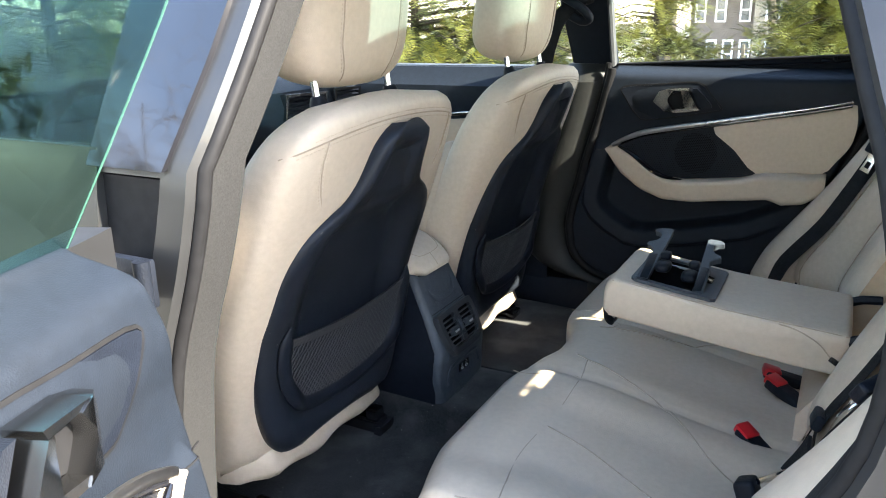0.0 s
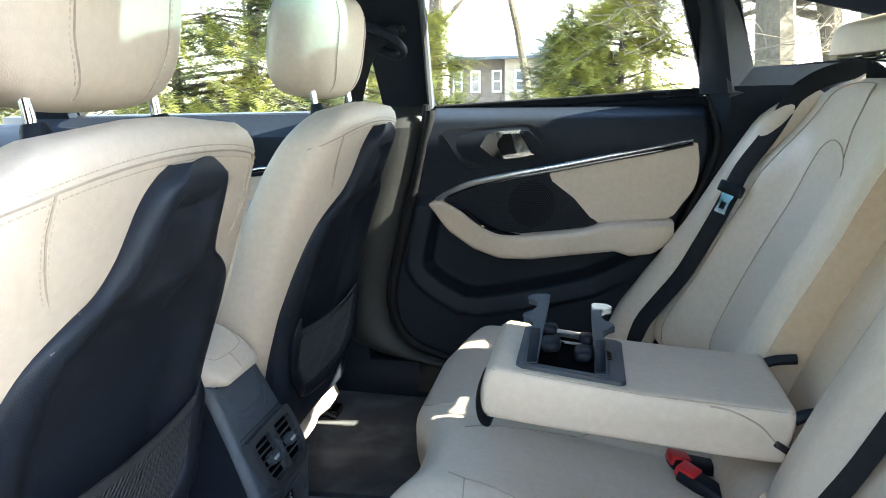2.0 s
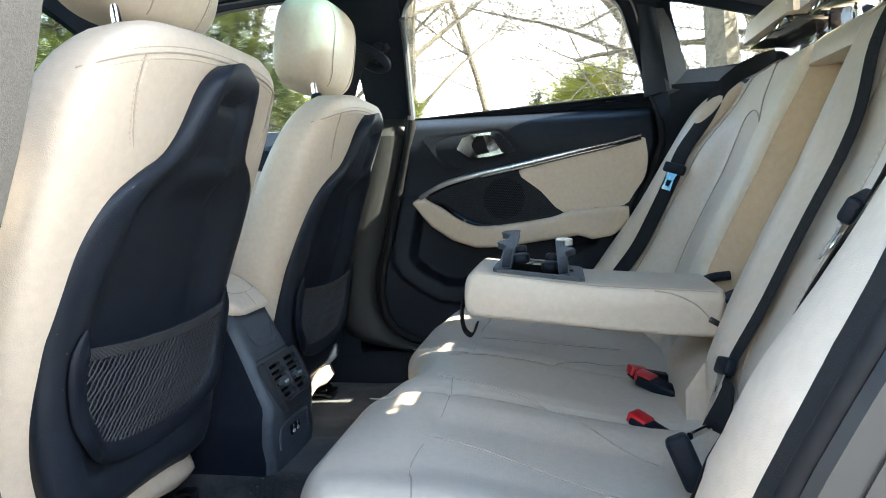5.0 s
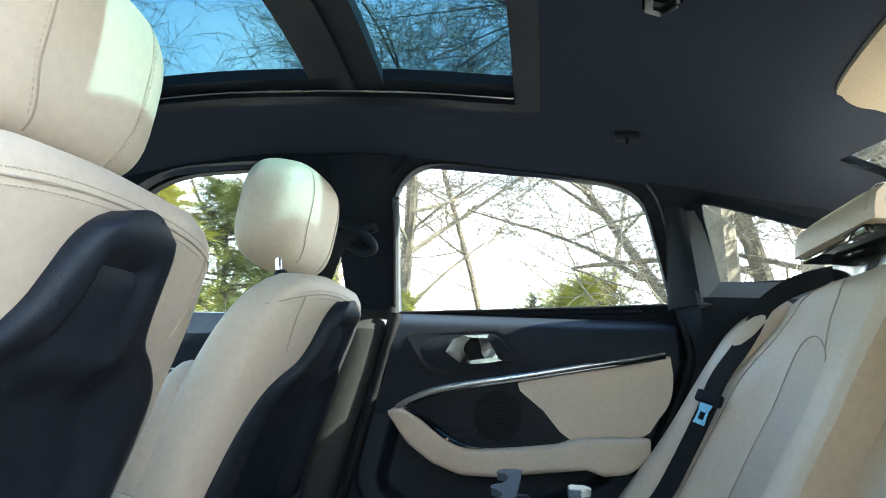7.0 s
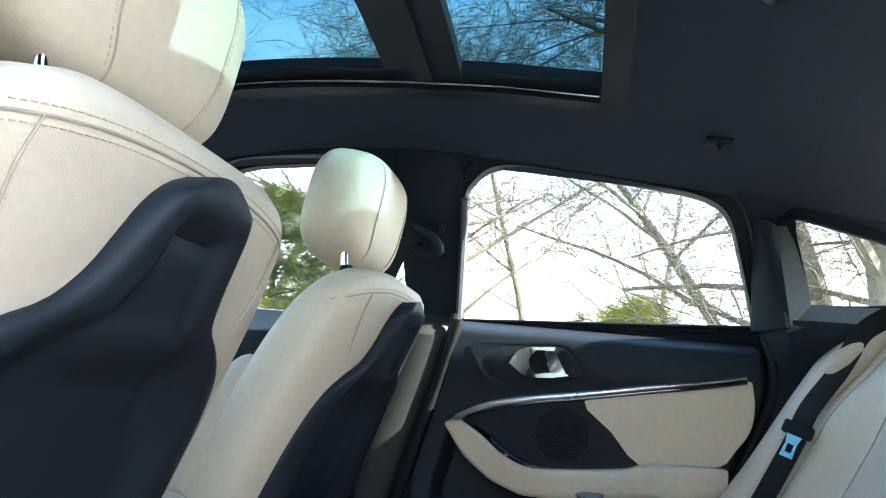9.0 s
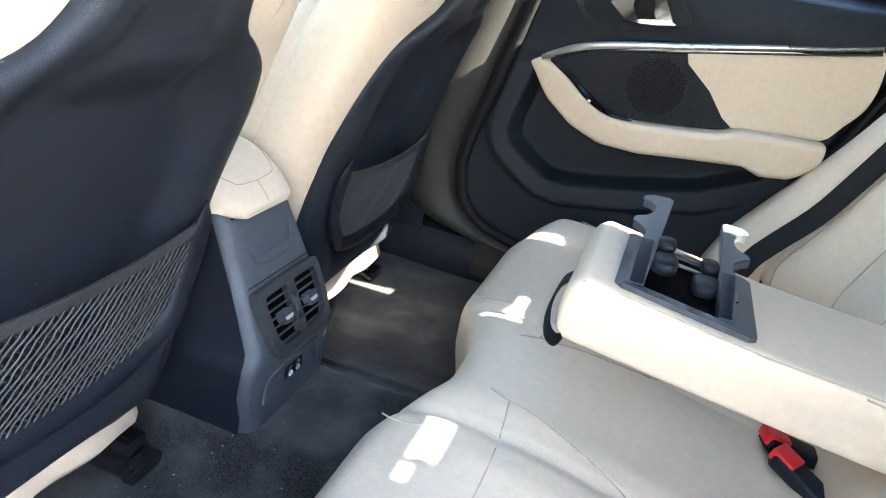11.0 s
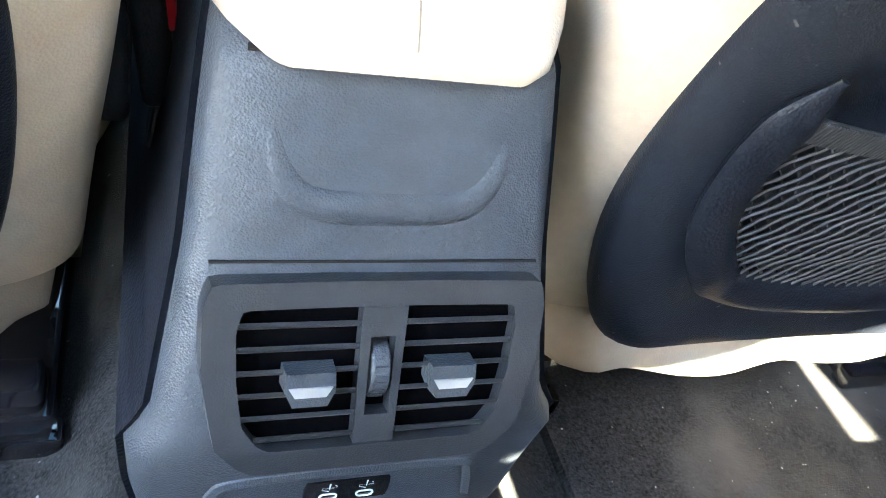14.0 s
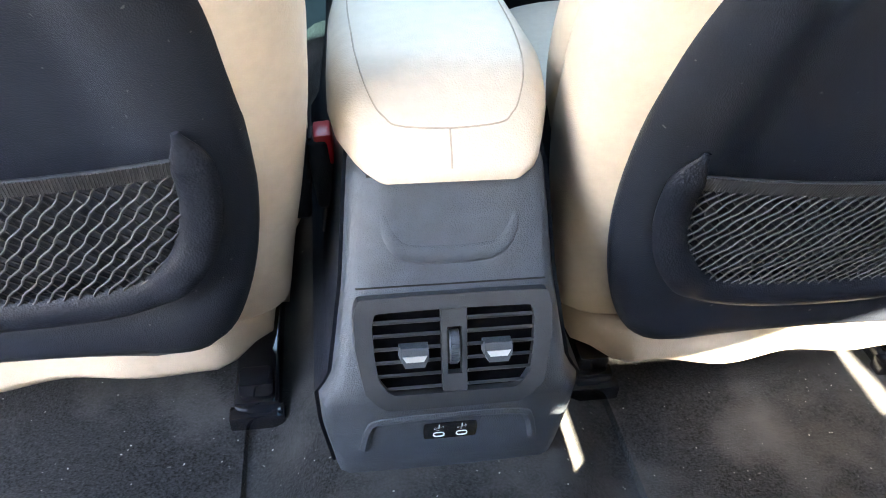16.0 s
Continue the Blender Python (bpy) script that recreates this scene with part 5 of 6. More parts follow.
plate(bm, [(-0.022, -0.576), (0.022, -0.576), (0.014, -0.590), (-0.014, -0.590)], [], lambda x, y: (x - 0.005, y, arm_top(y) + 0.0085), lambda x, y: (x - 0.005, y, arm_top(y) + 0.003))
part("latch", bm, GLOSS, cup)
# two forked arms, raised towards the far side, their hooked ends facing each other
for base, tip, s in ((Vector((-0.088, -0.472, 0.604)), Vector((0.082, -0.482, 0.655)), -1), (Vector((-0.085, -0.574, 0.588)), Vector((0.106, -0.567, 0.636)), 1)):
    along = tip - base
    up = along.cross(Vector((0, 1, 0))).normalized()
    up = -up if up.z < 0 else up
    prof2 = [(-0.02, 0.009), (1.0, 0.009), (1.02, 0.004), (1.01, -0.016), (0.975, -0.024), (0.945, -0.024), (0.93, -0.014), (0.88, -0.006), (0.80, -0.006), (0.74, -0.012), (0.70, -0.024), (0.655, -0.026), (0.62, -0.016), (0.56, -0.007), (0.50, -0.006), (0.46, -0.010), (-0.02, -0.010)]
    bm = bmesh.new()
    plate(bm, prof2, [], lambda q, w: base + along * q + Vector((0, -s * -w, 0)) + up * 0.007, lambda q, w: base + along * q + Vector((0, -s * -w, 0)) - up * 0.005)
    bmesh.ops.bevel(bm, geom=[e for e in bm.edges if len(e.link_faces) == 2 and e.calc_face_angle(0) > 0.6], offset=0.0014, segments=2, affect="EDGES")
    holder = part("holder_arm", bm, CONSOLE, cup)
    bm = bmesh.new()
    rbox(bm, (0.088, 0.017, 0.016), base + along * 0.22 + Vector((0, 0, 0.001)), 0.004, 2, Matrix.Rotation(-math.atan2(along.z, along.x), 4, "Y"))
    part("hinge_sleeve", bm, BLACK, holder)
    bm = bmesh.new()
    pill(bm, (0.046, 0.030, 0.020), base + along * 0.30 + Vector((0, s * 0.024, 0.000)), 3.0, 16, 10)
    pill(bm, (0.028, 0.022, 0.016), base + along * 0.48 + Vector((0, s * 0.020, 0.004)), 3.0, 14, 8)
    part("spring_finger", bm, BLACK, cup)
for x, z in ((0.052, 0.012), (0.020, 0.008)):
    bm = bmesh.new()
    rbox(bm, (0.007, 0.084, 0.003), (x, -0.522, arm_top(-0.522) + z), 0.001, 1, Matrix.Rotation(radians(7), 4, "X"))
    part("crossbar", bm, SATIN, cup, "satin metal crossbar")
bm = bmesh.new()
ribbon(bm, smooth_line([(-0.020, -0.406, 0.570), (-0.020, -0.392, 0.556), (-0.020, -0.384, 0.520), (-0.020, -0.388, 0.488), (-0.020, -0.402, 0.478), (-0.020, -0.412, 0.500)], 5), 0.036, 0.003, (1, 0, 0))
part("pull_strap", bm, BELT, arm, "black pull strap")
for x in (AX0 + 0.012, AX1 - 0.012):
    bm = bmesh.new()
    tube(bm, smooth_line([(x, -0.825, 0.545), (x, -0.850, 0.556), (x, -0.885, 0.560)], 4), 0.009, 8)
    part("hinge", bm, BLACK, arm)


# buckles
def buckle(x, y, z, yaw, pitch, name_label):
    b = thing("belt_buckle", name_label, "buckle", group="belt buckles", at=(x, y, z))
    R = Matrix.Rotation(radians(yaw), 4, "Z") @ Matrix.Rotation(radians(pitch), 4, "X")
    part("housing", rbox(bmesh.new(), (0.036, 0.080, 0.022), R @ Vector((0, -0.030, 0)), 0.006, 3, R), BLACK, b)
    part("button", rbox(bmesh.new(), (0.031, 0.034, 0.018), R @ Vector((0, -0.002, 0.0060)), 0.003, 2, R), RED, b, "red release button")
    part("slot", rbox(bmesh.new(), (0.024, 0.004, 0.004), R @ Vector((0, 0.0095, -0.006)), 0.0008, 1, R), RUBBER, b)
    bm = bmesh.new()
    ribbon(bm, [R @ Vector((0, -0.060, 0)), R @ Vector((0, -0.10, -0.01))], 0.030, 0.004, R.to_3x3() @ Vector((1, 0, 0)))
    part("strap", bm, BELT, b)
    return b


buckle(0.052, -0.716, 0.372, -34, 16, "black seat belt buckle with red button lying on the cushion")
buckle(0.092, -0.704, 0.374, 12, 14, "black seat belt buckle with red button lying behind another")
buckle(-0.140, -0.686, 0.352, -38, 20, "black seat belt buckle with red button in its seat recess")
buckle(-0.108, 0.181, 0.478, 90, 84, "black seat belt buckle with red button upright beside the console")


# ---- rear belts ----
def rear_belt(label, line, slide, across, width=0.047):
    """A belt laid along a line of (x, z) on the backrest, with slider and steel tongue."""
    b = thing("rear_seat_belt", label, "seat belt", group="rear seat belts")
    pts = [Vector((p.x, rest_y(p.x, p.z) + p.y, p.z)) for p in smooth_line(line, 6)]
    bm = bmesh.new()
    ribbon(bm, pts, width, 0.0024, across)
    part("webbing", bm, BELT, b)
    k = min(range(len(pts) - 1), key=lambda q: abs(pts[q].z - slide))
    p, q = pts[k], pts[k + 1]
    d = (q - p).normalized()
    side = Vector(across)
    side = (side - d * side.dot(d)).normalized()
    out = side.cross(d).normalized()
    out = -out if out.y < 0 else out
    turn = Matrix((side, out, -d)).transposed().to_4x4()
    part("slider", rbox(bmesh.new(), (width + 0.017, 0.016, 0.026), p + out * 0.006, 0.005, 3, turn), BLACK, b)
    bm = bmesh.new()
    e = p + d * 0.013
    lay = lambda x, z: e + side * x + d * z + out * 0.009
    plate(bm, [(-0.015, 0.0), (-0.011, 0.016), (-0.013, 0.044), (0.013, 0.044), (0.011, 0.016), (0.015, 0.0)], [[(-0.006, 0.018), (-0.006, 0.034), (0.006, 0.034), (0.006, 0.018)]], lay, lambda x, z: lay(x, z) - out * 0.0025)
    part("tongue", bm, STEEL, b, "polished steel belt tongue")
    return b


rear_belt("black rear seat belt with slider running down over the backrest", [(x, y - rest_y(x, z), z) for x, y, z in ((0.50, -1.120, 1.026), (0.55, -1.055, 1.016), (0.600, -1.005, 0.992), (0.622, -0.968, 0.950), (0.606, -0.912, 0.860), (0.590, -0.858, 0.770), (0.590, -0.800, 0.648), (0.590, -0.726, 0.528), (0.60, -0.662, 0.42), (0.61, -0.63, 0.37))], 0.772, (0.60, 0.75, 0.25), 0.040)
rear_belt("black rear seat belt with slider ending low beside its buckle", [(-0.27, -0.03, 1.022), (-0.285, 0.010, 0.975), (-0.298, 0.014, 0.86), (-0.302, 0.016, 0.72), (-0.292, 0.012, 0.58), (-0.270, 0.010, 0.475), (-0.30, 0.022, 0.43)], 0.474, (1, -0.03, 0.05))
rear_belt("black rear seat belt hanging loose beside the bolster", [(x, y - rest_y(x, z), z) for x, y, z in ((-0.735, -0.93, 0.93), (-0.70, -0.88, 0.82), (-0.650, -0.846, 0.715), (-0.606, -0.806, 0.620), (-0.597, -0.774, 0.560), (-0.595, -0.742, 0.500), (-0.590, -0.705, 0.42), (-0.58, -0.66, 0.34))], 0.715, (0.75, -0.6, 0.2), 0.034)
bm = bmesh.new()
anch = thing("belt_anchor", "black belt anchor with twisted webbing by the seat base", "seat belt", at=(-0.335, -0.772, 0.410))
ribbon(bm, smooth_line([(0.0, -0.02, 0.06), (0.004, -0.01, 0.02), (0.01, 0.0, -0.01)], 4), 0.034, 0.005, lambda t: (math.cos(1.2 * t), math.sin(1.2 * t), 0))
part("webbing_twist", bm, BELT, anch)
part("anchor_block", rbox(bmesh.new(), (0.046, 0.032, 0.072), (-0.058, 0.048, -0.030), 0.008, 3, Matrix.Rotation(radians(-22), 4, "X") @ Matrix.Rotation(radians(14), 4, "Y")), BLACK, anch)
bm = bmesh.new()
tube(bm, [(0.006, 0.0, 0.0), (-0.050, 0.042, 0.002)], 0.005, 8)
part("anchor_pin", bm, STEEL, anch)

# ---- right rear door ----
def door_front_y(z):
    return float(np.interp(z, [0.275, 0.285, 0.296, 0.319, 0.35, 0.386, 0.457, 0.52, 0.587, 0.67, 0.80, 0.93, 0.96], [-0.30, -0.24, -0.18, -0.105, -0.066, -0.044, -0.032, -0.042, -0.060, -0.080, -0.117, -0.147, -0.150]))


def door_rear_y(z):
    return float(np.interp(z, [0.27, 0.45, 0.68, 0.84, 0.93, 0.985], [-0.59, -0.675, -0.775, -0.834, -0.828, -0.812]))


ARM_TOP = [(-0.800, 0.672), (-0.737, 0.678), (-0.60, 0.672), (-0.545, 0.655), (-0.466, 0.645), (-0.386, 0.637), (-0.332, 0.641), (-0.288, 0.662), (-0.238, 0.696), (-0.187, 0.724), (-0.166, 0.722), (-0.151, 0.712)]
ARM_LOW = [(-0.800, 0.655), (-0.737, 0.622), (-0.705, 0.600), (-0.650, 0.592), (-0.615, 0.604), (-0.50, 0.590), (-0.415, 0.578), (-0.331, 0.577), (-0.261, 0.600), (-0.20, 0.641), (-0.171, 0.676), (-0.157, 0.698), (-0.151, 0.706)]


def pw(table, x):
    return float(np.interp(x, [p[0] for p in table], [p[1] for p in table]))


POCKET = [(-0.162, 0.705), (-0.150, 0.660), (-0.131, 0.575), (-0.130, 0.550), (-0.142, 0.527), (-0.180, 0.496), (-0.231, 0.467), (-0.275, 0.463), (-0.40, 0.485), (-0.55, 0.520), (-0.665, 0.575), (-0.690, 0.62), (-0.690, 0.705)]


def pocket_depth(y, z):
    """How far a point lies inside the door pocket's edge (outside: negative)."""
    best, p = 9.0, Vector((y, z))
    for a, b in zip(POCKET, POCKET[1:]):
        a, b = Vector(a), Vector(b)
        t = max(0.0, min(1.0, (p - a).dot(b - a) / (b - a).length_squared))
        best = min(best, (a + (b - a) * t - p).length)
    if z > 0.705:
        return -max(best, z - 0.705)
    return best if inside(p, [Vector(q) for q in POCKET]) else -best


def door_x(y, z):
    """Inner face of the door panel."""
    x = 0.747 - 0.012 * math.exp(-((z - 0.86) / 0.05) ** 2)
    x += 0.072 * step(0.905, 0.960, z) ** 2.2
    # deep pocket under the armrest, with a raised flat ridge round it
    d = pocket_depth(y, z)
    low = step(0.735, 0.700, z) * step(-0.68, -0.56, y)
    x += 0.044 * step(-0.002, 0.022, d)
    x -= low * step(0.020, -0.002, d) * (0.016 * step(-0.052, -0.040, d) - 0.006 * step(-0.040, 0.0, d))
    return x


def build_door(name, label):
    door = thing(name, label, "car door", kind="structure")
    # skin panel
    bm = bmesh.new()

    def pt(u, v):
        z = 0.275 + 0.695 * v
        ya, yb = door_front_y(z), door_rear_y(z)
        y = ya + (yb - ya) * u
        zz = z + (0.955 + 0.03 * u - 0.97) * step(0.80, 1.0, v)
        e = min(u, 1 - u)
        return (door_x(y, zz) + 0.016 * step(0.018, 0.0, e), y, zz)

    def ptb(u, v):
        x, y, z = pt(u, v)
        return (0.828, y, z)
    surface(bm, pt, 150, 150, ptb)
    panel = part("panel", bm, SOFT, door, "soft black moulded door panel", angle=50)
    # split line between upper and lower panel
    bm = bmesh.new()
    tube(bm, [(door_x(y, 0.708 + 0.1 * (y + 0.15) * -0.3) - 0.0005, y, 0.708 + 0.1 * (y + 0.15) * -0.3) for y in [-0.088 - 0.065 * k / 8 for k in range(9)]], 0.0014, 5)
    part("joint", bm, RUBBER, panel)
    # perforated speaker field
    bm = bmesh.new()
    field = [(-0.178, 0.716), (-0.20, 0.728), (-0.26, 0.757), (-0.35, 0.778), (-0.456, 0.791), (-0.578, 0.668), (-0.545, 0.650), (-0.466, 0.636), (-0.386, 0.630), (-0.332, 0.634), (-0.288, 0.655), (-0.238, 0.688)]
    plate(bm, field, [], lambda y, z: (0.738, y, z), lambda y, z: (0.752, y, z))
    grille = part("speaker_panel", bm, BLACK, door, "black perforated speaker panel")
    # holes are flat dots with their dark put into the colour
    for name, pitch, rad, x0, test in (("perforation", 0.0068, 0.0013, 0.7374, lambda y, z: (y + 0.412) ** 2 + (z - 0.712) ** 2 > 0.062 ** 2 and inside(Vector((y, z)), [Vector(q) for q in ring_out(field, -0.012)])),
                                       ("speaker_grille", 0.0052, 0.0019, 0.7372, lambda y, z: (y + 0.412) ** 2 + (z - 0.712) ** 2 < 0.058 ** 2)):
        bm = bmesh.new()
        for i in range(70):
            for j in range(40):
                y, z = -0.17 - pitch * (i + 0.5 * (j % 2)), 0.632 + pitch * 0.87 * j
                if test(y, z):
                    bm.faces.new([bm.verts.new((x0, y + rad * math.cos(q), z + rad * math.sin(q))) for q in (math.pi / 3 * m for m in range(6))])
        tagged(part(name, bm, CAVITY_SHADE, grille), kind="stuff")
    # leather insert
    bm = bmesh.new()
    ins = [(p.x, p.y) for p in smooth_line([(-0.456, 0.788, 0), (-0.58, 0.815, 0), (-0.70, 0.842, 0), (-0.790, 0.862, 0), (-0.803, 0.845, 0), (-0.806, 0.80, 0), (-0.797, 0.755, 0), (-0.770, 0.715, 0), (-0.740, 0.680, 0), (-0.66, 0.676, 0), (-0.576, 0.667, 0), (-0.516, 0.728, 0)], 3, True)]
    plate(bm, ins, [], lambda y, z: (0.7345 - 0.004 * math.sin(math.pi * min(1, max(0, (z - 0.67) / 0.19))), y, z), lambda y, z: (0.752, y, z))
    part("leather_insert", bm, LEATHER, door, "beige leather door insert")
    # armrest
    bm = bmesh.new()
    loops = []
    for i in range(49):
        y = -0.152 - 0.598 * i / 48
        zt, zb = pw(ARM_TOP, y), pw(ARM_LOW, y)
        out = float(np.interp(y, [-0.76, -0.70, -0.55, -0.40, -0.30, -0.22, -0.15], [0.690, 0.680, 0.682, 0.690, 0.702, 0.718, 0.730]))
        h = zt - zb
        r = min(0.014, h * 0.4)
        loop = [(0.755, y, zt)]
        for j in range(7):
            a = math.pi / 2 * j / 6
            loop.append((out + r - r * math.sin(a), y, zt - r + r * math.cos(a)))
        for j in range(7):
            a = math.pi / 2 * j / 6
            loop.append((out + 0.004 + r - r * math.cos(a), y, zb + r - r * math.sin(a)))
        loop.append((0.755, y, zb))
        loops.append(loop)
    loft(bm, loops)
    part("armrest", bm, LEATHER, door, "beige leather door armrest", angle=50)
    # bright trim strip and gloss black inner edge
    bm = bmesh.new()
    strip = smooth_line([(0.732, -0.172, 0.722), (0.730, -0.20, 0.738), (0.728, -0.26, 0.764), (0.728, -0.35, 0.784), (0.728, -0.45, 0.802), (0.728, -0.607, 0.832), (0.730, -0.70, 0.849), (0.734, -0.790, 0.868)], 6)
    tube(bm, strip, lambda t: 0.0040 + 0.0045 * math.sin(math.pi * min(1, t * 1.0 + 0.14)) , 10, flat=0.6, up=(1, 0, 0))
    part("trim_strip", bm, SATIN, door, "dark satin metal trim strip")
    bm = bmesh.new()
    tube(bm, [(0.728, p.y, p.z - 0.009) for p in strip[6:]], 0.0042, 8, flat=0.7, up=(1, 0, 0))
    part("trim_shadow_strip", bm, GLOSS, door, "gloss black strip below the bright one")
    bm = bmesh.new()
    tube(bm, smooth_line([(0.728, -0.192, 0.722), (0.722, -0.240, 0.699), (0.712, -0.290, 0.665), (0.706, -0.335, 0.645), (0.70, -0.386, 0.641)], 5), lambda t: 0.008 * math.sin(math.pi * (0.1 + 0.85 * t)), 8)
    part("gloss_edge", bm, GLOSS, door, "gloss black edge of the armrest")
    # handle in its bezel
    bm = bmesh.new()
    bez = [(p.x, p.y) for p in smooth_line([(-0.195, 0.893, 0), (-0.30, 0.903, 0), (-0.405, 0.909, 0), (-0.440, 0.880, 0), (-0.472, 0.842, 0), (-0.455, 0.832, 0), (-0.36, 0.814, 0), (-0.265, 0.800, 0), (-0.235, 0.815, 0), (-0.205, 0.860, 0)], 4, True)]
    plate(bm, ring_out(bez, 0.002), [ring_out(bez, -0.002)], lambda y, z: (door_x(y, z) - 0.0015, y, z), lambda y, z: (door_x(y, z) + 0.008, y, z))
    part("bezel_joint", bm, RUBBER, door)
    bm = bmesh.new()
    plate(bm, ring_out(bez, -0.003), [], lambda y, z: (door_x(y, z) - 0.002 + 0.006 * math.exp(-((y + 0.34) / 0.05) ** 2), y, z), lambda y, z: (0.752, y, z))
    bezel = part("handle_bezel", bm, BLACK, door)
    bm = bmesh.new()
    flat = lambda x0: (lambda y, z: (x0, y, z))
    slope = lambda y, z: (0.703 + 0.028 * max(0.0, min(1.0, (y + 0.330) / 0.046)), y, z)
    plate(bm, [(-0.284, 0.856), (-0.303, 0.885), (-0.330, 0.893), (-0.345, 0.888), (-0.331, 0.868), (-0.331, 0.858), (-0.345, 0.836), (-0.350, 0.828), (-0.322, 0.830)], [], slope, flat(0.738))
    plate(bm, [(-0.330, 0.8935), (-0.388, 0.8975), (-0.384, 0.889), (-0.345, 0.8885)], [], flat(0.7045), flat(0.738))
    plate(bm, [(-0.350, 0.828), (-0.345, 0.8355), (-0.405, 0.8455), (-0.420, 0.838), (-0.385, 0.831)], [], flat(0.7045), flat(0.738))
    plate(bm, [(-0.363, 0.888), (-0.3845, 0.8885), (-0.3975, 0.868), (-0.411, 0.8445), (-0.380, 0.841), (-0.372, 0.855), (-0.370, 0.868)], [], lambda y, z: (0.704 + 0.010 * max(0, min(1, (y + 0.380) / 0.014)), y, z), flat(0.738))
    handle = part("handle", bm, CHROME, door, "satin chrome pull handle", angle=40)
    bm = bmesh.new()
    rbox(bm, (0.012, 0.045, 0.044), (0.730, -0.352, 0.860), 0.003, 2, Matrix.Rotation(radians(-18), 4, "X"))
    part("handle_recess", bm, RUBBER, handle)
    bm = bmesh.new()
    plate(bm, [(-0.392, 0.894), (-0.406, 0.893), (-0.428, 0.872), (-0.446, 0.850), (-0.446, 0.842), (-0.424, 0.838)], [], lambda y, z: (0.722, y, z), lambda y, z: (0.738, y, z))
    part("lock_plate", bm, BLACK, handle)
    # lock pin on the top ledge
    bm = bmesh.new()
    rbox(bm, (0.020, 0.045, 0.004), (0.795, -0.725, 0.969), 0.0018, 2, Matrix.Rotation(radians(-20), 4, "Y"))
    tube(bm, [(0.792, -0.735, 0.968), (0.790, -0.735, 0.980)], 0.005, 10)
    part("lock_pin", bm, BLACK, door)
    # window frame and pane
    bm = bmesh.new()
    plate(bm, ring_out(REAR_WINDOW, 0.026), [REAR_WINDOW], lambda y, z: (glass_x(z) - 0.004, y, z), lambda y, z: (glass_x(z) + 0.035, y, z))
    fr = part("window_frame", bm, SOFT, door)
    bm = bmesh.new()
    tube(bm, [(glass_x(z) - 0.002, y, z) for y, z in ring_out(REAR_WINDOW, 0.003)], 0.0045, 8, closed=True)
    part("window_seal", bm, RUBBER, fr)
    bm = bmesh.new()
    plate(bm, ring_out(REAR_WINDOW, 0.006), [], lambda y, z: (glass_x(z) + 0.018, y, z), lambda y, z: (glass_x(z) + 0.0215, y, z))
    part("pane", bm, WINDOW, door, "clear side window pane")
    return door


bm = bmesh.new()
tube(bm, [(0.744, door_front_y(z) - 0.010, z) for z in [0.285 + 0.66 * k / 44 for k in range(45)]], 0.0125, 10)
tagged(part("door_front_seal", bm, RUBBER), "thick black rubber seal between pillar and rear door", "seal", kind="structure")
door_right = build_door("door_1", "closed rear door with black panel, beige insert and chrome handle")
# the same door, mirrored and swung open, on the near side
door_left = tagged(copy_thing(door_right, Matrix()), "open rear door with grey-lit black panel and chrome handle")
door_left.name = "door_2"
for o in [c for c in door_left.children_recursive if c.name.startswith(("window_frame", "window_seal"))]:
    bpy.data.objects.remove(o)          # frameless glass
DOOR_OPEN, HINGE = 68.0, Vector((-0.979, -0.069, -0.07))
door_left.matrix_basis = Matrix.Translation(HINGE) @ Matrix.Rotation(radians(-DOOR_OPEN), 4, "Z") @ Matrix.Translation((0.86, 0.08, 0)) @ Matrix.Diagonal((-1, 1, 1, 1))
bm = bmesh.new()
surface(bm, lambda u, v: (0.90 - 0.03 * (2 * v - 1) ** 2, -0.06 - 0.75 * u, 0.26 + 0.69 * v), 8, 8, lambda u, v: (0.829, -0.06 - 0.75 * u, 0.26 + 0.69 * v))
for o in [c for c in door_left.children_recursive if c.name.startswith("pane")]:
    if not o.name.startswith("panel"):
        o.material_slots[0].link = "OBJECT"
        o.material_slots[0].material = GREEN_GLASS
outer = part("outer_skin", bm, PAINT, door_left, "grey metallic outer door skin")
bm = bmesh.new()
tube(bm, [(glass_x(z) + 0.020, y, z) for y, z in ring_out(REAR_WINDOW, 0.007)], 0.0010, 6, closed=True)
part("glass_edge", bm, GLASS_EDGE, door_left, "pale green edge of the frameless glass")

# ---- B-pillar, belt and front door on the right ----
def pil_rear(z):
    return door_front_y(z) + 0.010


bm = bmesh.new()
surface(bm, lambda u, v: (0.752 - 0.030 * math.sin(math.pi * u) ** 0.6 + (glass_x(0.20 + 0.755 * v) - 0.81 if 0.20 + 0.755 * v > 0.953 else 0) + 0.05 * step(0.90, 0.955, 0.20 + 0.755 * v), pil_rear(0.20 + 0.755 * v) + u * (0.15 - 0.02 * v + 0.06 * step(0.35, 0.20, 0.20 + 0.755 * v)), 0.20 + 0.755 * v), 14, 30,
        lambda u, v: (0.83, pil_rear(0.20 + 0.755 * v) + u * (0.15 - 0.02 * v), 0.20 + 0.755 * v))
tagged(part("pillar_lower", bm, PILLAR), "black moulded lower door pillar trim", "pillar", kind="structure")
bm = bmesh.new()
tube(bm, [(0.752, door_front_y(z) + 0.003, z) for z in [0.28 + 0.68 * k / 30 for k in range(31)]], 0.009, 8)
tagged(part("door_front_seal", bm, RUBBER), "black rubber seal along the door's front edge", "seal", kind="structure")
bm = bmesh.new()
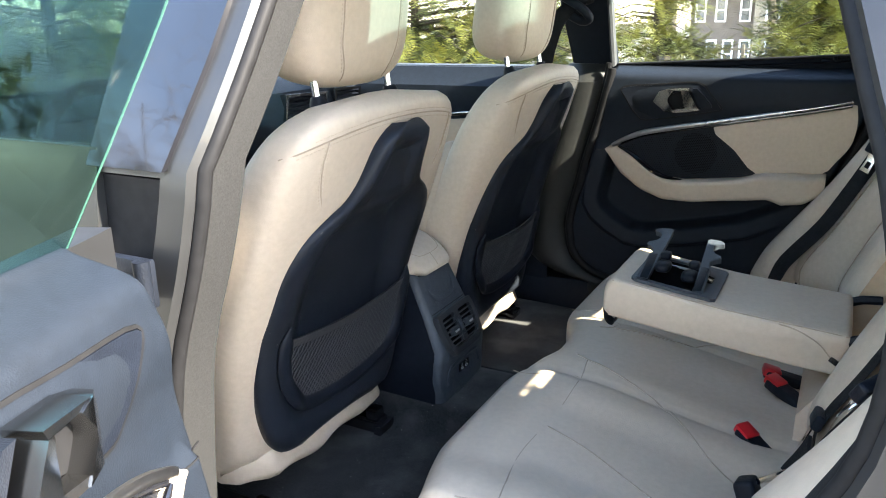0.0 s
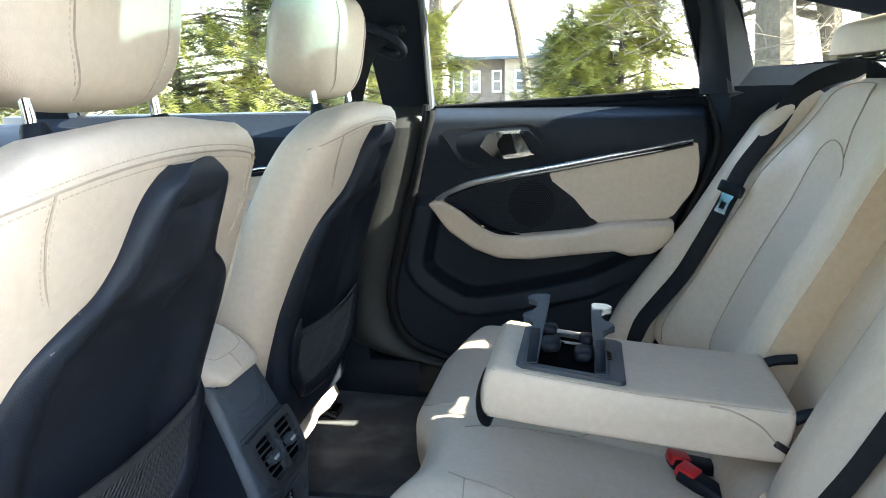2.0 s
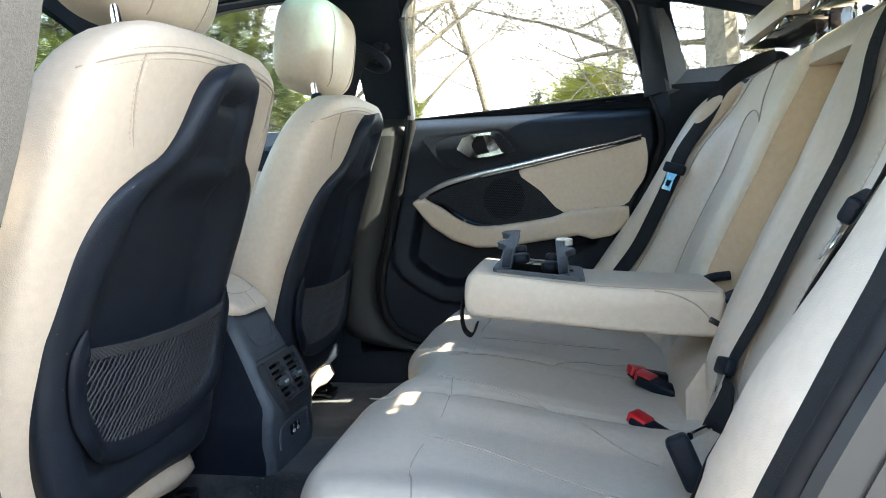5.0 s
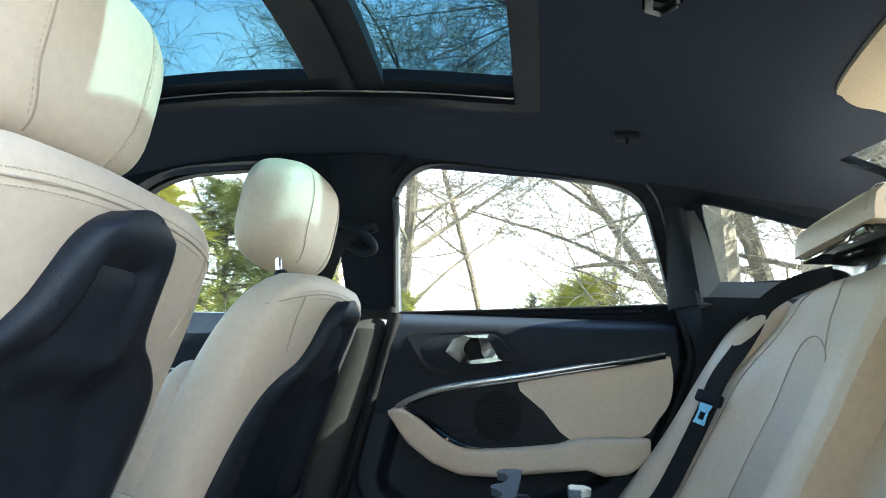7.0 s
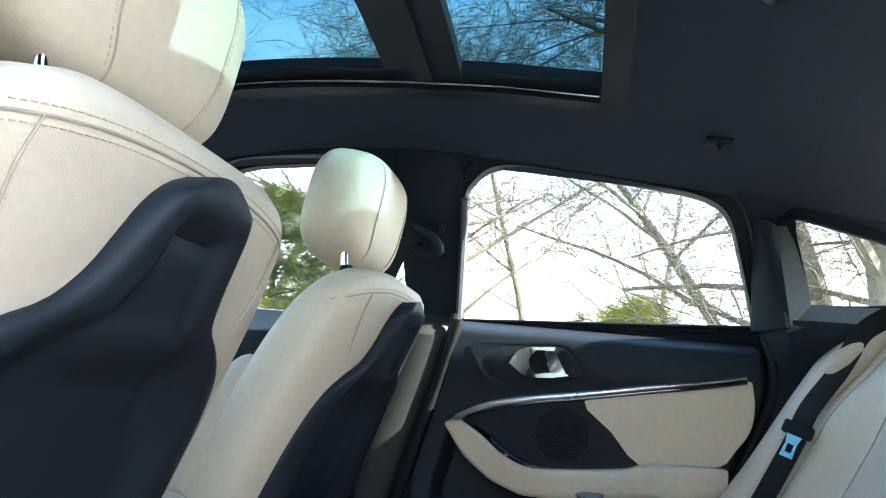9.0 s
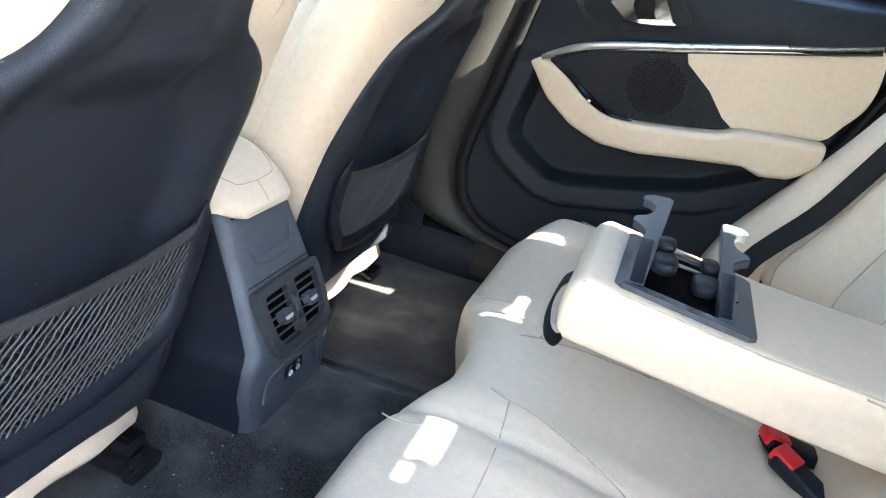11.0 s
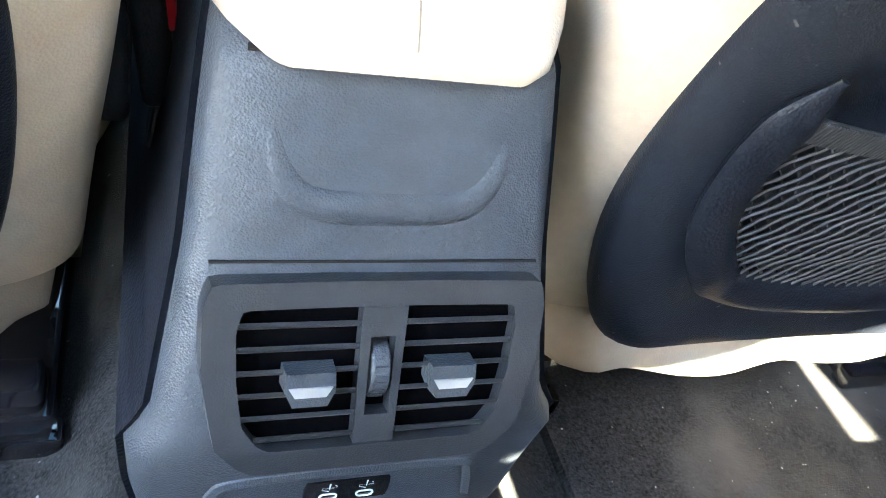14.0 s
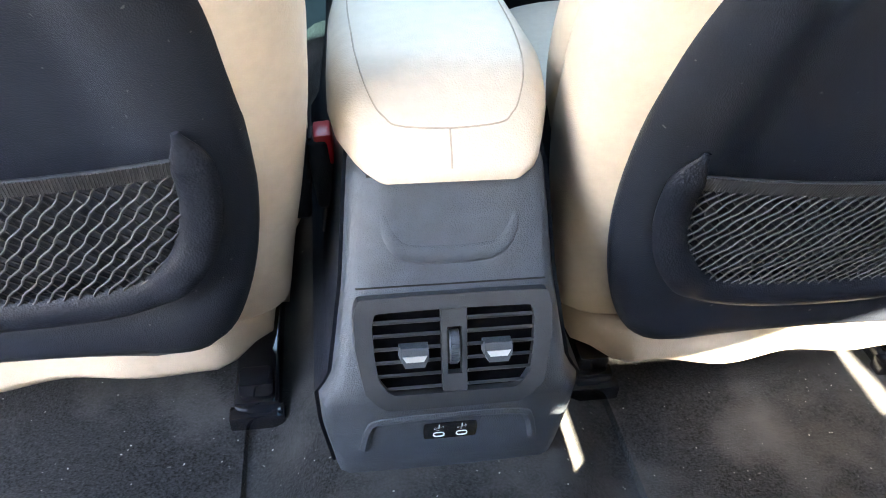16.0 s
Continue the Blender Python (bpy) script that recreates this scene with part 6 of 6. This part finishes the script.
f = lambda u, v: (glass_x(0.955 + 0.34 * v) - 0.030 + 0.02 * (2 * u - 1) ** 2, -0.158 - 0.03 * step(0.7, 1, v) * u * 0 + 0.135 * u + 0.02 * v * u, 0.955 + 0.34 * v)
surface(bm, f, 8, 12, lambda u, v: (glass_x(0.955 + 0.34 * v) + 0.01, -0.158 + 0.135 * u + 0.02 * v * u, 0.955 + 0.34 * v))
tagged(part("pillar_upper", bm, SOFT), "soft black upper door pillar", "pillar", kind="structure")
bm = bmesh.new()
tube(bm, [(glass_x(z) - 0.024, -0.158 + 0.008 * math.sin(z * 9), z) for z in [0.955 + 0.25 * k / 12 for k in range(13)]], 0.017, 8, flat=0.5, up=(0, 1, 0))
part_ob = tagged(part("pillar_edge_trim", bm, REVEAL), "grey cloth edge of the door pillar", "trim", kind="structure")
fbelt = thing("front_seat_belt", "black front seat belt with looped guide on the door pillar", "seat belt")
part("guide", rbox(bmesh.new(), (0.030, 0.095, 0.030), (0.640, -0.068, 1.118), 0.010, 3, Matrix.Rotation(radians(-28), 4, "X")), BLACK, fbelt)
bm = bmesh.new()
tube(bm, smooth_line([(0.632, -0.022, 1.155), (0.622, -0.062, 1.135), (0.622, -0.105, 1.108), (0.630, -0.120, 1.085), (0.640, -0.095, 1.078), (0.642, -0.05, 1.10)], 6), 0.012, 10)
part("guide_loop", bm, SOFT, fbelt)
bm = bmesh.new()
tube(bm, smooth_line([(0.640, -0.112, 1.142), (0.640, -0.120, 1.125)], 3), 0.010, 8)
part("guide_cap", bm, FELT, fbelt)
bm = bmesh.new()
ribbon(bm, smooth_line([(0.620, -0.070, 1.120), (0.600, -0.030, 1.06), (0.640, 0.02, 0.90), (0.69, 0.06, 0.60), (0.70, 0.08, 0.40)], 6), 0.046, 0.002, (0.1, 1, 0.3))
part("webbing", bm, BELT, fbelt)
door_f = thing("door_3", "front passenger door with dark panel and beige insert", "car door", kind="structure")
bm = bmesh.new()
surface(bm, lambda u, v: (0.75 + 0.06 * step(0.90, 1.0, v) - 0.02 * math.exp(-((v - 0.5) / 0.1) ** 2), 0.03 + 1.0 * u, 0.25 + 0.69 * v), 20, 24, lambda u, v: (0.83, 0.03 + 1.0 * u, 0.25 + 0.69 * v))
part("panel", bm, SOFT, door_f)
bm = bmesh.new()
tube(bm, smooth_line([(0.735, 0.05, 0.835), (0.73, 0.3, 0.80), (0.73, 0.6, 0.77), (0.735, 0.9, 0.75)], 6), 0.006, 8, flat=0.6, up=(1, 0, 0))
part("trim_strip", bm, CHROME, door_f)
bm = bmesh.new()
plate(bm, [(0.05, 0.815), (0.30, 0.782), (0.60, 0.75), (0.60, 0.65), (0.05, 0.66)], [], lambda y, z: (0.733, y, z), lambda y, z: (0.755, y, z))
part("leather_insert", bm, LEATHER, door_f)
bm = bmesh.new()
rbox(bm, (0.07, 0.55, 0.06), (0.72, 0.35, 0.63), 0.018, 3)
part("armrest", bm, LEATHER, door_f)
# front door on the near side: panel and pane, closed
door_n = thing("door_4", "closed driver's door with dark panel and reflecting window", "car door", kind="structure")
bm = bmesh.new()
surface(bm, lambda u, v: (-0.75 - 0.06 * step(0.90, 1.0, v), 0.03 + 1.0 * u, 0.25 + 0.69 * v), 16, 20, lambda u, v: (-0.905 + 0.03 * (2 * v - 1) ** 2, 0.012 + 1.02 * u, 0.25 + 0.70 * v))
part("panel", bm, PAINT, door_n)
bm = bmesh.new()
plate(bm, ring_out(FRONT_WINDOW, 0.010), [], lambda y, z: (-glass_x(z) - 0.030, y, z), lambda y, z: (-glass_x(z) - 0.034, y, z))
part("pane", bm, REFLECTING, door_n)
bm = bmesh.new()
plate(bm, [(-0.106, 0.93), (0.022, 0.93), (0.044, 1.15), (0.062, 1.225), (0.10, 1.285), (-0.03, 1.30), (-0.120, 1.25), (-0.128, 1.15), (-0.122, 1.05)], [], lambda y, z: (-glass_x(z) - 0.050, y, z), lambda y, z: (-glass_x(z) - 0.062, y, z))
part("pillar_cover", bm, GLOSS, door_n, "gloss black outer pillar cover")

# ---- dashboard ----
dash = thing("dashboard", "dark dashboard with chrome-rimmed air vents", "dashboard")
bm = bmesh.new()
loops = []
for i in range(25):
    x = -0.74 + 1.48 * i / 24
    loops.append([(x, 0.78, 0.60), (x, 0.74, 0.74), (x, 0.73, 0.84), (x, 0.75, 0.885), (x, 0.82, 0.915), (x, 1.0, 0.925), (x, 1.08, 0.92), (x, 1.08, 0.60)])
loft(bm, loops)
part("body", bm, SOFT, dash, angle=40)
for cx, w in ((-0.62, 0.17), (-0.05, 0.26), (0.43, 0.20), (0.65, 0.14)):
    bm = bmesh.new()
    plate(bm, [(cx - w / 2, 0.80), (cx + w / 2, 0.79), (cx + w / 2 + 0.02, 0.875), (cx - w / 2 + 0.01, 0.88)], [[(cx - w / 2 + 0.008, 0.808), (cx + w / 2 - 0.008, 0.800), (cx + w / 2 + 0.008, 0.868), (cx - w / 2 + 0.02, 0.872)]], lambda x, z: (x, 0.722, z), lambda x, z: (x, 0.745, z))
    v = part("vent_surround", bm, CHROME, dash)
    for k in range(5):
        part("slat", rbox(bmesh.new(), (w - 0.012, 0.022, 0.003), (cx + 0.004 + k * 0.002, 0.733, 0.815 + 0.013 * k), 0.0008, 1, Matrix.Rotation(radians(12), 4, "X")), BLACK, v)
wheel_t = thing("steering_wheel", "black leather steering wheel behind the driver's seat", "steering wheel", at=(-0.385, 0.56, 0.80))
bm = bmesh.new()
Rw = Matrix.Rotation(radians(65), 4, "X")
tube(bm, [Rw @ Vector((0.183 * math.cos(a), 0.183 * math.sin(a), 0)) for a in (2 * math.pi * k / 48 for k in range(48))], 0.016, 10, closed=True)
part("rim", bm, SOFT, wheel_t)
part("hub", rbox(bmesh.new(), (0.16, 0.12, 0.04), (0, 0, 0), 0.015, 3, Rw), SOFT, wheel_t)
for a in (0, math.pi, -math.pi / 2):
    bm = bmesh.new()
    tube(bm, [Rw @ Vector((0.06 * math.cos(a), 0.06 * math.sin(a), 0)), Rw @ Vector((0.18 * math.cos(a), 0.18 * math.sin(a), 0))], 0.014, 8)
    part("spoke", bm, SOFT, wheel_t)
# front belt buckles beside the console
for s in (-1, 1):
    b = thing("front_belt_buckle", "black front belt buckle with red button beside the console", "buckle", group="belt buckles", at=(s * 0.128, 0.18, 0.50))
    part("housing", rbox(bmesh.new(), (0.020, 0.034, 0.11), (0, 0, -0.045), 0.006, 3, Matrix.Rotation(radians(-14), 4, "X")), BLACK, b)
    part("button", rbox(bmesh.new(), (0.013, 0.026, 0.012), (0, 0.002, 0.008), 0.003, 2, Matrix.Rotation(radians(-14), 4, "X")), RED, b, "red release button")

# ---- outside ----
GROUND = material("grey_drive_and_grass", (0.17, 0.165, 0.155), 0.95, vary=0.25, scale=40, bump=0.5, bump_scale=90, stain=0.6, stain_scale=0.25, stain_colour=(0.13, 0.125, 0.07))
BARK = material("grey_bark", (0.095, 0.080, 0.058), 0.95, vary=0.35, scale=30, bump=0.8, bump_scale=60, stain=0.4, stain_scale=3, stain_colour=(0.11, 0.095, 0.07))
TWIG = material("pale_twig_bark", (0.120, 0.102, 0.075), 0.9, vary=0.3, scale=20)
LEAF = material("yellow_green_needles", (0.25, 0.255, 0.050), 0.7, vary=0.5, scale=6, stain=0.8, stain_scale=1.6, stain_colour=(0.38, 0.335, 0.070))
LEAF_DARK = material("dark_green_needles", (0.085, 0.105, 0.032), 0.7, vary=0.5, scale=6, stain=0.7, stain_scale=1.5, stain_colour=(0.19, 0.18, 0.042))
SIDING = material("tan_siding", (0.21, 0.18, 0.14), 0.85, vary=0.12, scale=3, stain=0.2, stain_scale=0.5, stain_colour=(0.17, 0.15, 0.12))
SIDING_DARK = material("grey_brown_siding", (0.12, 0.10, 0.086), 0.85, vary=0.15, scale=3)
SHINGLE = material("blue_grey_shingles", (0.060, 0.072, 0.082), 0.9, vary=0.2, scale=8)
WHITE = material("white_window_paint", (0.75, 0.75, 0.73), 0.6, vary=0.03)
DARKPANE = material("dark_house_pane", (0.06, 0.07, 0.08), 0.1, vary=0.1, coat=0.5)


def ground_z(x, y):
    return -0.105 * max(0.0, x - 9.0) * step(9, 20, x) if x > 9 else 0.0


bm = bmesh.new()
bmesh.ops.create_grid(bm, x_segments=120, y_segments=120, size=1.0)
for v in bm.verts:
    f = lambda q: math.copysign(abs(q) ** 2.6 * 700, q)
    x, y = f(v.co.x), f(v.co.y)
    v.co = (x, y, max(-6.0, ground_z(x, y)))
tagged(part("ground", bm, GROUND), "pale drive and dry winter grass sloping away", "ground", kind="structure")


def bare_tree(name, label, x, y, height, seed, trunk=0.16, lean=(0, 0), levels=5, fork=0.35, spread=0.62):
    """A leafless tree: a tapered trunk with limbs that fork down to fine twigs."""
    rnd = random.Random(seed)
    tree = thing(name, label, "tree", group="bare trees", at=(x, y, max(-6.0, ground_z(x, y))))
    limbs, twigs = bmesh.new(), bmesh.new()

    def grow(p, d, length, r, level):
        n = 8 if level < 3 else 5
        pts, q = [p.copy()], d.normalized()
        curl = Vector((rnd.uniform(-1, 1), rnd.uniform(-1, 1), rnd.uniform(-0.5, 0.5))) * (0.05 + 0.02 * level)
        for _ in range(n):
            q = (q + curl + Vector((rnd.uniform(-1, 1), rnd.uniform(-1, 1), rnd.uniform(-0.8, 0.9))) * (0.06 + 0.03 * level)).normalized()
            pts.append(pts[-1] + q * length / n)
        tube(limbs if level < 3 else twigs, pts, lambda t: max(0.0036, r * (1 - 0.55 * t)), 8 if level == 0 else (5 if level < 3 else 3), caps=False)
        if level >= levels:
            return
        kids = rnd.randint(4, 5) if level else rnd.randint(9, 12)
        for k in range(kids):
            t = rnd.uniform(fork if level == 0 else 0.18, 1.0)
            i = min(int(t * n), n - 1)
            base = pts[i] + (pts[i + 1] - pts[i]) * (t * n - i)
            way = (pts[i + 1] - pts[i]).normalized()
            side = Vector((rnd.uniform(-1, 1), rnd.uniform(-1, 1), rnd.uniform(-0.45, 0.6))).normalized()
            nd = (way * (1 - spread) + side * spread).normalized()
            grow(base, nd, length * (rnd.uniform(0.45, 0.75) if level else rnd.uniform(0.35, 0.6)), r * (1 - 0.5 * t) * rnd.uniform(0.30, 0.50), level + 1)

    grow(Vector((0, 0, -0.3)), Vector((lean[0], lean[1], 1)), height, trunk, 0)
    part("trunk", limbs, BARK, tree)
    tagged(part("twigs", twigs, TWIG, tree), kind="stuff")
    return tree


def evergreen(name, label, x, y, height, radius, seed, mat, sprays=900, base=0.0, droop=0.25, size=0.26):
    """A conifer: trunk, limbs, and a crown of many flat needle sprays with an uneven outline."""
    rnd = random.Random(seed)
    tree = thing(name, label, "tree", group="evergreens", at=(x, y, max(-6.0, ground_z(x, y)) + base))
    bm = bmesh.new()
    tube(bm, [(0, 0, -0.2), (0.03, 0.02, height * 0.5), (0, 0.02, height * 0.96)], lambda t: 0.07 * (1 - 0.85 * t), 8)
    part("trunk", bm, BARK, tree)
    lim, crown = bmesh.new(), bmesh.new()
    for k in range(110):
        z = height * rnd.uniform(0.06, 0.94)
        a = rnd.uniform(0, 2 * math.pi)
        r = radius * (1 - (z / height) ** 1.4) * rnd.uniform(0.55, 1.12) + 0.06
        tube(lim, [(0, 0, z), (0.5 * r * math.cos(a), 0.5 * r * math.sin(a), z + 0.06 * r), (r * math.cos(a), r * math.sin(a), z - droop * 0.4 * r)], lambda t: 0.014 * (1 - 0.7 * t), 4, caps=False)
        for s in range(max(4, int(sprays / 110))):
            t = rnd.uniform(0.30, 1.05)
            c = Vector((r * t * math.cos(a), r * t * math.sin(a), z + 0.05 * r - droop * 0.5 * r * t * t)) + Vector((rnd.uniform(-1, 1), rnd.uniform(-1, 1), rnd.uniform(-1, 1))) * 0.10
            b = a + rnd.uniform(-1.0, 1.0)
            d = Vector((math.cos(b), math.sin(b), rnd.uniform(-0.9, 0.9))).normalized()
            w = d.cross(Vector((rnd.uniform(-0.3, 0.3), rnd.uniform(-0.3, 0.3), 1))).normalized()
            ln = size * 0.72 * rnd.uniform(0.6, 1.25)
            stem = 0.004
            for m in range(7):
                f = (m + 0.5) / 7
                o = c + d * ln * f + Vector((0, 0, -0.10 * ln * f * f))
                lw = ln * 0.30 * (1 - 0.6 * f)
                for sg in (-1, 1):
                    tip = o + w * sg * lw + d * lw * 0.7
                    crown.faces.new([crown.verts.new(o - d * ln * 0.030), crown.verts.new(o + d * ln * 0.035), crown.verts.new(tip)])
    part("limbs", lim, BARK, tree)
    tagged(part("crown", crown, mat, tree, angle=180), kind="stuff")
    return tree


def polar(az, dist):
    """A place at a bearing from the cabin, degrees from the car's right towards its front."""
    return (-1.0 + dist * math.cos(radians(az)), -0.5 + dist * math.sin(radians(az)))


evergreen("evergreen_tree", "yellow-green conifer with feathery sprays beyond the drive", *polar(-2.6, 9.5), 2.3, 1.75, 3, LEAF, 6600, size=0.36)
for az, d, h, r, sd, m, n in ((11.8, 10.0, 2.1, 1.0, 5, LEAF, 3400), (1.0, 9.8, 2.05, 1.0, 4, LEAF_DARK, 3000), (19.5, 8.5, 2.4, 1.3, 6, LEAF, 4800), (24.5, 7.8, 2.8, 1.5, 7, LEAF_DARK, 5200), (30.0, 7.5, 2.7, 1.5, 8, LEAF, 4800), (36.5, 7.4, 2.7, 1.5, 9, LEAF_DARK, 4800), (44, 8.0, 2.6, 1.5, 10, LEAF, 3400)):
    evergreen("evergreen_bush", "dense yellow-green evergreen bush beside the drive", *polar(az, d), h, r, sd, m, n, size=0.32)
for az, d, h, r, sd, m in ((118, 8.5, 5.6, 2.0, 11, LEAF_DARK), (127, 8.5, 4.6, 1.9, 12, LEAF_DARK), (137, 8.0, 2.6, 1.5, 13, LEAF_DARK), (108, 9.5, 6.0, 2.2, 14, LEAF_DARK), (150, 9, 2.6, 1.6, 15, LEAF_DARK),
                           (50, 6.4, 3.3, 1.15, 16, LEAF), (57, 5.6, 2.7, 1.0, 17, LEAF_DARK), (62, 6.6, 3.4, 1.2, 18, LEAF), (69, 6.0, 3.2, 1.2, 19, LEAF_DARK)):
    evergreen("evergreen_tree", "tall dense evergreen tree by the drive, some added unseen to cut light", *polar(az, d), h, r, sd, m, 2200, size=0.36)
for az, d, h, sd, tr, ln in ((11.3, 13.0, 10.0, 21, 0.15, (0.02, 0.00)), (-15.2, 11.0, 10.0, 22, 0.115, (0.0, 0.60)), (-13.5, 7.0, 8.5, 23, 0.20, (0.05, -0.03)), (-17.5, 9.5, 9.0, 24, 0.16, (0, 0.05)), (4.0, 16.0, 12.0, 25, 0.09, (0, -0.05)), (-4.0, 18.0, 12.5, 26, 0.10, (0, 0.1)), (16.0, 17.0, 12.0, 27, 0.17, (0, 0)), (26.0, 16.0, 8.5, 28, 0.14, (0, -0.06)), (-23.0, 12.0, 11.0, 29, 0.2, (0, 0)), (125, 13, 11, 30, 0.18, (0, 0)), (150, 12, 10, 31, 0.18, (0.1, 0)), (40, 17, 8, 32, 0.14, (0, 0)), (-20.5, 6.4, 8.0, 33, 0.17, (0.03, 0.06)), (-26, 8.0, 9.0, 34, 0.15, (0, 0.04))):
    bare_tree("bare_tree", "leafless tree with fine branching twigs against the sky", *polar(az, d), h * 0.62, sd, tr, ln)

# left and left-rear trees; those at 232 and 246 are unseen, added to cut light
for az, d, h, r, sd, m in ((163, 8.5, 2.8, 1.7, 41, LEAF_DARK), (176, 8.0, 3.2, 1.6, 42, LEAF), (232, 8.0, 5.0, 1.9, 46, LEAF_DARK), (246, 8.5, 5.0, 1.9, 47, LEAF_DARK), (190, 9.0, 4.6, 1.8, 43, LEAF_DARK), (204, 8.5, 4.2, 1.7, 44, LEAF_DARK), (219, 9.0, 4.6, 1.8, 45, LEAF)):
    evergreen("evergreen_tree", "tall dense evergreen tree by the drive, some added unseen to cut light", *polar(az, d), h, r, sd, m, 1800, size=0.36)

# house across the slope
house = thing("house", "two-storey tan and grey-brown house with blue-grey hip roof", "house", at=(44.0, 1.9, -3.6))
part("wall_front", rbox(bmesh.new(), (8.0, 5.6, 6.2), (4.0, -0.3, 3.1), 0.02, 1), SIDING, house, "tan sided wall")
part("wall_side", rbox(bmesh.new(), (8.0, 3.6, 6.2), (5.2, 4.25, 3.1), 0.02, 1), SIDING_DARK, house, "grey-brown sided wall")
bm = bmesh.new()
lo = [(-0.6, -3.6, 6.15), (10.2, -3.6, 6.15), (10.2, 6.5, 6.15), (-0.6, 6.5, 6.15)]
hi = [(3.6, -0.6, 7.5), (5.6, -0.6, 7.5), (5.6, 2.4, 7.5), (3.6, 2.4, 7.5)]
loft(bm, [lo, [(x * 1.0, y, z + 0.15) for x, y, z in lo], hi])
part("roof", bm, SHINGLE, house, "blue-grey shingle hip roof")


def house_window(y, z, w, h, x=-0.02):
    bm = bmesh.new()
    wy, hz = w / 2, h / 2
    plate(bm, [(-wy, -hz), (wy, -hz), (wy, hz), (-wy, hz)], [[(-wy + 0.1, -hz + 0.1), (-wy + 0.1, -0.04), (wy - 0.1, -0.04), (wy - 0.1, -hz + 0.1)], [(-wy + 0.1, 0.04), (-wy + 0.1, hz - 0.1), (wy - 0.1, hz - 0.1), (wy - 0.1, 0.04)]], lambda u, v: (x - 0.06, y + u, z + v), lambda u, v: (x + 0.02, y + u, z + v))
    fr = part("window", bm, WHITE, house, "white-framed window")
    part("pane", rbox(bmesh.new(), (0.02, w - 0.16, h - 0.16), (x - 0.005, y, z), 0), DARKPANE, fr)


for y, z, w, h in ((1.55, 4.9, 0.75, 1.25), (-0.6, 4.9, 0.95, 1.25), (1.6, 2.6, 0.55, 1.3), (-0.1, 2.3, 0.9, 1.2), (-1.2, 2.3, 0.9, 1.2), (-2.2, 4.9, 0.9, 1.25)):
    house_window(y, z, w, h)
for y, z, w, h in ((3.1, 4.9, 0.6, 1.3), (4.4, 4.9, 0.6, 1.3), (5.5, 4.9, 0.6, 1.3), (3.0, 2.5, 0.6, 1.6), (3.9, 2.5, 0.6, 1.6), (4.8, 2.5, 0.6, 1.6)):
    house_window(y, z, w, h, 1.18)
part("vent_pipe", tube(bmesh.new(), [(3.0, 0.2, 7.0), (3.0, 0.2, 8.0)], 0.06, 8), WHITE, house)
# railing in front of the house
rail = thing("fence", "low dark post-and-rail fence in front of the house", "fence", at=(30.0, 2.6, -1.75))
for k in range(2):
    part("rail", rbox(bmesh.new(), (0.06, 7.0, 0.09), (0, 0, 1.55 - 0.45 * k), 0.01, 1), BARK, rail)
for k in range(8):
    part("post", rbox(bmesh.new(), (0.11, 0.11, 1.75), (0, -3.4 + 0.97 * k, 0.85), 0.01, 1), BARK, rail)
